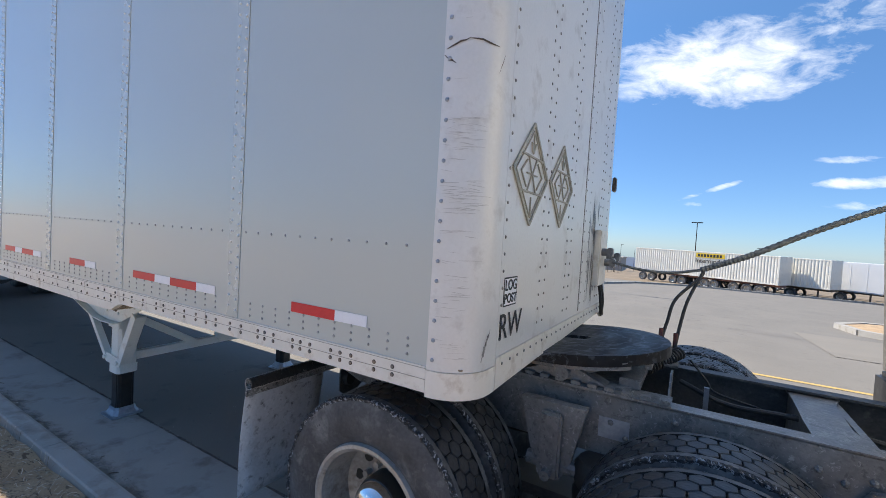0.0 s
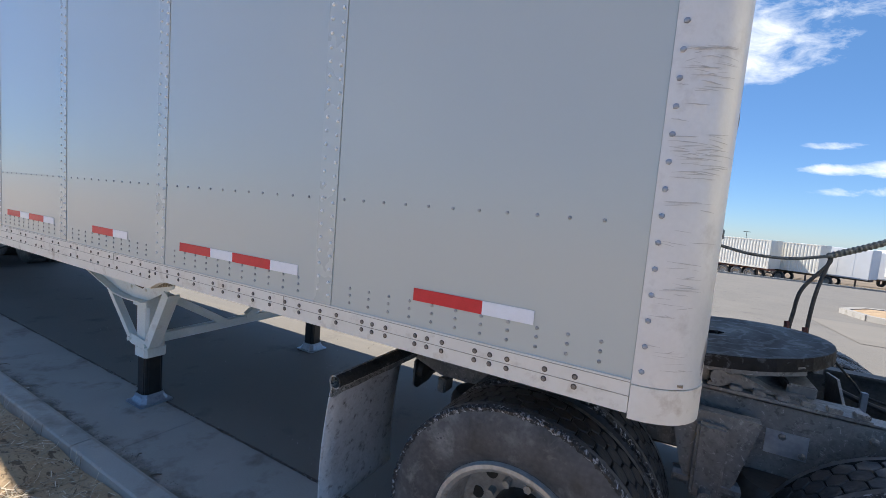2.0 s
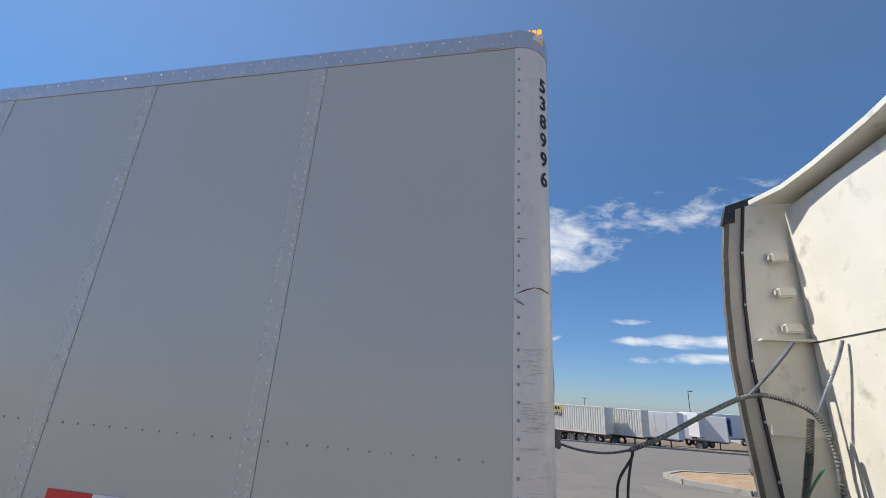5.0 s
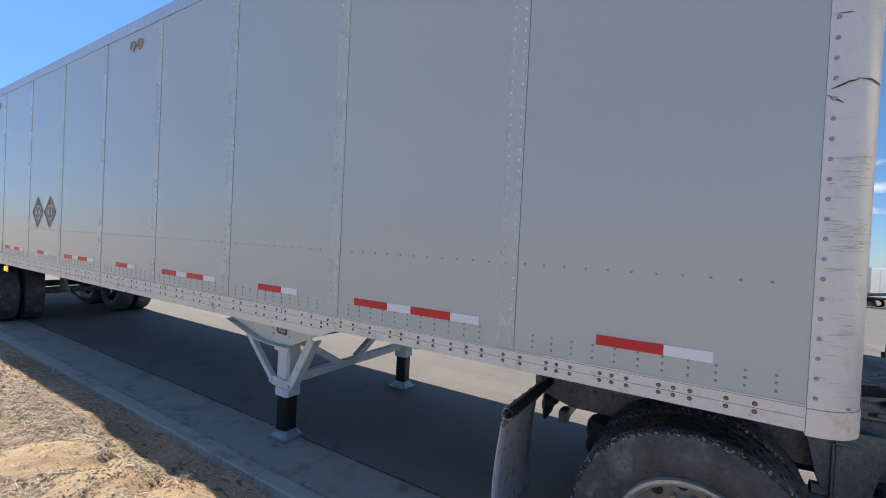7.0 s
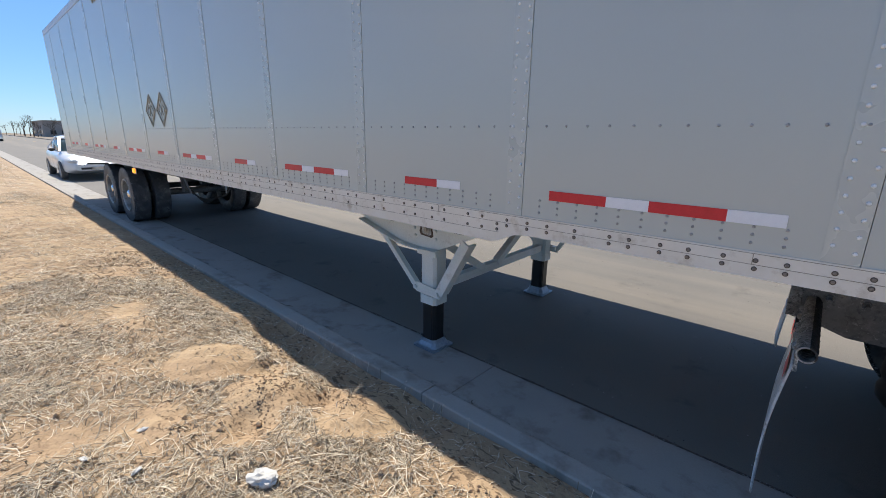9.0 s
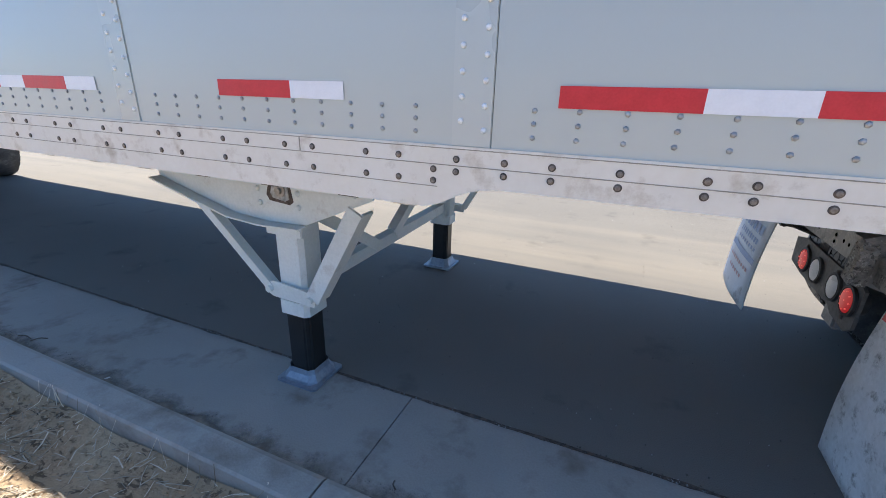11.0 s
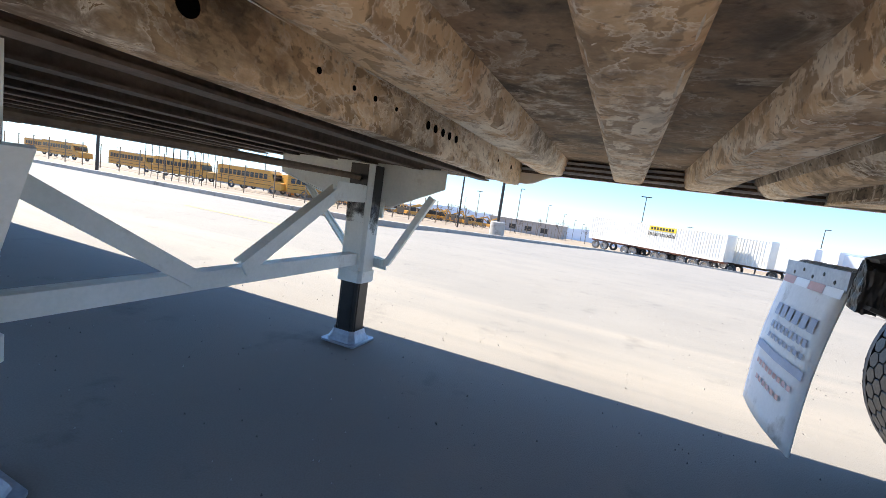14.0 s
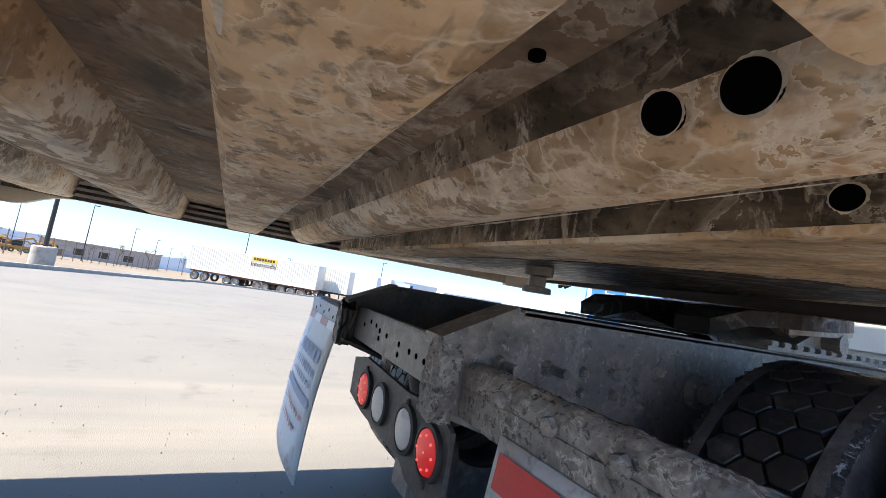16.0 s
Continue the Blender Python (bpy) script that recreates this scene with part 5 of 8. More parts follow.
# black discs stand for holes in two rib webs and a deck dent
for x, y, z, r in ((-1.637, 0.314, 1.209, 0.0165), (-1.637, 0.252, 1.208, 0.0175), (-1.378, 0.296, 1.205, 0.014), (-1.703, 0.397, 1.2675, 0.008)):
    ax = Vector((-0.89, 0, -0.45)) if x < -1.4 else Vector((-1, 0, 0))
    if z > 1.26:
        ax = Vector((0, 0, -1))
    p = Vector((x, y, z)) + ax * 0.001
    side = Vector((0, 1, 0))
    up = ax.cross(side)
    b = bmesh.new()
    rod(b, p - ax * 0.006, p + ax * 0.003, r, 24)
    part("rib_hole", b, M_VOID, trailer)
    if z > 1.26:
        continue
    v, q = [], []
    for k in range(60):
        a = math.tau * k / 60
        d = side * math.cos(a) + up * math.sin(a)
        wide = 0.0012 + 0.0035 * max(0.0, noise.noise((math.cos(a) * 1.1, math.sin(a) * 1.1, y * 9)) + 0.25) + 0.0012 * noise.noise((math.cos(a) * 9, math.sin(a) * 9, y * 5))
        v += [p + d * r + ax * 0.0015, p + d * (r + wide) + ax * 0.0015]
        q.append((2 * k, (2 * k + 2) % 120, (2 * k + 3) % 120, 2 * k + 1))
    raw("hole_rim", [tuple(c) for c in v], q, M_CHALK, trailer, "pale dried rim round the hole")
for k in range(40):
    x = -3.05 - 0.305 * k
    if x < X_REAR + 0.3:
        break
    bm = boxed(x - 0.004, x + 0.004, 0.035, WIDE - 0.035, 1.10, 1.27)
    box(bm, x - 0.035, x + 0.035, 0.035, WIDE - 0.035, 1.094, 1.102)
    part("cross_beam", bm, M_BEAM, trailer)

# landing gear
LX = -3.64
gear_y = {"near": 0.445, "far": 2.147}
for side, y in gear_y.items():
    s = 1 if side == "near" else -1
    b = bmesh.new()
    prism(b, [(LX - 0.075, y - 0.052), (LX - 0.055, y - 0.072), (LX + 0.065, y - 0.072), (LX + 0.085, y - 0.052), (LX + 0.085, y + 0.052), (LX + 0.065, y + 0.072), (LX - 0.055, y + 0.072), (LX - 0.075, y + 0.052)], "z", 0.42, 1.085)
    leg = part("landing_leg", b, M_GEAR, trailer, "white painted landing leg with black foot tube")
    b = bmesh.new()
    prism(b, [(LX - 0.082, y - 0.06), (LX - 0.062, y - 0.080), (LX + 0.072, y - 0.080), (LX + 0.092, y - 0.06), (LX + 0.092, y + 0.06), (LX + 0.072, y + 0.080), (LX - 0.062, y + 0.080), (LX - 0.082, y + 0.06)], "z", 0.385, 0.455)
    part("collar", b, M_GEAR, leg)
    b = bmesh.new()
    prism(b, [(LX + 0.005 + i * 0.068 - c * i * 0.02, y + j * 0.068 - (1 - c) * j * 0.02) for i, j, c in ((-1, -1, 0), (-1, -1, 1), (1, -1, 1), (1, -1, 0), (1, 1, 0), (1, 1, 1), (-1, 1, 1), (-1, 1, 0))], "z", 0.03, 0.40)
    bmesh.ops.bevel(b, geom=[e for e in b.edges if abs(e.verts[0].co.z - e.verts[1].co.z) > 0.1], offset=0.008, segments=2, affect="EDGES")
    part("foot_tube", b, M_BLACK, leg, "black extension tube", True)
    b = bmesh.new()
    c = 0.014
    q = 0.12
    prism(b, [(LX + 0.005 + q * i - c * i * (k == 0), y + q * j - c * j * (k == 1)) for i, j, k in ((-1, -1, 1), (-1, -1, 0), (1, -1, 0), (1, -1, 1), (1, 1, 1), (1, 1, 0), (-1, 1, 0), (-1, 1, 1))], "z", 0.006, 0.018)
    for lo, hi, za, zb in ((0.102, 0.098, 0.016, 0.030), (0.098, 0.082, 0.030, 0.058), (0.082, 0.076, 0.058, 0.085)):
        low = [b.verts.new((LX + 0.005 + i * lo, y + j * lo, za)) for i, j in ((-1, -0.7), (-0.7, -1), (0.7, -1), (1, -0.7), (1, 0.7), (0.7, 1), (-0.7, 1), (-1, 0.7))]
        top = [b.verts.new((LX + 0.005 + i * hi, y + j * hi, zb)) for i, j in ((-1, -0.7), (-0.7, -1), (0.7, -1), (1, -0.7), (1, 0.7), (0.7, 1), (-0.7, 1), (-1, 0.7))]
        for k in range(8):
            b.faces.new((low[k], low[(k + 1) % 8], top[(k + 1) % 8], top[k]))
    rod(b, (LX - 0.09, y - 0.10 * s, 0.016), (LX - 0.09, y - 0.10 * s, 0.021), 0.008, 8)
    part("foot_pad", b, M_GALV, leg)
    yp = y - 0.085 * s
    b = bmesh.new()
    out = [(-3.165, 1.103), (-3.165, 0.997), (-3.50, 0.852), (-3.72, 0.845), (-3.90, 0.858), (-4.12, 0.915), (-4.38, 0.985), (-4.38, 1.103)]
    prism(b, out, "y", min(yp, yp - 0.007 * s), max(yp, yp - 0.007 * s))
    part("mounting_wing", b, M_GEAR, leg, "white gusset plate with turned lower edge")
    for p, r in zip(out[2:-2], out[3:-1]):
        b = bmesh.new()
        bar(b, (p[0], yp - 0.03 * s, p[1] - 0.008), (r[0], yp - 0.03 * s, r[1] - 0.008), 0.065, 0.007)
        part("wing_lip", b, M_GEAR, leg)
    heads = [(x, yp - 0.007 * s, 1.083) for x in (-3.19, -3.33, -3.47, -3.61, -3.75, -3.88, -4.02, -4.18, -4.31)]
    heads += [(-3.25, yp - 0.007 * s, 1.01), (-3.54, yp - 0.007 * s, 1.035), (-3.75, yp - 0.007 * s, 1.035), (-3.53, yp - 0.007 * s, 0.985), (-3.75, yp - 0.007 * s, 0.985), (-3.53, yp - 0.007 * s, 0.925), (-3.74, yp - 0.007 * s, 0.925), (-4.25, yp - 0.007 * s, 1.02)]
    raw("wing_bolt", *studs(heads, (0, -s, 0), 0.014, 0.012, 8), M_GEAR, leg)["kind"] = "stuff"
    b = bmesh.new()
    def slab(points, near, far):
        prism(b, points, "y", min(yp - near * s, yp - far * s), max(yp - near * s, yp - far * s))

    # the cut-out is drawn as a dark slab on the wing
    slab([(-3.575, 1.045), (-3.555, 0.945), (-3.575, 0.93), (-3.685, 0.94), (-3.70, 0.965), (-3.675, 1.045)], 0.0072, 0.0085)
    part("gear_opening", b, M_BOLT, leg, "dark cut-out round the crank shaft")
    b = bmesh.new()
    slab([(-3.585, 1.03), (-3.575, 0.955), (-3.595, 0.945), (-3.66, 0.955), (-3.672, 0.975), (-3.655, 1.03)], 0.0085, 0.014)
    part("gear_cover", b, M_COVER, leg, "greasy pale gear cover")
    b = bmesh.new()
    rod(b, (-3.615, yp - 0.014 * s, 0.99), (-3.615, yp - 0.021 * s, 0.99), 0.027, 20)
    rod(b, (-3.615, yp - 0.02 * s, 0.99), (-3.615, yp - 0.034 * s, 0.99), 0.014, 12)
    part("gear_boss", b, M_RIM, leg)
    b = bmesh.new()
    bar(b, (-4.13, yp - 0.01 * s, 0.895), (-3.735, yp - 0.01 * s, 0.515), 0.014, 0.042)
    bar(b, (-4.13, yp + 0.015 * s, 0.905), (-3.735, yp + 0.015 * s, 0.525), 0.045, 0.012)
    part("rear_brace", b, M_GEAR, leg)
    b = bmesh.new()
    wide = 1.0 if side == "near" else 0.42
    bar(b, (-3.245, yp - 0.01 * s, 0.945), (-3.495, yp - 0.01 * s, 0.505), 0.014, 0.072 * wide)
    bar(b, (-3.215, yp + 0.03 * s * wide, 0.935), (-3.465, yp + 0.03 * s * wide, 0.50), 0.07 * wide, 0.012)
    part("front_brace", b, M_GEAR, leg)
    b = prism(bmesh.new(), [(-3.755, 0.54), (-3.755, 0.49), (-3.725, 0.475), (-3.485, 0.465), (-3.485, 0.53), (-3.72, 0.555)], "y", min(yp - 0.012 * s, yp - 0.002 * s), max(yp - 0.012 * s, yp - 0.002 * s))
    for bx, bz in ((-3.735, 0.515), (-3.505, 0.502)):
        rod(b, (bx, yp - 0.01 * s, bz), (bx, yp - 0.032 * s, bz), 0.018, 6)
    part("clamp_plate", b, M_GEAR, leg)
    b = boxed(LX - 0.10, LX + 0.10, min(yp + 0.002 * s, y - 0.055 * s), max(yp + 0.002 * s, y - 0.055 * s), 0.78, 0.90, bevel=0.004)
    part("bracket", b, M_GEAR, leg)
    part("clamp_block", boxed(-3.735, -3.50, min(yp - 0.002 * s, y - 0.055 * s), max(yp - 0.002 * s, y - 0.055 * s), 0.485, 0.53), M_GEAR, leg)
    if side == "far":
        part("black_overspray", boxed(LX - 0.06, LX + 0.06, y - 0.0780, y - 0.0755, 0.74, 1.08), M_OVERSPRAY, leg, "black overspray on the white leg")
        part("black_overspray", boxed(LX + 0.0855, LX + 0.0875, y - 0.045, y + 0.045, 0.66, 1.08), M_OVERSPRAY, leg)
b = bmesh.new()
bar(b, (LX + 0.04, 0.50, 0.512), (LX + 0.04, 2.09, 0.525), 0.012, 0.07)
bar(b, (LX + 0.01, 0.50, 0.541), (LX + 0.01, 2.09, 0.554), 0.06, 0.012)
part("cross_tie", b, M_GEAR, trailer, "white painted angle between the legs")
for (ya, za), (yb, zb) in (((0.48, 0.88), (1.06, 0.525)), ((1.86, 0.92), (1.26, 0.545))):
    b = bmesh.new()
    bar(b, (LX + 0.055, ya, za), (LX + 0.055, yb, zb), 0.012, 0.062)
    bar(b, (LX + 0.025, ya, za + 0.028), (LX + 0.025, yb, zb + 0.028), 0.05, 0.012)
    part("diagonal_tie", b, M_GEAR, trailer)
part("tie_bracket", boxed(LX + 0.03, LX + 0.06, 1.80, 2.10, 0.86, 0.96, bevel=0.004), M_GEAR, trailer)
part("crank_shaft", rod(bmesh.new(), (LX, 0.4, 1.003), (LX, 2.2, 1.003), 0.017, 10), M_SHAFT, trailer, "", True)

# ---- wheels ----
def tyre_mesh(r=0.515, w=0.275, blocks=46, treads=True):
    b = bmesh.new()
    h = w / 2
    base = r - 0.013 if treads else r
    rib = [(base, -h * 0.6), (base, h * 0.6)]
    if treads:
        rib = [(r - 0.001, -0.118), (r, -0.110), (r, -0.0905), (base, -0.089), (base, 0.089), (r, 0.0905), (r, 0.110), (r - 0.001, 0.118)]
    prof = [(0.29, -h * 0.8), (0.34, -h * 0.97), (0.40, -h), (0.45, -h * 0.99), (base - 0.025, -h * 0.94), (base - 0.004, -h * 0.9), *rib, (base - 0.004, h * 0.9), (base - 0.025, h * 0.94), (0.45, h * 0.99), (0.40, h), (0.34, h * 0.97), (0.29, h * 0.8), (0.29, -h * 0.8)]
    ring(b, prof, (0, 0, 0), "y", 72)
    if treads == "blocks":
        b.free()
        b = bmesh.new()
    if treads == "body":
        pass
    elif treads:
        pitch = math.tau / blocks
        for col in range(3):
            o0 = (col - 1) * 0.0565
            for k in range(blocks):
                a0 = (k + 0.5 * (col % 2)) * pitch
                top, mid, low = [], [], []
                for da, do in ((-0.465, -0.0172), (-0.465, 0.0172), (0, 0.0352), (0.465, 0.0172), (0.465, -0.0172), (0, -0.0352)):
                    for lst, rr, k2 in ((top, r, 0.92), (mid, r - 0.0025, 0.985), (low, base - 0.002, 1.0)):
                        a = a0 + da * pitch * k2
                        lst.append(b.verts.new((math.cos(a) * rr, o0 + do * k2, math.sin(a) * rr)))
                b.faces.new(top)
                for i in range(6):
                    b.faces.new((top[i], top[(i + 1) % 6], mid[(i + 1) % 6], mid[i]))
                    b.faces.new((mid[i], mid[(i + 1) % 6], low[(i + 1) % 6], low[i]))
    return finish("tyre", b, M_TREAD if treads == "blocks" else M_TYRE, True)


def lumpy_ring(r, o, seed, n=420):
    """The torn, scuffed edge of a tread, in small lumps."""
    rg = random.Random(seed)
    b = bmesh.new()
    rows = [[], [], []]
    for k in range(n):
        a = k * math.tau / n
        j = rg.uniform(-0.005, 0.005)
        for row, (dr, do) in zip(rows, ((-0.019 + j, 0.001), (-0.006 + j * 0.8, 0.005 + j * 0.8), (0.003 + j * 0.3, -0.010 - j * 0.5))):
            row.append(b.verts.new((math.cos(a) * (r + dr), o + math.copysign(do, o) if do > 0 else o - math.copysign(-do, o), math.sin(a) * (r + dr))))
    for p, q in zip(rows, rows[1:]):
        for k in range(n):
            b.faces.new((p[k], p[(k + 1) % n], q[(k + 1) % n], q[k]))
    return finish("worn_shoulder", b, M_SCUFF)


PLAIN_TYRE, BARE_TYRE = tyre_mesh(treads=False), tyre_mesh(treads="body")
# tread grooves blackened: the shade of their depth is in the colour
BARE_TYRE.materials.append(M_GROOVEBLACK)
for p in BARE_TYRE.polygons:
    if math.hypot(p.center.x, p.center.z) > 0.495 and abs(p.center.y) < 0.0901:
        p.material_index = 1
TREAD = tyre_mesh(treads="blocks")
b = bmesh.new()
top, mid, low = [], [], []
for da, do in ((-0.465, -0.0172), (-0.465, 0.0172), (0, 0.0352), (0.465, 0.0172), (0.465, -0.0172), (0, -0.0352)):
    for lst, rr, k in ((top, 0.515, 0.92), (mid, 0.5125, 0.985), (low, 0.50, 1.0)):
        a = da * k * math.tau / 46
        lst.append(b.verts.new((math.cos(a) * rr, do * k, math.sin(a) * rr)))
b.faces.new(top)
for i in range(6):
    b.faces.new((top[i], top[(i + 1) % 6], mid[(i + 1) % 6], mid[i]))
    b.faces.new((mid[i], mid[(i + 1) % 6], low[(i + 1) % 6], low[i]))
BLOCK = finish("tread_block", b, M_TREAD)
SHOULDER, BACK_SHOULDER = lumpy_ring(0.512, -0.126, 3), lumpy_ring(0.512, 0.126, 4)
b = bmesh.new()
ring(b, [(0.305, -0.115), (0.30, -0.137), (0.285, -0.139), (0.268, -0.125), (0.262, -0.05), (0.245, 0.03), (0.21, 0.055), (0.17, 0.06), (0.02, 0.06)], (0, 0, 0), "y", 56)
RIM = finish("rim", b, M_RIM, True)
b = bmesh.new()
ring(b, [(0.118, 0.058), (0.118, -0.02), (0.112, -0.045), (0.105, -0.05)], (0, 0, 0), "y", 32)
HUB = finish("hub", b, M_BLACK, True)
b = bmesh.new()
ring(b, [(0.106, -0.048), (0.102, -0.075), (0.085, -0.10), (0.05, -0.116), (0.001, -0.12)], (0, 0, 0), "y", 32)
CAP = finish("hub_cap", b, M_CHROME, True)
# a black disc stands in for the dark of each hand hole
HOLE = finish("hand_hole", rod(bmesh.new(), (0.196, 0.062, 0), (0.196, 0.0525, 0), 0.026, 16), M_INK)
NUT = finish("wheel_nut", rod(bmesh.new(), (0.145, 0.06, 0), (0.145, 0.02, 0), 0.017, 6), M_RIM)


def hung(name, mesh, m, parent, label=""):
    ob = new(name, mesh)
    ob.parent = parent
    ob.matrix_basis = m
    return tagged(ob, label)


def dual(parent, x, side, treads=True, z=0.507):
    """Two tyres on one hub at x; side -1 is the near one."""
    ys = (0.237, 0.575) if side < 0 else (2.59 - 0.237, 2.59 - 0.575)
    turn = 0 if side < 0 else 180
    mesh = PLAIN_TYRE
    own = treads and side < 0  # the near outer tyres carry their tread blocks one by one
    outer = hung("wheel_tyre", BARE_TYRE if treads else mesh, pose(x, ys[0], z, 0, 17 * x, turn), parent, "worn black tyre with a scuffed grey shoulder")
    inner = hung("wheel_tyre", BARE_TYRE if treads else mesh, pose(x, ys[1], z, 0, 31 * x, turn), parent)
    for w in ((inner,) if own else (inner, outer)) if treads else ():
        hung("tread", TREAD, Matrix(), w)["kind"] = "stuff"
    if treads:
        hung("worn_shoulder", BACK_SHOULDER, Matrix(), outer)
        hung("worn_shoulder", SHOULDER, Matrix(), inner)
        hung("worn_shoulder", BACK_SHOULDER, Matrix(), inner)
    hung("worn_shoulder", SHOULDER, Matrix(), outer)
    if own:
        for col in range(3):
            for k in range(46):
                hung("tread_block", BLOCK, pose(0, (col - 1) * 0.0565, 0, 0, (k + 0.5 * (col % 2)) * 360 / 46, 0), outer)
    for name, me in (("rim", RIM), ("hub", HUB), ("hub_cap", CAP)):
        hung(name, me, Matrix(), outer)
    if side < 0:
        for k in range(10):
            hung("hand_hole", HOLE, pose(0, 0, 0, 0, 36 * k + 18, 0), outer)
            hung("wheel_nut", NUT, pose(0, 0, 0, 0, 36 * k, 0), outer)


# rear bogie of the trailer
for x in (-11.3, -12.55):
    dual(trailer, x, -1, False)
    dual(trailer, x, 1, False)
    part("axle", rod(bmesh.new(), (x, 0.3, 0.505), (x, 2.3, 0.505), 0.065, 12), M_FRAME, trailer)
b = bmesh.new()
for y in (0.85, 1.74):
    box(b, -13.6, -10.5, y - 0.04, y + 0.04, 0.85, 1.09)
part("bogie_frame", b, M_FRAME, trailer)

# ---- the tractor ----
tractor = thing("truck_tractor", 0, 0, 0, "cream sleeper tractor with bare grimy frame and fifth wheel", "truck")
for y0, d in ((0.87, 1), (1.73, -1)):
    b = bmesh.new()
    lo, hi = sorted((y0, y0 + 0.012 * d))
    prism(b, [(-1.49, 0.815), (-1.49, 0.945), (-1.32, 1.03), (3.2, 1.022), (3.2, 0.74), (-1.26, 0.74)], "y", lo, hi)
    lo, hi = sorted((y0, y0 + 0.085 * d))
    box(b, -1.30, 3.2, lo, hi, 1.022, 1.034)
    box(b, -1.26, 3.2, lo, hi, 0.728, 0.740)
    bar(b, (-1.487, y0 + 0.042 * d, 0.809), (-1.258, y0 + 0.042 * d, 0.734), 0.085, 0.012)
    bar(b, (-1.495, y0 + 0.042 * d, 0.951), (-1.315, y0 + 0.042 * d, 1.034), 0.085, 0.012)
    # far rail gets a darker material: the shade inside the frame is painted on
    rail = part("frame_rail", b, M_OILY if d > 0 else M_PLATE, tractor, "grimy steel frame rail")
    if d > 0:
        heads = [(x, 0.87, z) for x, z in ((-1.351, 0.912), (-1.216, 0.912), (-1.101, 0.910), (-1.004, 0.912), (-1.101, 0.860), (-0.994, 0.861), (-0.821, 0.925), (-0.90, 0.83), (0.35, 0.90), (0.42, 0.84), (0.62, 0.97), (1.12, 0.93), (1.20, 0.90), (1.28, 0.93), (1.36, 0.88), (1.15, 0.82), (1.30, 0.80), (1.62, 0.92), (1.70, 0.92))]
        raw("rail_bolt", *studs(heads, (0, -1, 0), 0.016, 0.02, 6), M_OILY, rail)["kind"] = "stuff"
        for x, z in ((-1.351, 0.912), (-1.216, 0.912)):
            part("stud", rod(rod(bmesh.new(), (x, 0.868, z), (x, 0.852, z), 0.019, 10, 0.016), (x, 0.86, z), (x, 0.805, z), 0.011, 8), M_OILY, rail)
part("shaft_boss", rod(rod(bmesh.new(), (-0.661, 0.869, 0.885), (-0.661, 0.845, 0.885), 0.05, 16, 0.042), (-0.661, 0.85, 0.885), (-0.661, 0.83, 0.885), 0.028, 8), M_OILY, tractor)
for x in (-0.53, 0.77):
    dual(tractor, x, -1)
    dual(tractor, x - 0.06, 1)
    b = bmesh.new()
    rod(b, (x, 0.3, 0.505), (x, 2.3, 0.505), 0.075, 14)
    ring(b, [(0.001, -0.16), (0.12, -0.15), (0.19, -0.06), (0.20, 0.05), (0.14, 0.15), (0.001, 0.17)], (x, 1.295, 0.51), "x", 18)
    part("drive_axle", b, M_BEAM, tractor, "", True)
# suspension hangers and air springs
for y, s in ((0.80, -1), (1.79, 1)):
    b = bmesh.new()
    prism(b, [(-0.06, 0.97), (0.26, 0.97), (0.20, 0.70), (0.15, 0.60), (0.05, 0.60), (0.0, 0.72)], "y", min(y, y + 0.06 * s), max(y, y + 0.06 * s))
    box(b, 0.045, 0.155, min(y + 0.06 * s, y + 0.10 * s), max(y + 0.06 * s, y + 0.10 * s), 0.61, 0.93, bevel=0.012)
    rod(b, (-0.02, y + 0.03 * s, 0.66), (0.24, y + 0.03 * s, 0.66), 0.035, 10)
    rod(b, (0.10, y, 0.64), (0.10, y + 0.14 * s, 0.64), 0.025, 8)
    part("suspension_hanger", b, M_OILY, tractor, "grimy cast suspension hanger")
    b = bmesh.new()
    bar(b, (-0.65, y + 0.02 * s, 0.46), (0.88, y + 0.02 * s, 0.46), 0.09, 0.05)
    part("leaf_beam", b, M_BEAM, tractor)
    for x in (-1.0, 0.33):
        b = bmesh.new()
        ring(b, [(0.001, 0.48), (0.09, 0.48), (0.12, 0.52), (0.125, 0.57), (0.11, 0.60), (0.125, 0.64), (0.12, 0.70), (0.10, 0.73), (0.001, 0.735)], (x, y, 0), "z", 20)
        part("air_spring", b, M_RUBBER, tractor, "", True)
for y, s in ((0.862, -1), (1.738, 1)):
    b = bmesh.new()
    prism(b, [(1.21, 0.80), (1.27, 0.90), (1.50, 0.945), (1.74, 0.90), (1.80, 0.80), (1.70, 0.52), (1.36, 0.52)], "y", min(y, y + 0.03 * s), max(y, y + 0.03 * s))
    box(b, 1.40, 1.47, min(y + 0.03 * s, y + 0.10 * s), max(y + 0.03 * s, y + 0.10 * s), 0.54, 0.90, bevel=0.012)
    box(b, 1.58, 1.65, min(y + 0.03 * s, y + 0.10 * s), max(y + 0.03 * s, y + 0.10 * s), 0.54, 0.90, bevel=0.012)
    hang = part("front_hanger", b, M_OILY, tractor, "grimy bolted front spring hanger")
    raw("hanger_bolt", *studs([(x, y + 0.03 * s, z) for x, z in ((1.27, 0.84), (1.33, 0.88), (1.53, 0.88), (1.70, 0.86), (1.74, 0.80), (1.30, 0.70), (1.53, 0.66))], (0, s, 0), 0.016, 0.018, 6), M_FRAME, hang)["kind"] = "stuff"
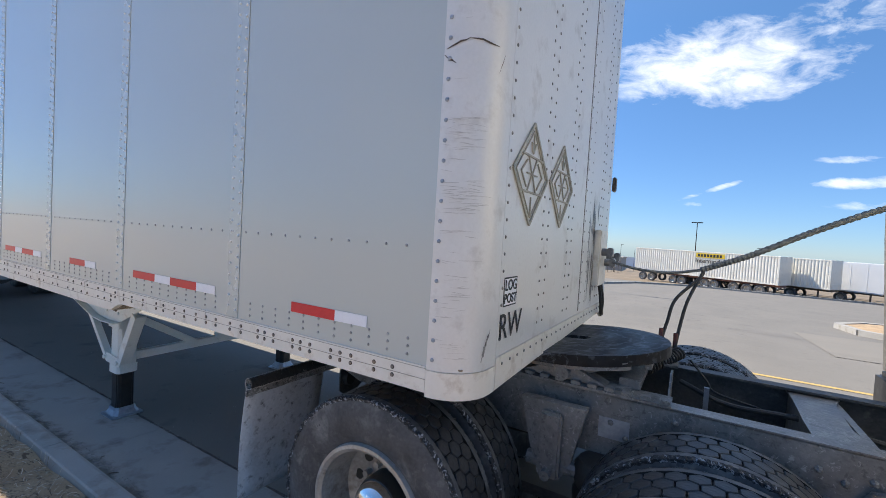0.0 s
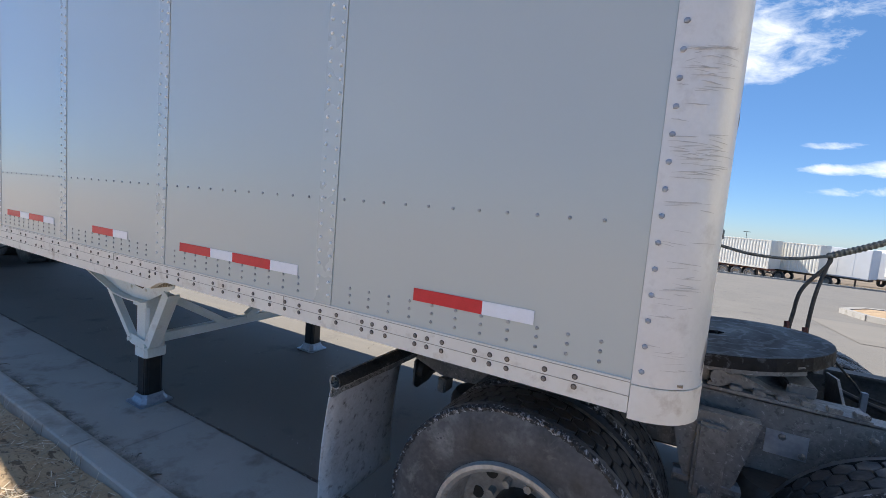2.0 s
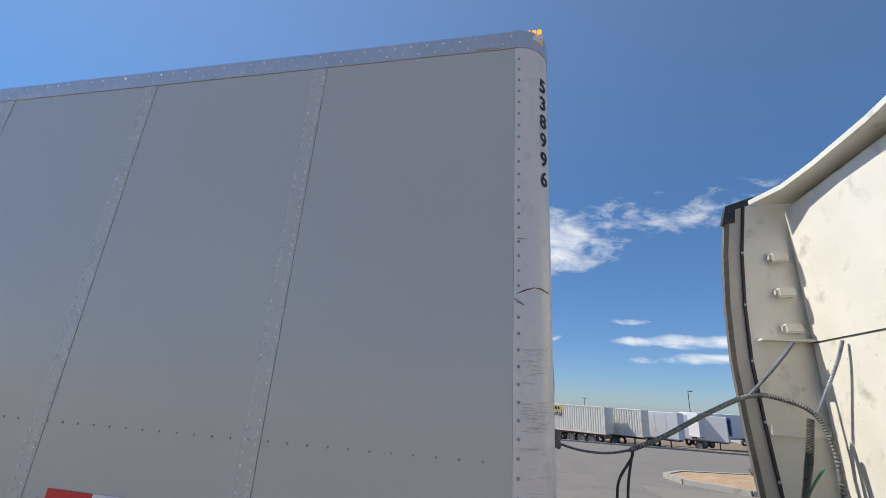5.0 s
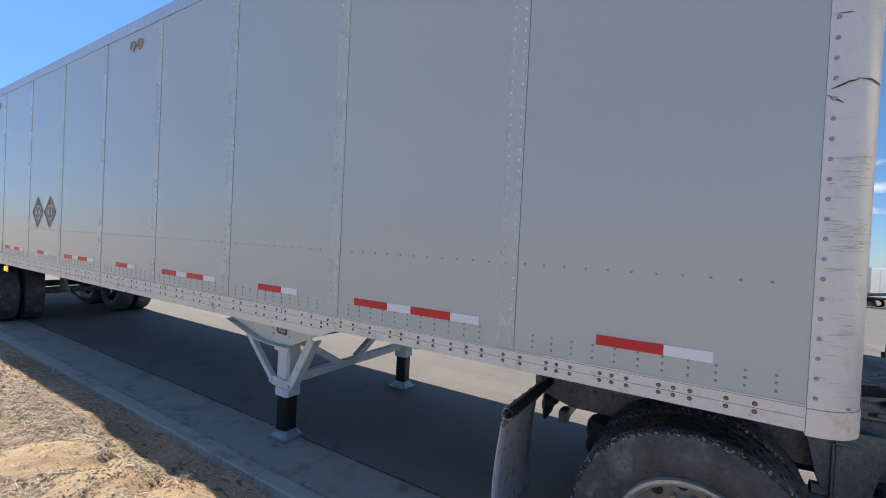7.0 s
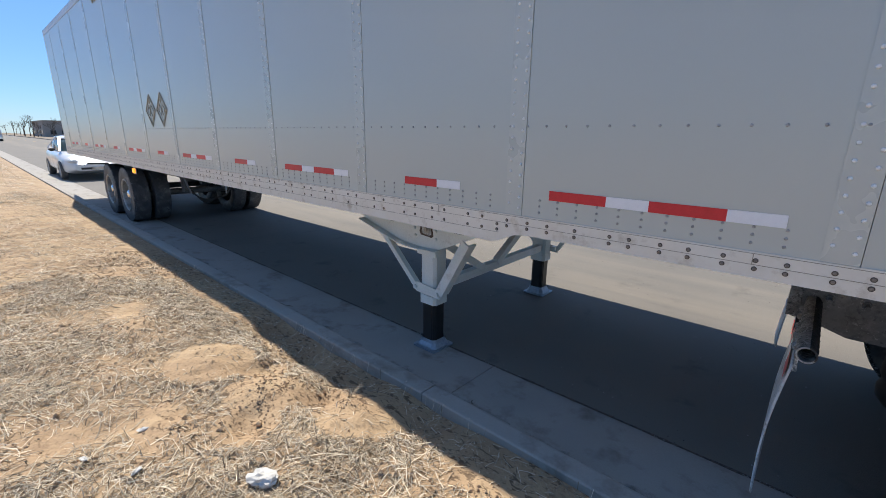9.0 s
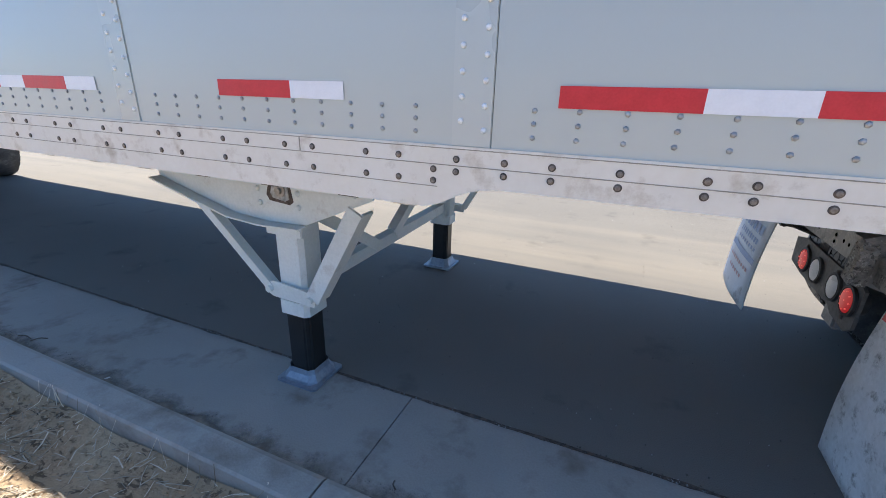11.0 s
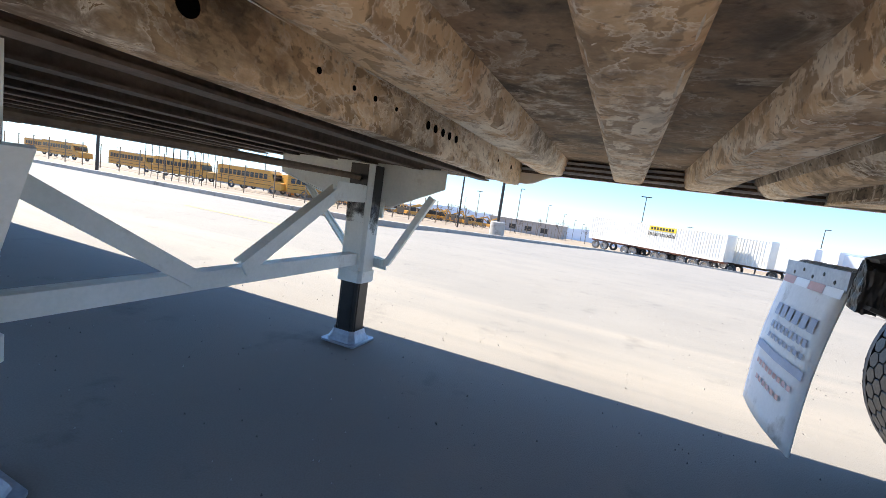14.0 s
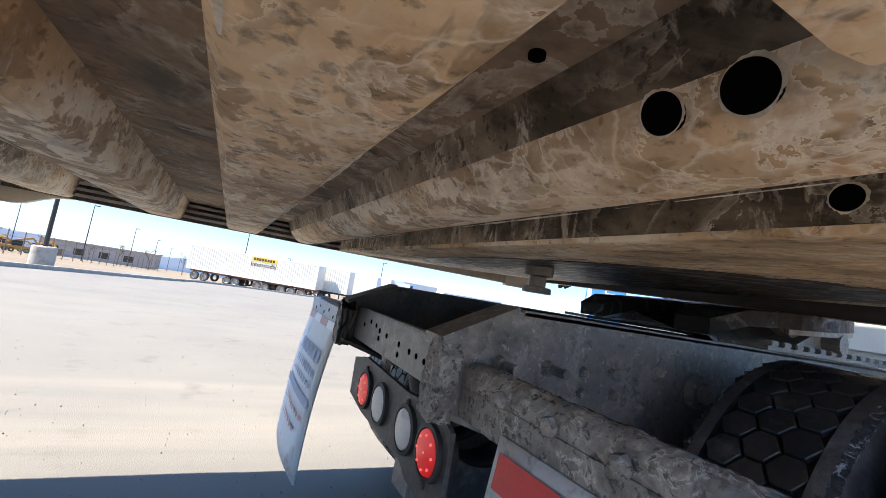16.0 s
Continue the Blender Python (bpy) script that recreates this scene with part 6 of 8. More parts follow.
# cross members between the rails
b = bmesh.new()
prism(b, [(1.10, 0.885), (1.42, 0.885), (1.32, 1.0), (1.29, 1.2), (1.31, 1.55), (1.36, 1.715), (1.13, 1.715), (1.13, 1.5), (1.12, 1.2), (1.12, 1.0)], "z", 1.0, 1.012)
prism(b, [(1.14, 1.0), (1.17, 1.0), (1.17, 0.80), (1.14, 0.80)], "y", 0.90, 1.70)
prism(b, [(1.31, 1.0), (1.34, 1.0), (1.34, 0.80), (1.31, 0.80)], "y", 0.90, 1.70)
part("cross_member", b, M_FRAME, tractor, "grey pressed cross member between the rails")
# inner members take the dark beam colour for the shade between the rails
for x in (-0.95, 0.12, 1.95):
    part("cross_member", boxed(x - 0.04, x + 0.04, 0.885, 1.715, 0.78, 0.98), M_BEAM, tractor)
b = bmesh.new()
hose(b, [(0.62, 1.55, 0.98), (0.85, 1.45, 0.93), (1.15, 1.40, 0.95), (1.6, 1.42, 0.9), (2.3, 1.4, 0.9)], 0.014)
hose(b, [(0.70, 1.05, 0.92), (1.0, 1.12, 0.9), (1.5, 1.15, 0.88), (2.3, 1.1, 0.9)], 0.016)
hose(b, [(0.66, 1.62, 1.10), (0.75, 1.6, 1.0), (0.80, 1.56, 0.95), (1.0, 1.5, 0.93)], 0.006)
part("frame_hose", b, M_RUBBER, tractor)
part("drive_shaft", rod(bmesh.new(), (-0.4, 1.295, 0.56), (2.4, 1.295, 0.75), 0.05, 12), M_BEAM, tractor, "", True)
for x, y in ((0.75, 1.45), (1.0, 1.0)):
    part("hose_clamp", boxed(x - 0.012, x + 0.012, y - 0.012, y + 0.012, 0.78, 1.0), M_GALV, tractor)
# fifth wheel
arc = [(0.47 * math.cos(radians(a)), 0.47 * math.sin(radians(a))) for a in range(-125, 126, 10)]
outline = arc + [(-0.38, 0.35), (-0.52, 0.30), (-0.52, 0.17), (-0.38, 0.124), (-0.14, 0.045), (0.02, 0.045), (0.05, 0.0), (0.02, -0.045), (-0.14, -0.045), (-0.38, -0.124), (-0.52, -0.17), (-0.52, -0.30), (-0.38, -0.35)]
b = bmesh.new()
prism(b, outline, "z", -0.042, 0.014)
bmesh.ops.triangulate(b, faces=[f for f in b.faces if len(f.verts) > 4])
for v in b.verts:
    v.co.z += 0.28 * min(0.0, v.co.x + 0.38)
fw = part("fifth_wheel_plate", b, M_FIFTH, tractor, "greasy black fifth wheel plate")
fw.matrix_basis = pose(0.10, 1.295, 1.181, 0, -5.3, 0)
rim_line = [(0.465 * math.cos(radians(a)), 0.465 * math.sin(radians(a))) for a in range(-120, -47, 6)]
b = bmesh.new()
prism(b, rim_line + [(x * 0.95, y * 0.95) for x, y in rim_line[::-1]], "z", -0.06, -0.0425)
part("plate_skirt", b, M_OILY, fw, "grey cast skirt under the plate")
b = bmesh.new()
for s in (-1, 1):
    prism(b, [(-0.30, -0.022), (0.30, -0.022), (0.12, -0.09), (0.06, -0.14), (-0.06, -0.14), (-0.12, -0.09)], "y", 0.36 * s - 0.02, 0.36 * s + 0.02)
    rod(b, (0, 0.34 * s, -0.085), (0, 0.47 * s, -0.085), 0.035, 12)
box(b, 0.10, 0.14, -0.30, 0.30, -0.10, -0.022)
box(b, 0.36, 0.39, -0.22, 0.22, -0.08, -0.022)
part("plate_web", b, M_OILY, fw)
b = boxed(-0.36, 0.60, 0.84, 0.99, 1.036, 1.05)
box(b, -0.36, 0.60, 1.60, 1.75, 1.036, 1.05)
box(b, -0.22, 0.42, 0.90, 1.69, 1.05, 1.062)
for s in (0.93, 1.66):
    prism(b, [(-0.12, 1.06), (0.32, 1.06), (0.17, 1.12), (0.14, 1.15), (0.06, 1.15), (0.03, 1.12)], "y", s - 0.05, s + 0.05)
base = part("fifth_wheel_base", b, M_OILY, tractor, "bolted slider base with toothed edge")
for k in range(12):
    x = -0.33 + 0.08 * k
    box(b := bmesh.new(), x, x + 0.045, 0.845, 0.885, 1.05, 1.068, bevel=0.003)
    part("tooth", b, M_FRAME, base)
part("rail_tag", boxed(0.295, 0.435, 0.862, 0.8665, 0.82, 0.92), M_GALV, base, "dull grey tag plate")
part("slide_bar", boxed(0.36, 0.46, 0.96, 1.62, 1.05, 1.10, bevel=0.006), M_FRAME, base)
part("end_stop", prism(bmesh.new(), [(1.05, 0.93), (1.32, 0.93), (1.36, 1.085), (1.20, 1.10), (1.05, 1.0)], "x", 0.575, 0.585), M_FRAME, base)
ca, cb = Vector((0.606, 1.75, 1.106)), Vector((0.367, 1.45, 0.985))
cu = (cb - ca).normalized()
cs = cu.orthogonal().normalized()
cw = cu.cross(cs)
coil = [ca + (cb - ca) * (k / 216) + 0.034 * (math.cos(k * math.tau / 12) * cs + math.sin(k * math.tau / 12) * cw) for k in range(217)]
b = bmesh.new()
hose(b, [coil[k] for k in range(0, 217, 2)], 0.0075, 6)
part("release_spring", b, M_RUBBER, base)
# rear end: cross member, lamp plate, flaps
rc = part("rear_crossmember", boxed(-1.432, -1.40, 0.884, 1.716, 0.815, 0.935, bevel=0.004), M_FRAME, tractor, "grimy rear cross member with bolt holes")
heads = [(-1.432, y, z) for y, z in ((1.60, 0.88), (1.53, 0.90), (1.47, 0.895), (1.43, 0.885), (1.43, 0.86), (1.36, 0.88), (1.25, 0.875), (1.25, 0.845), (1.17, 0.87), (1.12, 0.868), (1.07, 0.865), (1.03, 0.862))]
raw("bolt_hole", *studs(heads, (-1, 0, 0), 0.009, 0.002, 8), M_VOID, rc)["kind"] = "stuff"
for y0, y1 in ((0.852, 0.925), (1.675, 1.748)):
    b = bmesh.new()
    prism(b, [(y0 + 0.012, 0.785), (y1, 0.795), (y1, 0.87), (y1 - 0.02, 0.945), (y0 + 0.03, 0.955), (y0, 0.92)], "x", -1.503, -1.452)
    bmesh.ops.triangulate(b, faces=[f for f in b.faces if len(f.verts) > 4])
    # far casting in plain black, near one in crust
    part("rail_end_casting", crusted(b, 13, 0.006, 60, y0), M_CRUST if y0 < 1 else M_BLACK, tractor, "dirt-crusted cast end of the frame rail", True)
b = bmesh.new()
prism(b, [(0.865, 0.615), (0.905, 0.585), (1.045, 0.595), (1.085, 0.617), (1.43, 0.624), (1.585, 0.644), (1.595, 0.765), (1.475, 0.79), (1.095, 0.78), (0.93, 0.795), (0.865, 0.765)], "x", -1.445, -1.433)
plate = part("lamp_plate", b, M_PLATE, tractor, "dark steel plate carrying four round lamps")
for y, mat, text in ((1.42, M_REDLENS, "glowing red tail lamp"), (1.272, M_CLEARLENS, "milky reversing lamp"), (1.075, M_CLEARLENS, "milky reversing lamp"), (0.938, M_REDLENS, "glowing red tail lamp")):
    b = bmesh.new()
    ring(b, [(0.060, -0.001), (0.060, -0.012), (0.051, -0.014), (0.049, -0.008)], (-1.444, y, 0.699), "x", 28)
    part("lamp_bezel", b, M_RUBBER, plate, "", True)
    part("lamp_housing", rod(bmesh.new(), (-1.4445, y, 0.699), (-1.40, y, 0.699), 0.058, 24, 0.045), M_RUBBER, plate, "", True)
    b = bmesh.new()
    ring(b, [(0.0495, -0.004), (0.047, -0.013), (0.03, -0.017), (0.001, -0.018)], (-1.444, y, 0.699), "x", 28)
    part("tail_lamp", b, mat, plate, text, True)
    if mat is M_REDLENS:
        for k in range(9):
            a, rr = (k - 1) * math.tau / 8, 0.036 if k else 0.0
            part("diode", rod(bmesh.new(), (-1.458, y + rr * math.cos(a), 0.699 + rr * math.sin(a)), (-1.463, y + rr * math.cos(a), 0.699 + rr * math.sin(a)), 0.003, 8), M_DIODE, plate)
raw("plate_bolt", *studs([(-1.445, y, z) for y, z in ((1.435, 0.76), (1.26, 0.74), (1.26, 0.715), (1.085, 0.76), (0.95, 0.745), (0.95, 0.625))], (-1, 0, 0), 0.011, 0.008, 6), M_BOLT, plate)["kind"] = "stuff"
part("plate_hanger", boxed(-1.42, -1.40, 1.02, 1.06, 0.74, 0.84), M_FRAME, tractor)
part("plate_hanger", boxed(-1.42, -1.40, 1.36, 1.40, 0.74, 0.84), M_FRAME, tractor)
part("tow_block", boxed(-1.40, -1.34, 1.10, 1.22, 0.50, 0.60, bevel=0.01), M_FRAME, tractor)
for y0, y1, s in ((0.125, 0.87, 1), (1.73, 2.465, -1)):
    b = bmesh.new()
    skin = [(0.033 + 0.0006 * math.sin(70 * q), q) for q in np.linspace(y0, y1, 170)]
    ring(b, [(0.027, y0)] + skin + [(0.027, y1)], (-1.405, 0, 0.878), "y", 44)
    for v in b.verts:
        if y0 + 0.02 < v.co.y < y1 - 0.005:
            k = 0.4 * noise.noise(v.co * 30) + 0.8 * noise.noise(v.co * 85) + 0.8 * noise.noise(v.co * 170)
            out = Vector((v.co.x + 1.405, 0, v.co.z - 0.878)).normalized()
            v.co += out * 0.0042 * max(k, -0.3)
    fb = part("flap_bar", b, M_CRUST, tractor, "dirt-crusted tube holding the mud flap", True)
    fb.data.materials.append(M_BARSHADE)
    # forward upper faces take the crust with shade painted in
    for p in fb.data.polygons:
        if p.center.x > -1.400 and p.center.z > 0.86:
            p.material_index = 1
    heads = [(-1.442, y, 0.875) for y in np.arange(min(y0, y1) + 0.08, max(y0, y1) - 0.05, 0.13)]
    raw("bar_bolt", *studs(heads, (-1, 0, 0), 0.017, 0.014, 6), M_CRUST, fb)["kind"] = "stuff"
    b = boxed(-1.436, -1.424, y0 + 0.004, y1 - 0.004, 0.80, 0.862)
    part("bar_plate", crusted(b, 17, 0.0035, 60, y0), M_CRUST, fb, "", True)
    ya, yb = (0.135, 0.708) if s > 0 else (1.885, 2.495)
    sweep, z_top, z_drop = (0.05, 0.822, 0.63) if s > 0 else (0.085, 0.895, 0.675)
    rows = []
    n = 14
    for j in range(n + 1):
        t = j / n
        skew = -0.07 * t if s < 0 else 0.0
        for k in range(7):
            u = k / 6
            bow = 0.02 * math.sin(3 * t) + (-0.02 * t if s > 0 else 0.02 * math.sin(math.pi * u) * t)
            rows.append((-1.442 - sweep * t - bow, ya + (yb - ya) * u + skew, z_top - z_drop * t))
    f = [(7 * j + k, 7 * j + k + 1, 7 * j + k + 8, 7 * j + k + 7) for j in range(n) for k in range(6)]
    o = raw("mud_flap", rows, f, M_FLAP if s > 0 else M_FLAPCLEAN, tractor, "dirty white rubber mud flap" if s > 0 else "white rubber mud flap with faded print", True)
    o.modifiers.new("thick", "SOLIDIFY").thickness = 0.008
    if s < 0:
        part("flap_bracket", boxed(-1.458, -1.4475, ya, yb, 0.825, 0.90), M_GALV, o)
        raw("bracket_bolt", *studs([(-1.458, ya + 0.1 * k, 0.872 - 0.02 * (k % 2)) for k in range(1, 6)], (-1, 0, 0), 0.009, 0.003, 8), M_INK, o)["kind"] = "stuff"

    def print_bar(mat, u0, u1, t0, t1):
        """A printed bar that follows the flap."""
        v = []
        for t in (t0, (t0 + t1) / 2, t1):
            for u in (u0, (u0 + u1) / 2, u1):
                skew = -0.07 * t if s < 0 else 0.0
                bow = 0.02 * math.sin(3 * t) + (-0.02 * t if s > 0 else 0.02 * math.sin(math.pi * u) * t)
                v.append((-1.442 - sweep * t - bow - 0.0065, ya + (yb - ya) * u + skew, z_top - z_drop * t))
        raw("flap_print", v, [(0, 1, 4, 3), (1, 2, 5, 4), (3, 4, 7, 6), (4, 5, 8, 7)], mat, o)

    if s < 0:
        for k in range(4):
            print_bar(M_PINK if k % 2 else M_WHITE, 0.02 + 0.24 * k, 0.25 + 0.24 * k, 0.09, 0.14)
        for k in range(6):
            print_bar(M_BARS, 0.14 + 0.12 * k, 0.23 + 0.12 * k, 0.28, 0.36)
        for k in range(9):
            print_bar(M_BARS, 0.16 + 0.075 * k, 0.205 + 0.075 * k, 0.40, 0.445)
        for k in range(8):
            print_bar(M_BARS, 0.14 + 0.085 * k, 0.19 + 0.085 * k, 0.48, 0.51)
        print_bar(M_BARS, 0.06, 0.94, 0.56, 0.61)
        for k in range(9):
            print_bar(M_PINK, 0.14 + 0.078 * k, 0.19 + 0.078 * k, 0.67, 0.70)
        for k in range(6):
            print_bar(M_PINK, 0.25 + 0.085 * k, 0.30 + 0.085 * k, 0.76, 0.79)
    else:
        for k in range(3):
            print_bar(M_RED if k % 2 == 0 else M_WHITE, 0.02 + 0.33 * k, 0.35 + 0.31 * k, 0.035, 0.125)

# cab: back wall, side extenders with rubber edges, roof lip, brackets
XW = 2.27
part("sleeper", boxed(XW, 4.7, 0.22, 2.37, 1.08, 3.86, bevel=0.05), M_CAB, tractor, "cream sleeper back wall")
part("wall_seam", boxed(XW - 0.006, XW, 0.25, 2.34, 2.565, 2.573), M_RUBBER, tractor)
raw("wall_rivets", *studs([(XW, y, z) for y in (0.6, 1.1, 1.65, 1.95, 2.15) for z in np.arange(1.2, 2.5, 0.11)], (-1, 0, 0), 0.007, 0.003), M_CAB, tractor)["kind"] = "stuff"
EDGE = [(1.71, 1.07), (1.69, 1.45), (1.66, 1.9), (1.64, 2.4), (1.66, 2.9), (1.71, 3.4), (1.79, 3.88)]
for y0, s in ((2.36, 1), (0.23, -1)):
    lo, hi = sorted((y0, y0 + 0.03 * s))
    b = bmesh.new()
    prism(b, [(x + 0.16, z) for x, z in EDGE] + [(XW + 0.1, 3.93), (XW + 0.1, 1.07)], "y", lo, hi)
    ext = part("side_extender", b, M_CAB, tractor, "cream side extender of the cab")
    b = bmesh.new()
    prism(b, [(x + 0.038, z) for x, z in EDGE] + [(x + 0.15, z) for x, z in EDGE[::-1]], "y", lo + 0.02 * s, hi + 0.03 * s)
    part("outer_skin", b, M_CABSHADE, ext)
    b = bmesh.new()
    prism(b, [(x, z) for x, z in EDGE] + [(x + 0.042, z) for x, z in EDGE[::-1]], "y", lo + 0.015 * s, hi + 0.035 * s)
    part("rubber_edge", b, M_EDGE, ext)
    b = bmesh.new()
    prism(b, [(x + 0.146, z) for x, z in EDGE] + [(x + 0.166, z) for x, z in EDGE[::-1]], "y", lo - 0.004, hi + 0.004)
    part("seal_strip", b, M_RUBBER, ext)
    heads = [(x + 0.155, y0 - 0.004 * s, z) for x, z in EDGE[1:-1]]
    raw("seal_clip", *studs(heads, (0, -s, 0), 0.014, 0.012, 8), M_GALV, ext)["kind"] = "stuff"
    for z in (3.33, 3.0, 2.68):
        b = boxed(2.06, 2.20, min(y0 - 0.09 * s, y0 - 0.001 * s), max(y0 - 0.09 * s, y0 - 0.001 * s), z - 0.035, z + 0.045, bevel=0.012)
        br = part("bracket", b, M_CAB, ext)
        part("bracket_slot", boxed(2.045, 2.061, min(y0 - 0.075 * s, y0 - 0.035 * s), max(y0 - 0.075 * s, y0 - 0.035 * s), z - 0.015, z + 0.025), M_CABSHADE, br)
    part("ledge", boxed(1.86, 2.27, min(y0, y0 - 0.10 * s), max(y0, y0 - 0.10 * s), 2.572, 2.59), M_CAB, ext)
    part("lower_bracket", boxed(1.84, 2.26, min(y0 - 0.03 * s, y0 - 0.001 * s), max(y0 - 0.03 * s, y0 - 0.001 * s), 1.80, 1.88, bevel=0.006), M_CAB, ext)
    b = bmesh.new()
    prism(b, [(1.735, 3.70), (1.79, 3.89), (2.04, 3.985), (2.07, 3.94), (1.87, 3.86), (1.85, 3.72)], "y", min(y0, y0 + 0.06 * s), max(y0, y0 + 0.06 * s))
    part("top_cap", b, M_RUBBER, ext)
b = bmesh.new()
prism(b, [(1.98, 0.26), (2.10, 0.6), (2.13, 1.0), (2.13, 1.6), (2.10, 2.0), (1.98, 2.33), (4.4, 2.33), (4.4, 0.26)], "z", 3.885, 3.93)
part("roof_fairing", b, M_CAB, tractor, "cream roof fairing lip")
b = bmesh.new()
prism(b, [(2.3, 3.93), (2.9, 4.02), (4.2, 3.8), (4.7, 3.3), (4.7, 3.93)], "y", 0.3, 2.29)
part("roof_cap", b, M_CAB, tractor)
part("cab_front", boxed(4.72, 6.6, 0.25, 2.34, 1.0, 2.8, bevel=0.2), M_CAB, tractor)
for y0, y1 in ((2.02, 2.46), (0.13, 0.57)):
    part("tank_step", boxed(1.68, 3.4, y0, y1, 0.55, 1.062, bevel=0.03), M_BLACK, tractor)
for y in (0.25, 2.34):
    hung("front_wheel", PLAIN_TYRE, pose(5.6, y, 0.507), tractor)

# hoses between cab and trailer, hung on springs
hoses = thing("air_hose_bundle", 0.68, 2.1, 1.62, "dark wrapped air hoses hung from springs behind the cab", "hose")
inv = Matrix.Translation((-0.68, -2.1, -1.62))


def hose_part(name, points, r, mat, label="", twist=0.0, fine=1):
    b = bmesh.new()
    if fine > 1:
        points = smooth_line(points, fine)
    hose(b, points, r, 10, twist)
    b.transform(inv)
    return part(name, b, mat, hoses, label, True)


hose_part("wrapped_hose", [(0.68, 2.1, 1.62), (0.95, 2.13, 1.74), (1.3, 2.19, 1.93), (1.68, 2.26, 2.10), (1.9, 2.22, 2.09), (2.08, 2.15, 1.99), (2.15, 2.12, 1.75), (2.15, 2.12, 1.4), (2.2, 2.1, 1.12)], 0.0195, M_ROPE, "spiral-wrapped hose bundle", 0.13, 3)
hose_part("electric_line", [(0.68, 2.1, 1.62), (0.5, 2.09, 1.585), (0.3, 2.07, 1.59), (0.11, 2.05, 1.63)], 0.010, M_ROPE)
for a, c in (((0.485, 1.78, 1.14), (0.55, 1.92, 1.42)), ((0.57, 1.78, 1.12), (0.62, 1.93, 1.42))):
    hose_part("air_line", [(0.70, 2.1, 1.625), (0.68, 2.06, 1.57), c, ((a[0] + c[0]) / 2 - 0.005, (a[1] + c[1]) / 2, 1.27), a], 0.0105, M_RUBBER)
    hose_part("red_boot", [(a[0], a[1], a[2] - 0.02), (a[0], a[1] + 0.02, a[2] + 0.04), (a[0], a[1] + 0.035, a[2] + 0.09)], 0.014, M_DULLRED, "grimy dark red hose boot")
hose_part("hanger_spring", [(1.69, 2.26, 2.11), (1.82, 2.25, 2.25), (1.97, 2.24, 2.42), (2.08, 2.24, 2.56)], 0.013, M_GALV, "coil spring hanger", 0.2, 6)
hose_part("hanger_spring", [(2.10, 2.13, 2.0), (2.14, 2.06, 2.15), (2.2, 1.95, 2.38), (2.24, 1.9, 2.54)], 0.013, M_GALV, "coil spring hanger", 0.2, 6)

hose_part("ribbed_hose", [(2.02, 2.1, 1.95), (1.96, 2.08, 1.72), (1.90, 2.05, 1.55), (1.85, 2.05, 1.36), (1.83, 2.05, 1.22), (1.87, 2.03, 1.09), (1.98, 2.0, 0.95), (2.2, 1.95, 0.90)], 0.024, M_ROPE, "thick ribbed black hose", 0.25, 5)
hose_part("green_line", [(2.05, 2.12, 1.6), (1.90, 2.08, 1.42), (1.82, 2.08, 1.22), (1.84, 2.07, 1.08), (1.95, 2.04, 0.96), (2.2, 1.98, 0.92)], 0.009, M_GREEN, "thin green air line", 0.0, 5)
# ---- the yard across the street ----
def ribbed(length, height, z0, depth=0.035, pitch=0.28):
    """Outline in plan of a corrugated side, from x = 0 to length, at y about 0."""
    pts, x = [], 0.0
    while x < length - 0.01:
        for dx, dy in ((0.0, 0.0), (0.07, 0.0), (0.11, depth), (0.20, depth), (0.24, 0.0)):
            if x + dx < length:
                pts.append((x + dx, dy))
        x += pitch
    pts.append((length, 0.0))
    return pts


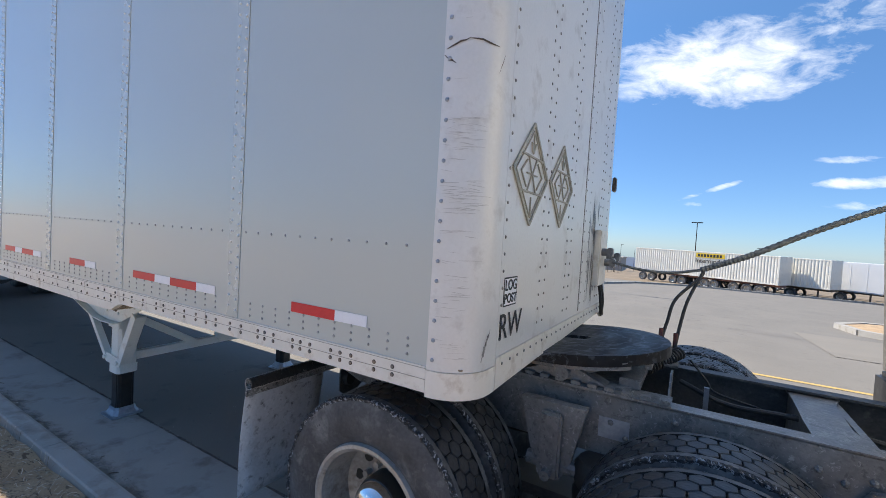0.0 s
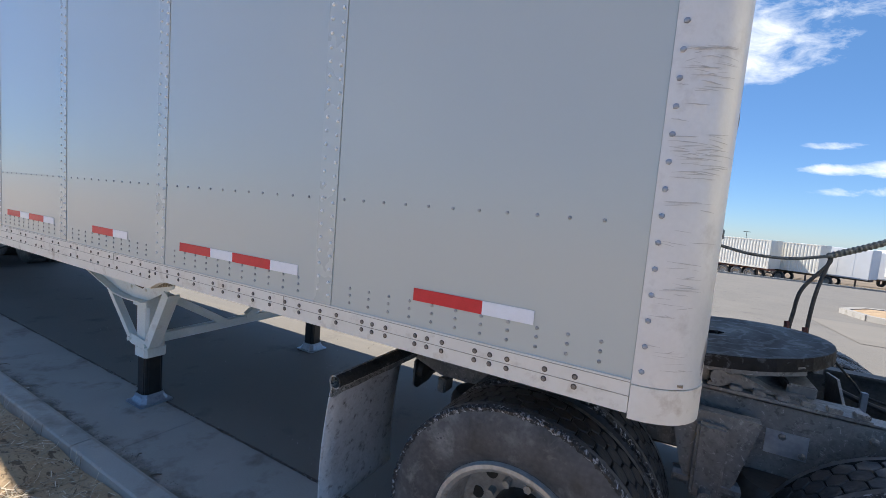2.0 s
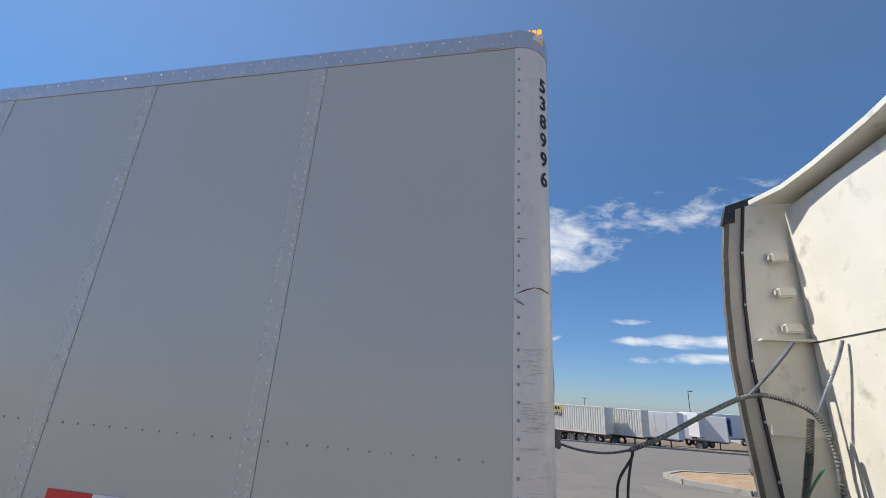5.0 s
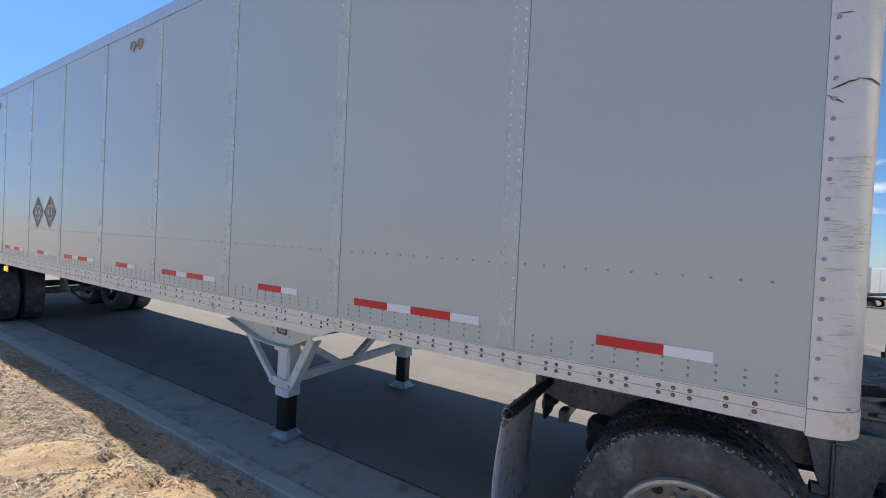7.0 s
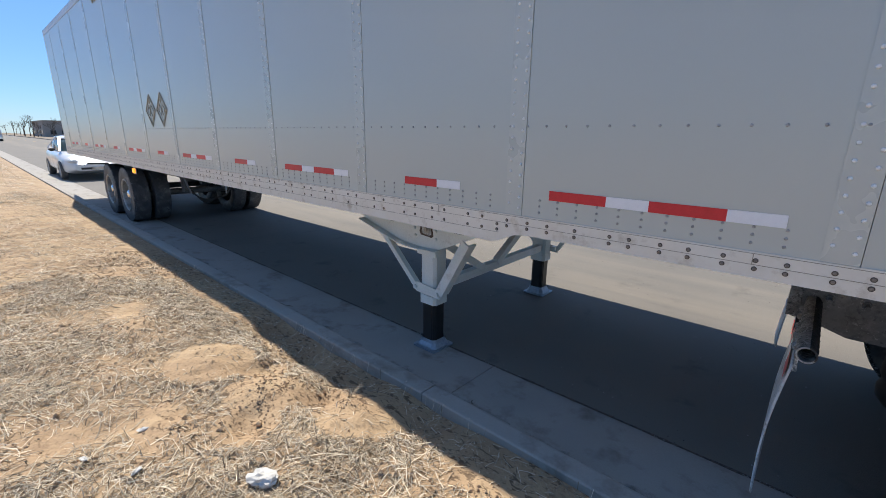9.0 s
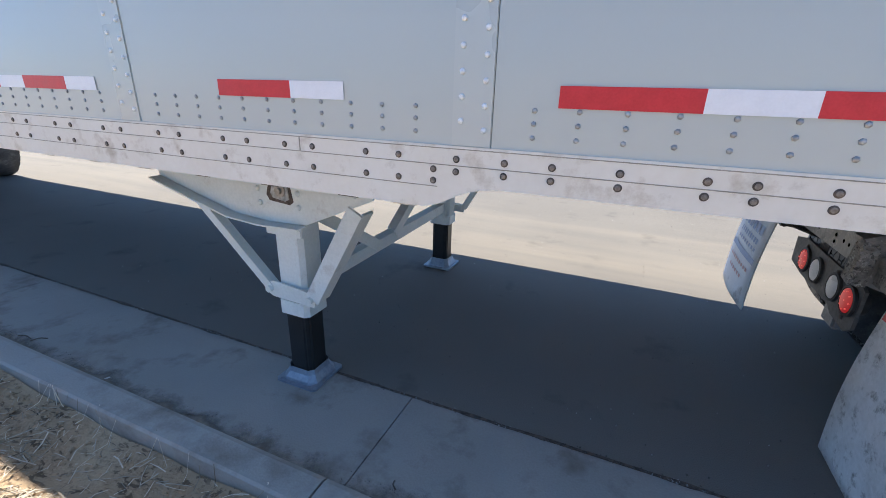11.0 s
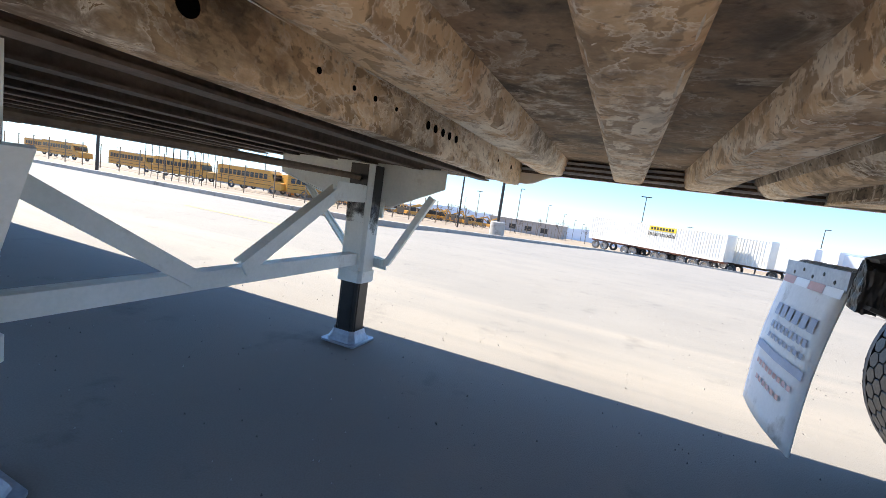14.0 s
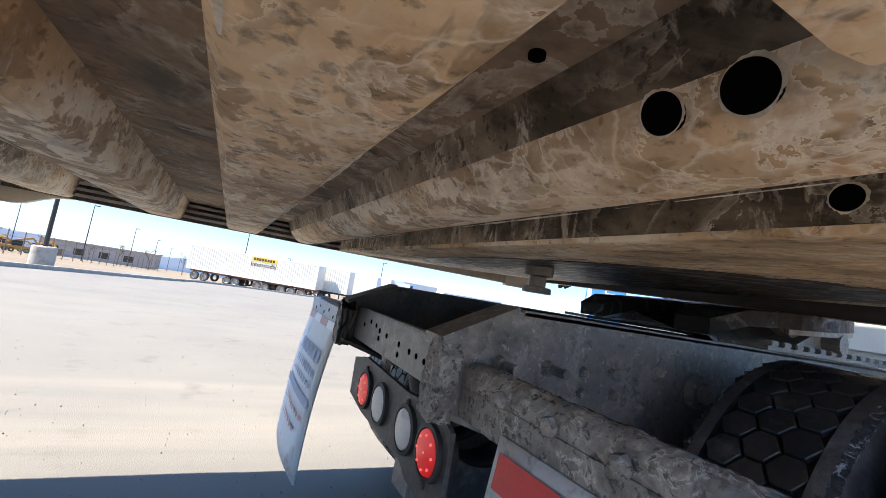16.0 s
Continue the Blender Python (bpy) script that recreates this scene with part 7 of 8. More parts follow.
def yard_box(name, label, x, y, turn, mat, length=16.15, corrugated=True, sign=False):
    t = thing(name, x, y, fall(y), label, "trailer", "parked trailers in the yard", "", turn)
    b = bmesh.new()
    if corrugated:
        near = ribbed(length - 0.3, 2.85, 1.25)
        prism(b, [(px + 0.15, py) for px, py in near] + [(length - 0.15, 2.58), (0.15, 2.58)], "z", 1.32, 4.02)
        part("container_side", b, mat, t)
        for px in (0.0, length - 0.15):
            part("corner_column", boxed(px, px + 0.15, -0.01, 2.6, 1.22, 4.1), mat, t)
        part("top_edge", boxed(0.15, length - 0.15, -0.01, 2.6, 4.0, 4.1), mat, t)
        part("bottom_edge", boxed(0.15, length - 0.15, -0.012, 2.6, 1.22, 1.35), mat, t)
        for k in range(4):
            part("end_rib", boxed(length, length + 0.03, 0.15, 2.45, 1.7 + 0.6 * k, 1.76 + 0.6 * k), mat, t)
    else:
        part("box_body", boxed(0, length, 0, 2.6, 1.2, 4.08, bevel=0.04), mat, t)
        for k in range(1, 13):
            part("side_seam", boxed(k * length / 13 - 0.02, k * length / 13 + 0.02, -0.012, 0.0, 1.3, 3.98), mat, t)
        part("side_rail", boxed(0.05, length - 0.05, -0.015, 0.0, 1.14, 1.26), M_GALV, t)
    part("chassis", boxed(0.1, length - 0.1, 0.7, 1.9, 0.98, 1.2), M_REDCHASSIS if sign else M_BOLT, t)
    for wx in (1.1, 2.35) + ((5.2, 6.3, 9.0, 10.0, 12.0, 13.3, 14.5) if sign else (length - 3.2,)):
        for wy in (0.06, 2.24):
            w = hung("wheel", PLAIN_TYRE, pose(wx, wy + 0.15, 0.515), t)
            if wy < 1:
                hung("rim", RIM, Matrix(), w)
    for px in (length - 1.0, length - 3.0):
        b = boxed(px - 0.06, px + 0.06, 0.3, 0.42, 0.0, 1.0)
        part("prop_leg", b, M_BOLT, t)
    if sign:
        part("yellow_sign", boxed(7.9, 11.0, -0.03, -0.015, 3.42, 3.92), M_LOGO, t)
        for k in range(8):
            part("sign_bar", boxed(8.1 + 0.34 * k, 8.34 + 0.34 * k, -0.04, -0.03, 3.52, 3.82), M_INK, t)
        lettering("Intermodal", 0.72, Matrix.Translation((9.45, -0.045, 2.82)) @ Matrix.Rotation(radians(90), 4, "X"), t, "sign_lettering", M_POLE, 1.0, 0.008)
    return t


yard_box("container_trailer", "cream corrugated container with a yellow sign on a chassis", -6.3, 59.8, -30, M_CONTAINER, sign=True)
yard_box("container_trailer", "cream corrugated container on a chassis, partly shaded", -2.2, 61.0, -30, M_CONTAINER)
yard_box("box_trailer", "white box trailer parked beside the containers", 2.0, 62.6, -30, M_FARWHITE, corrugated=False)
yard_box("box_trailer", "white box trailer with a dark open hatch", 8.4, 66.8, -24, M_FARWHITE, corrugated=False)
yard_box("box_trailer", "long white box trailer standing alone", 20.2, 60.8, 38, M_FARWHITE, corrugated=False)
yard_box("box_trailer", "white box trailer far in the yard", 36.0, 74.0, 10, M_FARWHITE, corrugated=False)
hatch = thing("loading_hatch", 23.4, 61.2, fall(61) + 2.6, "dark blue-framed hatch beside the white trailers", "hatch", "", "structure")
part("hatch_frame", boxed(-0.6, 0.6, -0.05, 0.3, -1.0, 1.1), M_BLUE, hatch)
part("hatch_dark", boxed(-0.45, 0.45, -0.07, -0.051, -0.8, 0.9), M_INK, hatch)
blue = thing("blue_truck_cab", 47.0, 46.5, fall(46), "bright blue truck cab behind the tractor frame", "truck")
part("cab_body", boxed(-1.2, 1.2, -1.2, 1.2, 0.7, 3.9, bevel=0.2), M_BLUE, blue)
part("windscreen", boxed(-1.0, 1.0, -1.23, -1.205, 2.2, 3.2), M_GLASS, blue)
part("grille", boxed(-0.6, 0.6, -1.24, -1.205, 1.0, 1.9), M_CHROME, blue)
for wx in (-1.0, 1.0):
    hung("wheel", PLAIN_TYRE, pose(wx, 0, 0.515, 0, 0, 90), blue)

# kerbs, island and strips of the side street
def curb_line(name, label, pts):
    t = thing(name, 0, 0, 0, label, "kerb", "", "structure")
    for (xa, ya), (xb, yb) in zip(pts, pts[1:]):
        b = bmesh.new()
        bar(b, (xa, ya, fall(ya) + 0.03), (xb, yb, fall(yb) + 0.03), 0.2, 0.26)
        part("kerb_stone", b, M_CONCRETE, t)
    return t


curb_line("kerb_far", "pale concrete kerb across the street", [(-300, 11.7), (-60, 11.7), (-20, 11.6), (-13, 11.8), (-10.8, 12.9), (-9.7, 14.6), (-8.9, 18.5), (-7.9, 22.5), (-6.2, 28), (-5.0, 33), (-4.0, 40), (0, 47), (30, 47.5), (110, 48)])
curb_line("island_kerb", "curved concrete kerb of a planted island", [(120, 12.6), (9, 12.6), (6.0, 13.2), (4.7, 14.8), (4.6, 16.6), (5.6, 18.4), (8.5, 19.8), (14, 20.6), (40, 21), (120, 21)])
isl = [(120, 12.7), (9, 12.7), (6.1, 13.3), (4.8, 14.9), (4.7, 16.6), (5.7, 18.3), (8.6, 19.7), (14, 20.5), (40, 20.9), (120, 20.9)]
v = [(x, y, fall(y) + 0.13) for x, y in isl] + [(x if x > 100 else x + 2.2, 16.8, fall(16.8) + 0.28) for x, y in isl]
n = len(isl)
tagged(raw("island_ground", v, [(i, i + 1, n + i + 1, n + i) for i in range(n - 1)], M_DIRT), "sandy traffic island with dry grass", "ground", "", "structure")
v, f = [], []
rg2 = random.Random(9)
for cx, cy, rad, hh, num in ((9.9, 20.4, 1.3, 0.9, 1100), (8.6, 19.2, 0.4, 0.4, 150), (11.5, 19.9, 0.5, 0.5, 160), (12.8, 15, 0.6, 0.5, 160)):
    for _ in range(num):
        a, q, n0 = rg2.uniform(0, math.tau), rad * 0.35 * rg2.random(), hh * rg2.uniform(0.5, 1)
        px, py, pz = cx + q * math.cos(a), cy + q * math.sin(a), fall(cy) + 0.15
        lean = rg2.uniform(0.05, 0.6)
        b0 = len(v)
        v += [(px - 0.012, py, pz), (px + 0.012, py, pz), (px + math.cos(a) * lean * n0 * 0.5, py + math.sin(a) * lean * n0 * 0.5, pz + n0 * 0.6), (px + math.cos(a) * lean * n0, py + math.sin(a) * lean * n0, pz + n0)]
        f += [(b0, b0 + 1, b0 + 2), (b0 + 2, b0 + 1, b0 + 3)]
tagged(raw("dry_bush", v, f, M_STRAW), "golden dry grass clump on the island", "bush", "", "stuff")
def lamp_post(x, y, height=9.5, heads=2, base=False):
    t = thing("street_lamp", x, y, fall(y), "dark bronze parking lot lamp with two heads" if heads == 2 else "dark bronze street lamp with one head", "lamp post", "lamps of the lots")
    z0 = 0.0
    if base:
        b = bmesh.new()
        ring(b, [(0.42, -0.1), (0.42, 0.86), (0.38, 0.9), (0.001, 0.9)], (0, 0, 0), "z", 20)
        part("concrete_base", b, M_CONCRETE, t, "round concrete footing", True)
        z0 = 0.9
    part("pole", rod(bmesh.new(), (0, 0, z0 - 0.02), (0, 0, height), 0.085, 10, 0.06), M_POLE, t)
    for s in ((-1, 1) if heads == 2 else (1,)):
        b = boxed(min(0.05 * s, 0.8 * s), max(0.05 * s, 0.8 * s), -0.14, 0.14, height - 0.1, height + 0.05, bevel=0.03)
        part("lamp_head", b, M_POLE, t)


for x, y, hd, base in ((-8.7, 23.2, 2, True), (-23.6, 90.6, 1, False), (-23.6, 128.5, 1, False), (-23.4, 165, 1, False), (-23.4, 205, 1, False), (-22.6, 240, 1, False), (0.3, 78.0, 2, False), (-16.0, 36.0, 2, False), (-40, 112, 2, False), (-58, 150, 1, False), (-30, 14.6, 1, False), (-75, 70, 1, False), (30, 95, 1, False), (15, 140, 2, False)):
    lamp_post(x, y, 9.5, hd, base)

# chain fence with posts
def fence(name, pts, label):
    t = thing(name, 0, 0, 0, label, "fence")
    wires = bmesh.new()
    for (xa, ya), (xb, yb) in zip(pts, pts[1:]):
        n = max(1, int(math.hypot(xb - xa, yb - ya) / 3.0))
        for k in range(n):
            u = k / n
            px, py = xa + (xb - xa) * u, ya + (yb - ya) * u
            part("post", rod(bmesh.new(), (px, py, fall(py) - 0.1), (px, py, fall(py) + 2.3), 0.05, 6), M_FENCE, t)
        for z in (0.1, 0.6, 1.1, 1.65, 2.2):
            bar(wires, (xa, ya, fall(ya) + z), (xb, yb, fall(yb) + z), 0.02, 0.02)
    w = part("fence_wires", wires, M_FENCE, t)
    w["kind"] = "stuff"


fence("chain_fence", [(-120, 25), (-45, 26), (-20, 28)], "thin brown chain fence along the bus lot")
fence("chain_fence", [(-20, 28), (-20.5, 50), (-18, 80), (-15, 115)], "thin brown chain fence along the side street")
cage = thing("steel_cage_rack", -41, 24.0, fall(24), "tall dark steel gate frames beside the bus lot", "rack")
for k in range(9):
    part("upright", rod(bmesh.new(), (k * 0.9, 0, -0.1), (k * 0.9, 0, 3.2), 0.028, 6), M_POLE, cage)
    part("upright", rod(bmesh.new(), (k * 0.9, 2.5, -0.1), (k * 0.9, 2.5, 3.0), 0.028, 6), M_POLE, cage)
for z in (0.5, 3.1):
    part("cross_bar", rod(bmesh.new(), (0, 0, z), (7.2, 0, z), 0.05, 6), M_POLE, cage)


def bus(x, y, turn):
    t = thing("school_bus", x, y, fall(y), "yellow school bus parked behind the fence", "bus", "school buses in the lot", "", turn)
    b = bmesh.new()
    prism(b, [(0, 0.6), (0, 2.9), (0.3, 3.05), (9.2, 3.05), (9.6, 2.7), (9.9, 1.75), (11.2, 1.6), (11.4, 0.7), (11.2, 0.55)], "y", 0, 2.4)
    part("bus_body", b, M_BUS, t)
    part("roof", boxed(0.2, 9.1, 0.1, 2.3, 3.051, 3.12, bevel=0.03), M_FARWHITE, t)
    for k in range(11):
        for yy in ((-0.012, 0.0), (2.4, 2.412)):
            part("bus_window", boxed(0.5 + 0.78 * k, 1.12 + 0.78 * k, *yy, 1.85, 2.55), M_GLASS, t)
    part("windscreen", boxed(9.5, 9.95, 0.2, 2.2, 1.85, 2.6), M_GLASS, t)
    for z in (1.05, 1.6):
        part("black_stripe", boxed(0.1, 9.6, -0.014, 0.0, z, z + 0.07), M_INK, t)
    for wx in (2.6, 9.9):
        for wy in (0.13, 2.27):
            hung("wheel", PLAIN_TYRE, pose(wx, wy, 0.515), t)


for x, y, turn in ((-57, 44, 4), (-45.3, 45.5, 66), (-76, 47, 8), (-92, 49, 4), (-108, 46, 3), (-124, 50, 6), (-70, 58, 5)):
    bus(x, y, turn)
LIFTS = []


def lift(x, y, turn, reach, high):
    """A yellow boom lift, folded in its row."""
    t = thing("boom_lift", x, y, fall(y), "yellow boom lift parked behind the fence", "lift", "yellow lifts in the lot", "", turn)
    part("chassis", boxed(-1.3, 1.3, -0.9, 0.9, 0.35, 0.95, bevel=0.08), M_BUS, t)
    part("turret", boxed(-0.8, 0.6, -0.6, 0.6, 0.95, 1.7, bevel=0.06), M_INK, t)
    b = bmesh.new()
    bar(b, (-0.6, 0, 1.6), (reach * 0.6, 0, high), 0.22, 0.26)
    part("lower_boom", b, M_BUS, t)
    b = bmesh.new()
    bar(b, (reach * 0.6, 0, high), (reach, 0, 0.9), 0.16, 0.2)
    part("upper_boom", b, M_BUS, t)
    cage_part = part("basket", boxed(reach, reach + 0.08, -0.6, 0.6, 0.5, 1.5), M_FENCE, t)
    for yy in (-0.6, 0.6):
        part("basket_rail", boxed(reach, reach + 0.8, yy - 0.03, yy + 0.03, 1.42, 1.5), M_FENCE, cage_part)
    for wx in (-0.85, 0.85):
        for wy in (-0.9, 0.9):
            hung("wheel", CARTYRE, pose(wx, wy, 0.325), t)


rl = random.Random(31)
for k in range(42):
    LIFTS.append((-49 + 0.53 * k - 5.1 * (k % 3) + rl.uniform(-0.7, 0.7), 52 + 0.9 * k + 3.3 * (k % 3) + rl.uniform(-0.9, 0.9), rl.uniform(-70, 70), rl.uniform(2.4, 4.0), rl.uniform(1.5, 2.8)))
b = bmesh.new()
bmesh.ops.create_icosphere(b, subdivisions=3, radius=1.0)
for q in b.verts:
    k = 1 + 0.3 * noise.noise(q.co * 2.3)
    q.co = Vector((q.co.x * 4.5 * k, q.co.y * 2 * k, max(-0.1, q.co.z * 2.2 * k)))
tarp = solid("tarp_heap", b, M_TARP, "pale blue tarpaulin over a heap in the bus lot", "tarp", smooth=True)
tarp.matrix_basis = pose(-50, 52, fall(52) + 2.2)
part("tarp_stack", boxed(-3.8, 3.8, -1.5, 1.5, -2.25, 0.2), M_CONCRETE, tarp)

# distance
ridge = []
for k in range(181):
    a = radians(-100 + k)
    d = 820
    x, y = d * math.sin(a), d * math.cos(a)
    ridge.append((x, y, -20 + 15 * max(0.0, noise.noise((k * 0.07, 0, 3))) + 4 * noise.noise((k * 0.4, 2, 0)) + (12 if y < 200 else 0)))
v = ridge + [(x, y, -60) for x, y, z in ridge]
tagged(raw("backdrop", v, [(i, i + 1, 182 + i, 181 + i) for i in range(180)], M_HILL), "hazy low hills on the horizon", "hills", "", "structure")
for x, y, w, d, h, lab in ((-310, 26, 40, 30, 7.0, "long brown flat-roofed building far down the street"), (-190, 150, 60, 12, 4, "low brown sheds beyond the bus lot"), (-50, 158, 28, 12, 4.5, "low brown warehouse behind the yellow lifts"), (60, 150, 60, 20, 6, "low tan warehouse beyond the truck yard")):
    t = thing("building", x, y, fall(y) - 0.2, lab, "building")
    part("wall", boxed(0, w, 0, d, 0, h), M_BRICK, t)
    part("roof", boxed(-0.3, w + 0.3, -0.3, d + 0.3, h, h + 0.4), M_CONCRETE, t)
    for k in range(int(w / 6)):
        part("window", boxed(2 + 6 * k, 4.5 + 6 * k, -0.06, 0.0, 1.2, 3.0), M_GLASS, t)
        if d > 20:
            part("window", boxed(w, w + 0.06, 2 + 4 * k, 4 + 4 * k, 1.2, 3.0) if 4 + 4 * k < d else boxed(2 + 6 * k, 4.5 + 6 * k, -0.06, 0.0, 4.5, 6.2), M_GLASS, t)


def bare_tree(x, y, h, seed):
    r = random.Random(seed)
    t = thing("bare_tree", x, y, (fall(y) if y > 0 else verge(x, y)) - 0.1, "leafless grey tree far down the street", "tree", "bare trees along the street")
    b = bmesh.new()

    def limb(p, d, n, rad, depth):
        q = p + d * n
        rod(b, p, q, rad, 5, rad * 0.6)
        if depth:
            for _ in range(3):
                e = (d + Vector((r.uniform(-0.8, 0.8), r.uniform(-0.8, 0.8), r.uniform(-0.1, 0.6)))).normalized()
                limb(q, e, n * r.uniform(0.55, 0.8), rad * 0.55, depth - 1)

    limb(Vector((0, 0, 0)), Vector((0, 0, 1)), h * 0.33, h * 0.022, 4)
    part("branches", b, M_BARK, t)


for k in range(26):
    bare_tree(-190 - 7 * k + 5 * (k % 3), 15 + 5 * (k % 5) + (8 if k > 19 else 0), 6.0 + 1.2 * (k % 3), k)
for k in range(12):
    bare_tree(-10 - 7 * k, 104 + 9 * (k % 4) - 1.5 * k, 4.2 + 0.8 * (k % 3), 50 + k)


# vehicles down the street
def far_truck(x, y, label):
    t = thing("parked_truck", x, y, 0, label, "truck", "trucks parked down the street")
    part("trailer_box", boxed(-16, -2.6, 0, 2.6, 1.1, 4.1, bevel=0.05), M_FARWHITE, t)
    b = bmesh.new()
    prism(b, [(-2.4, 0.6), (-2.4, 3.4), (-1.2, 3.5), (-0.6, 2.9), (-0.2, 2.0), (1.5, 1.75), (1.75, 1.3), (1.75, 0.5)], "y", 0.12, 2.48)
    part("cab", b, M_CARPAINT, t)
    b = bmesh.new()
    prism(b, [(-0.62, 2.85), (-0.22, 2.02), (-0.18, 2.05), (-0.58, 2.88)], "y", 0.3, 2.3)
    part("windscreen", b, M_GLASS, t)
    part("grille", boxed(1.75, 1.78, 0.75, 1.85, 0.8, 1.6), M_BOLT, t)
    part("bumper", boxed(1.6, 1.85, 0.1, 2.5, 0.35, 0.62, bevel=0.04), M_CHROME, t)
    for yy in (0.35, 2.25):
        part("headlamp", boxed(1.7, 1.79, yy - 0.2, yy + 0.2, 0.95, 1.2), M_CLEARLENS, t)
    for wx in (0.9, -4.0, -14.0, -15.2):
        for wy in (0.2, 2.4):
            hung("wheel", PLAIN_TYRE, pose(wx, wy, 0.515), t)


def blue_truck(x, y):
    t = thing("box_truck", x, y, fall(y), "bright blue truck with white ladder rack in the side street", "truck", "", "", -45)
    part("box_body", boxed(0, 2.3, 0, 5.6, 0.9, 3.5, bevel=0.04), M_BLUE, t)
    for k in range(5):
        part("ladder_rung", boxed(1.15, 2.2, -0.04, -0.001, 1.9 + 0.32 * k, 1.97 + 0.32 * k), M_FARWHITE, t)
    part("ladder_stile", boxed(1.1, 1.18, -0.05, -0.001, 1.5, 3.45), M_FARWHITE, t)
    part("tail_panel", boxed(0.05, 0.3, -0.02, -0.001, 1.0, 3.4), M_FARWHITE, t)
    part("cab", boxed(0.05, 2.25, 5.65, 7.6, 0.6, 2.6, bevel=0.15), M_BLUE, t)
    for wx in (0.25, 2.05):
        for wy in (1.3, 6.6):
            hung("wheel", PLAIN_TYRE, pose(wx, wy, 0.515, 0, 0, 90), t)


blue_truck(18.3, 20)
far_truck(-99, 0.6, "white truck parked at the kerb down the street")
far_truck(-152, 0.7, "white truck parked farther down the street")


def sedan(x, y, turn, label, paint):
    t = thing("parked_car", x, y, fall(y), label, "car", "", "", turn)

    def blend(table, u):
        for (a, p), (c, q) in zip(table, table[1:]):
            if u <= c:
                k = (u - a) / (c - a)
                return p + (q - p) * k * k * (3 - 2 * k)
        return table[-1][1]

    def loft(bm, x0, x1, half, low, high, power, n=26, m=28):
        """A rounded shell along x, with its half width, floor and top as tables."""
        rings = []
        for i in range(n + 1):
            u = x0 + (x1 - x0) * i / n
            w, lo, hi = blend(half, u), blend(low, u), blend(high, u)
            row = []
            for k in range(m):
                a = k * math.tau / m
                c, q = math.cos(a), math.sin(a)
                row.append(bm.verts.new((u, 0.92 + w * math.copysign(abs(c) ** (2 / power), c), (lo + hi) / 2 + (hi - lo) / 2 * math.copysign(abs(q) ** (2 / power), q))))
            rings.append(row)
        for p, q in zip(rings, rings[1:]):
            for k in range(m):
                bm.faces.new((p[k], p[(k + 1) % m], q[(k + 1) % m], q[k]))
        bm.faces.new(rings[0])
        bm.faces.new(rings[-1])

    b = bmesh.new()
    loft(b, -4.78, -0.0, [(-4.78, 0.70), (-4.5, 0.86), (-3.6, 0.92), (-1.2, 0.92), (-0.35, 0.86), (0.0, 0.62)], [(-4.78, 0.42), (-4.3, 0.22), (-0.5, 0.20), (0.0, 0.34)], [(-4.78, 0.80), (-4.5, 0.98), (-3.6, 1.01), (-1.5, 0.98), (-0.5, 0.83), (0.0, 0.56)], 5)
    body = part("body", b, paint, t, "", True)
    roof_line = [(-4.25, 0.99), (-3.75, 1.33), (-3.2, 1.46), (-2.5, 1.48), (-2.0, 1.40), (-1.15, 0.96)]
    b = bmesh.new()
    loft(b, -4.25, -1.15, [(-4.25, 0.66), (-3.2, 0.76), (-2.2, 0.76), (-1.15, 0.70)], [(-4.25, 0.6), (-1.15, 0.6)], roof_line, 3.2)
    part("cabin_glass", b, M_CARGLASS, t, "", True)
    b = bmesh.new()
    loft(b, -3.70, -2.08, [(-3.70, 0.60), (-3.2, 0.66), (-2.4, 0.66), (-2.08, 0.58)], [(-3.70, 1.28), (-3.2, 1.36), (-2.08, 1.36)], [(-3.70, 1.36), (-3.2, 1.485), (-2.5, 1.505), (-2.08, 1.435)], 4, 14)
    part("roof", b, paint, t, "", True)
    for yy, s in ((0.92 - 0.80, 1), (0.92 + 0.80, -1)):
        for pts in (((-1.18, 0.0, 0.97), (-2.10, 0.16 * s, 1.42)), ((-2.72, -0.01 * s, 0.98), (-2.74, 0.15 * s, 1.44)), ((-4.16, 0.03 * s, 1.0), (-3.66, 0.20 * s, 1.36))):
            b = bmesh.new()
            bar(b, (pts[0][0], yy + pts[0][1], pts[0][2]), (pts[1][0], yy + pts[1][1], pts[1][2]), 0.07, 0.05)
            part("pillar", b, paint, t)
        b = bmesh.new()
        bmesh.ops.create_uvsphere(b, u_segments=14, v_segments=8, radius=0.1, matrix=Matrix.Translation((-1.62, yy - 0.16 * s, 1.02)) @ Matrix.Diagonal((0.8, 1.0, 0.6, 1)))
        part("mirror", b, M_INK, body, "", True)
        b = bmesh.new()
        bmesh.ops.create_uvsphere(b, u_segments=16, v_segments=8, radius=0.16, matrix=Matrix.Translation((-0.22, yy + 0.14 * s, 0.66)) @ Matrix.Diagonal((1.0, 0.9, 0.42, 1)))
        part("headlamp", b, M_CLEARLENS, body, "", True)
    part("grille", boxed(-0.10, 0.015, 0.42, 1.42, 0.36, 0.47, bevel=0.02), M_INK, body)
    part("badge_bar", boxed(-0.06, 0.012, 0.62, 1.22, 0.55, 0.60, bevel=0.01), M_INK, body)
    part("plate_bar", boxed(0.0, 0.02, 0.72, 1.12, 0.37, 0.47), M_CHROME, body)
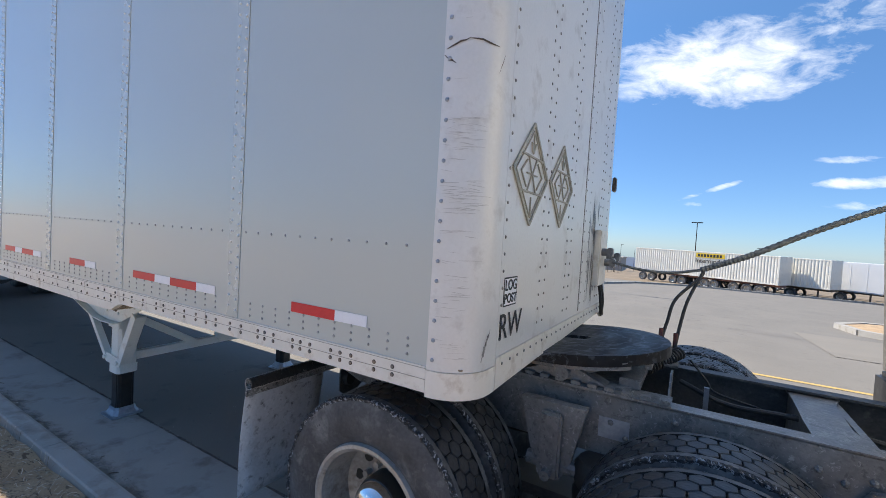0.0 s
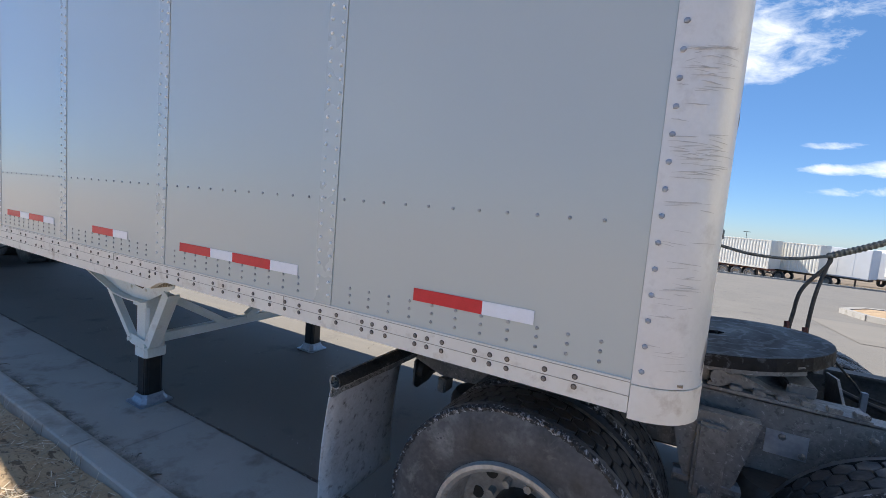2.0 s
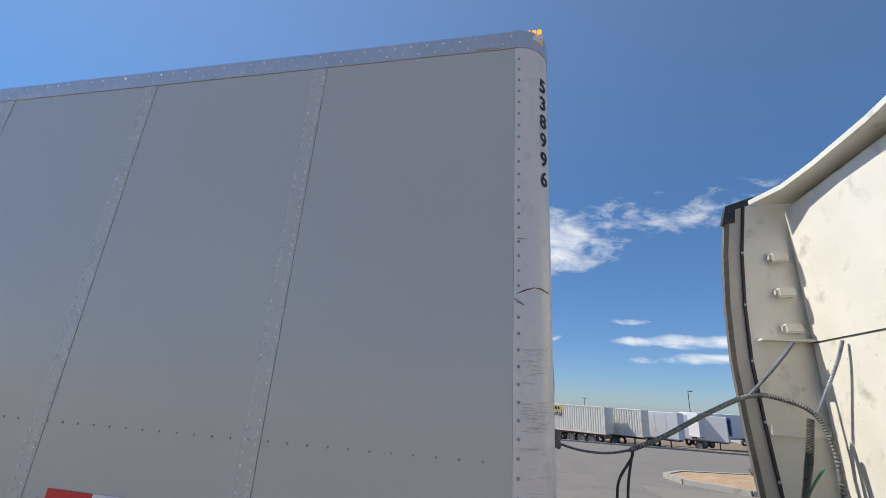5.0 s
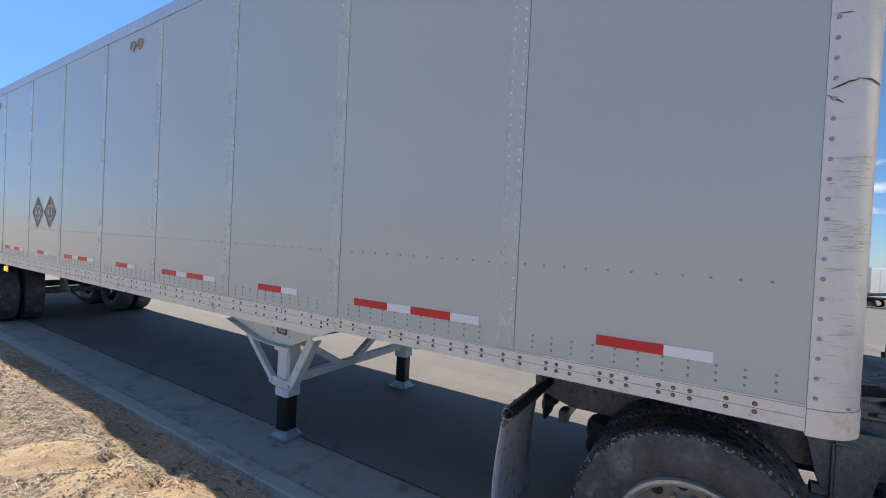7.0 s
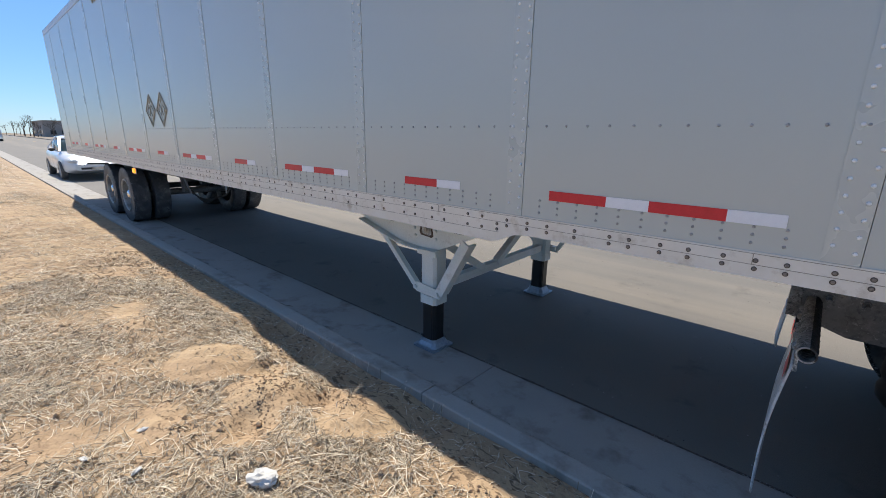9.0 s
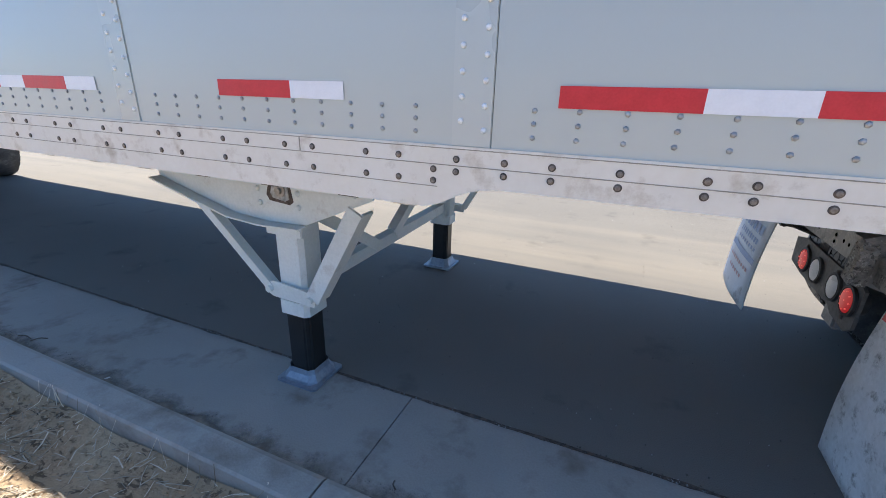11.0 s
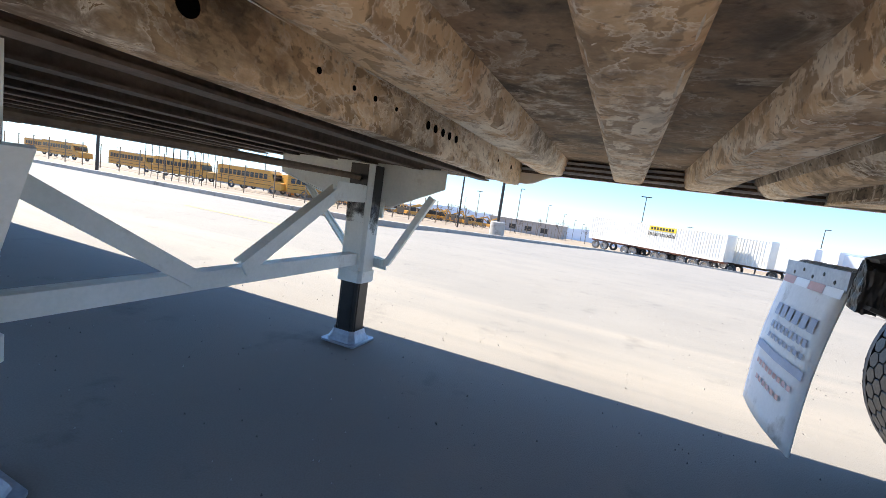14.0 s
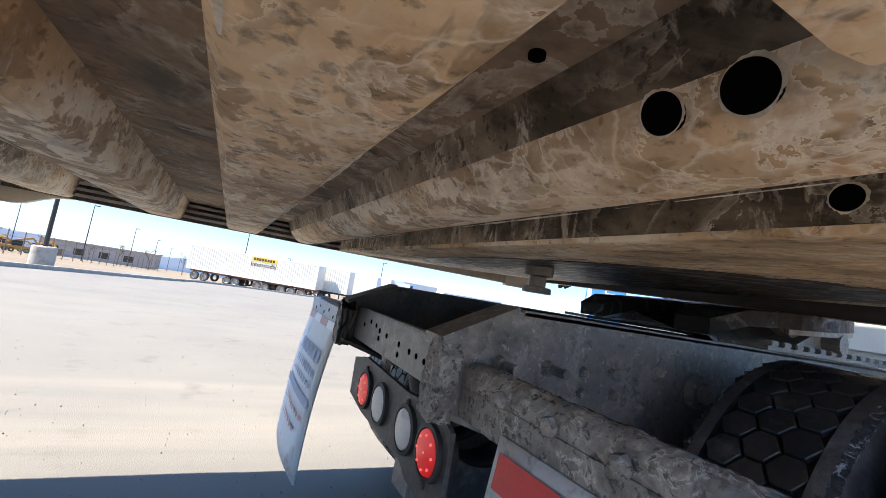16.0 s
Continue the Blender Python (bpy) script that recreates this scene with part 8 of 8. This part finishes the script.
    for wx in (-0.95, -3.75):
        for wy in (0.08, 1.76):
            w = hung("wheel", CARTYRE, pose(wx, wy, 0.325), t)
            b = bmesh.new()
            s = -1 if wy < 1 else 1
            ring(b, [(0.215, 0.095 * s), (0.19, 0.10 * s), (0.16, 0.08 * s), (0.05, 0.09 * s), (0.001, 0.095 * s)], (0, 0, 0), "y", 20)
            part("rim", b, M_RIM, w, "", True)


b = bmesh.new()
ring(b, [(0.21, -0.09), (0.29, -0.10), (0.322, -0.07), (0.325, 0.07), (0.29, 0.10), (0.21, 0.09), (0.21, -0.09)], (0, 0, 0), "y", 32)
CARTYRE = finish("car_tyre", b, M_TYRE, True)
for row in LIFTS:
    lift(*row)
sedan(-20.6, 0.40, 0, "white sedan parked at the kerb behind the trailer", M_CARPAINT)
sedan(-75, 8.8, 180, "dark sedan far down the street", M_GLASS)

# verge furniture: path, hydrant, marker stake
xs = [-400, -120, -60, -40, -30, -20, -10, 10, 60]
path = raw("pavement", *sheet(xs, [-5.0, -4.2, -3.45], lambda x, y: 0.36 + 0.012 * min(-y, 40) + 0.02), M_CONCRETE)
tagged(path, "pale concrete footpath along the verge", "pavement", "", "structure")
hyd = thing("hydrant", -46.7, -1.0, verge(-46.7, -1.0), "faded orange fire hydrant on the verge", "hydrant")
b = bmesh.new()
ring(b, [(0.001, 0), (0.16, 0), (0.16, 0.06), (0.11, 0.08), (0.11, 0.5), (0.14, 0.52), (0.14, 0.56), (0.10, 0.66), (0.04, 0.72), (0.001, 0.78)], (0, 0, 0), "z", 16)
part("barrel", b, M_HYDRANT, hyd, "", True)
part("nozzle", rod(bmesh.new(), (0, -0.2, 0.42), (0, 0.2, 0.42), 0.05, 10), M_HYDRANT, hyd)
stake = thing("marker_stake", -36.5, -0.75, verge(-36.5, -0.75), "thin leaning marker stake on the verge", "stake")
part("rod", rod(bmesh.new(), (0, 0, -0.05), (0.1, 0.08, 0.7), 0.02, 6), M_HYDRANT, stake)

# running gear under the trailer's rear
for y, s in ((0.93, 1), (1.66, -1)):
    for x in (-10.7, -11.9, -13.1):
        b = bmesh.new()
        prism(b, [(x - 0.12, 0.85), (x + 0.12, 0.85), (x + 0.07, 0.55), (x - 0.07, 0.55)], "y", y - 0.03, y + 0.03)
        part("spring_hanger", b, M_FRAME, trailer)
for a, c in (((-10.35, 0.75, 1.09), (-10.6, 1.0, 0.52)), ((-10.3, 1.55, 1.09), (-10.35, 1.55, 0.5))):
    part("hose_stay", rod(bmesh.new(), a, c, 0.016, 8), M_GALV, trailer)
for k in range(4):
    b = bmesh.new()
    hose(b, [(-10.6, 1.0, 0.53 + 0.02 * k), (-10.55, 1.2, 0.40 - 0.02 * k), (-10.45, 1.4, 0.42), (-10.35, 1.56, 0.52 - 0.01 * k), (-10.6, 1.75, 0.75), (-10.8, 1.7, 1.05)], 0.012)
    part("brake_hose", b, M_RUBBER, trailer)
part("air_tank", rod(bmesh.new(), (-10.9, 0.95, 0.85), (-10.9, 1.65, 0.85), 0.12, 16), M_FRAME, trailer, "", True)
part("side_marker_lamp", boxed(-10.12, -10.04, 0.0, 0.03, 1.0, 1.075, bevel=0.006), M_AMBER, trailer, "lit amber side marker")
part("lamp_bracket", boxed(-10.14, -10.02, 0.03, 0.04, 0.98, 1.12), M_GALV, trailer)
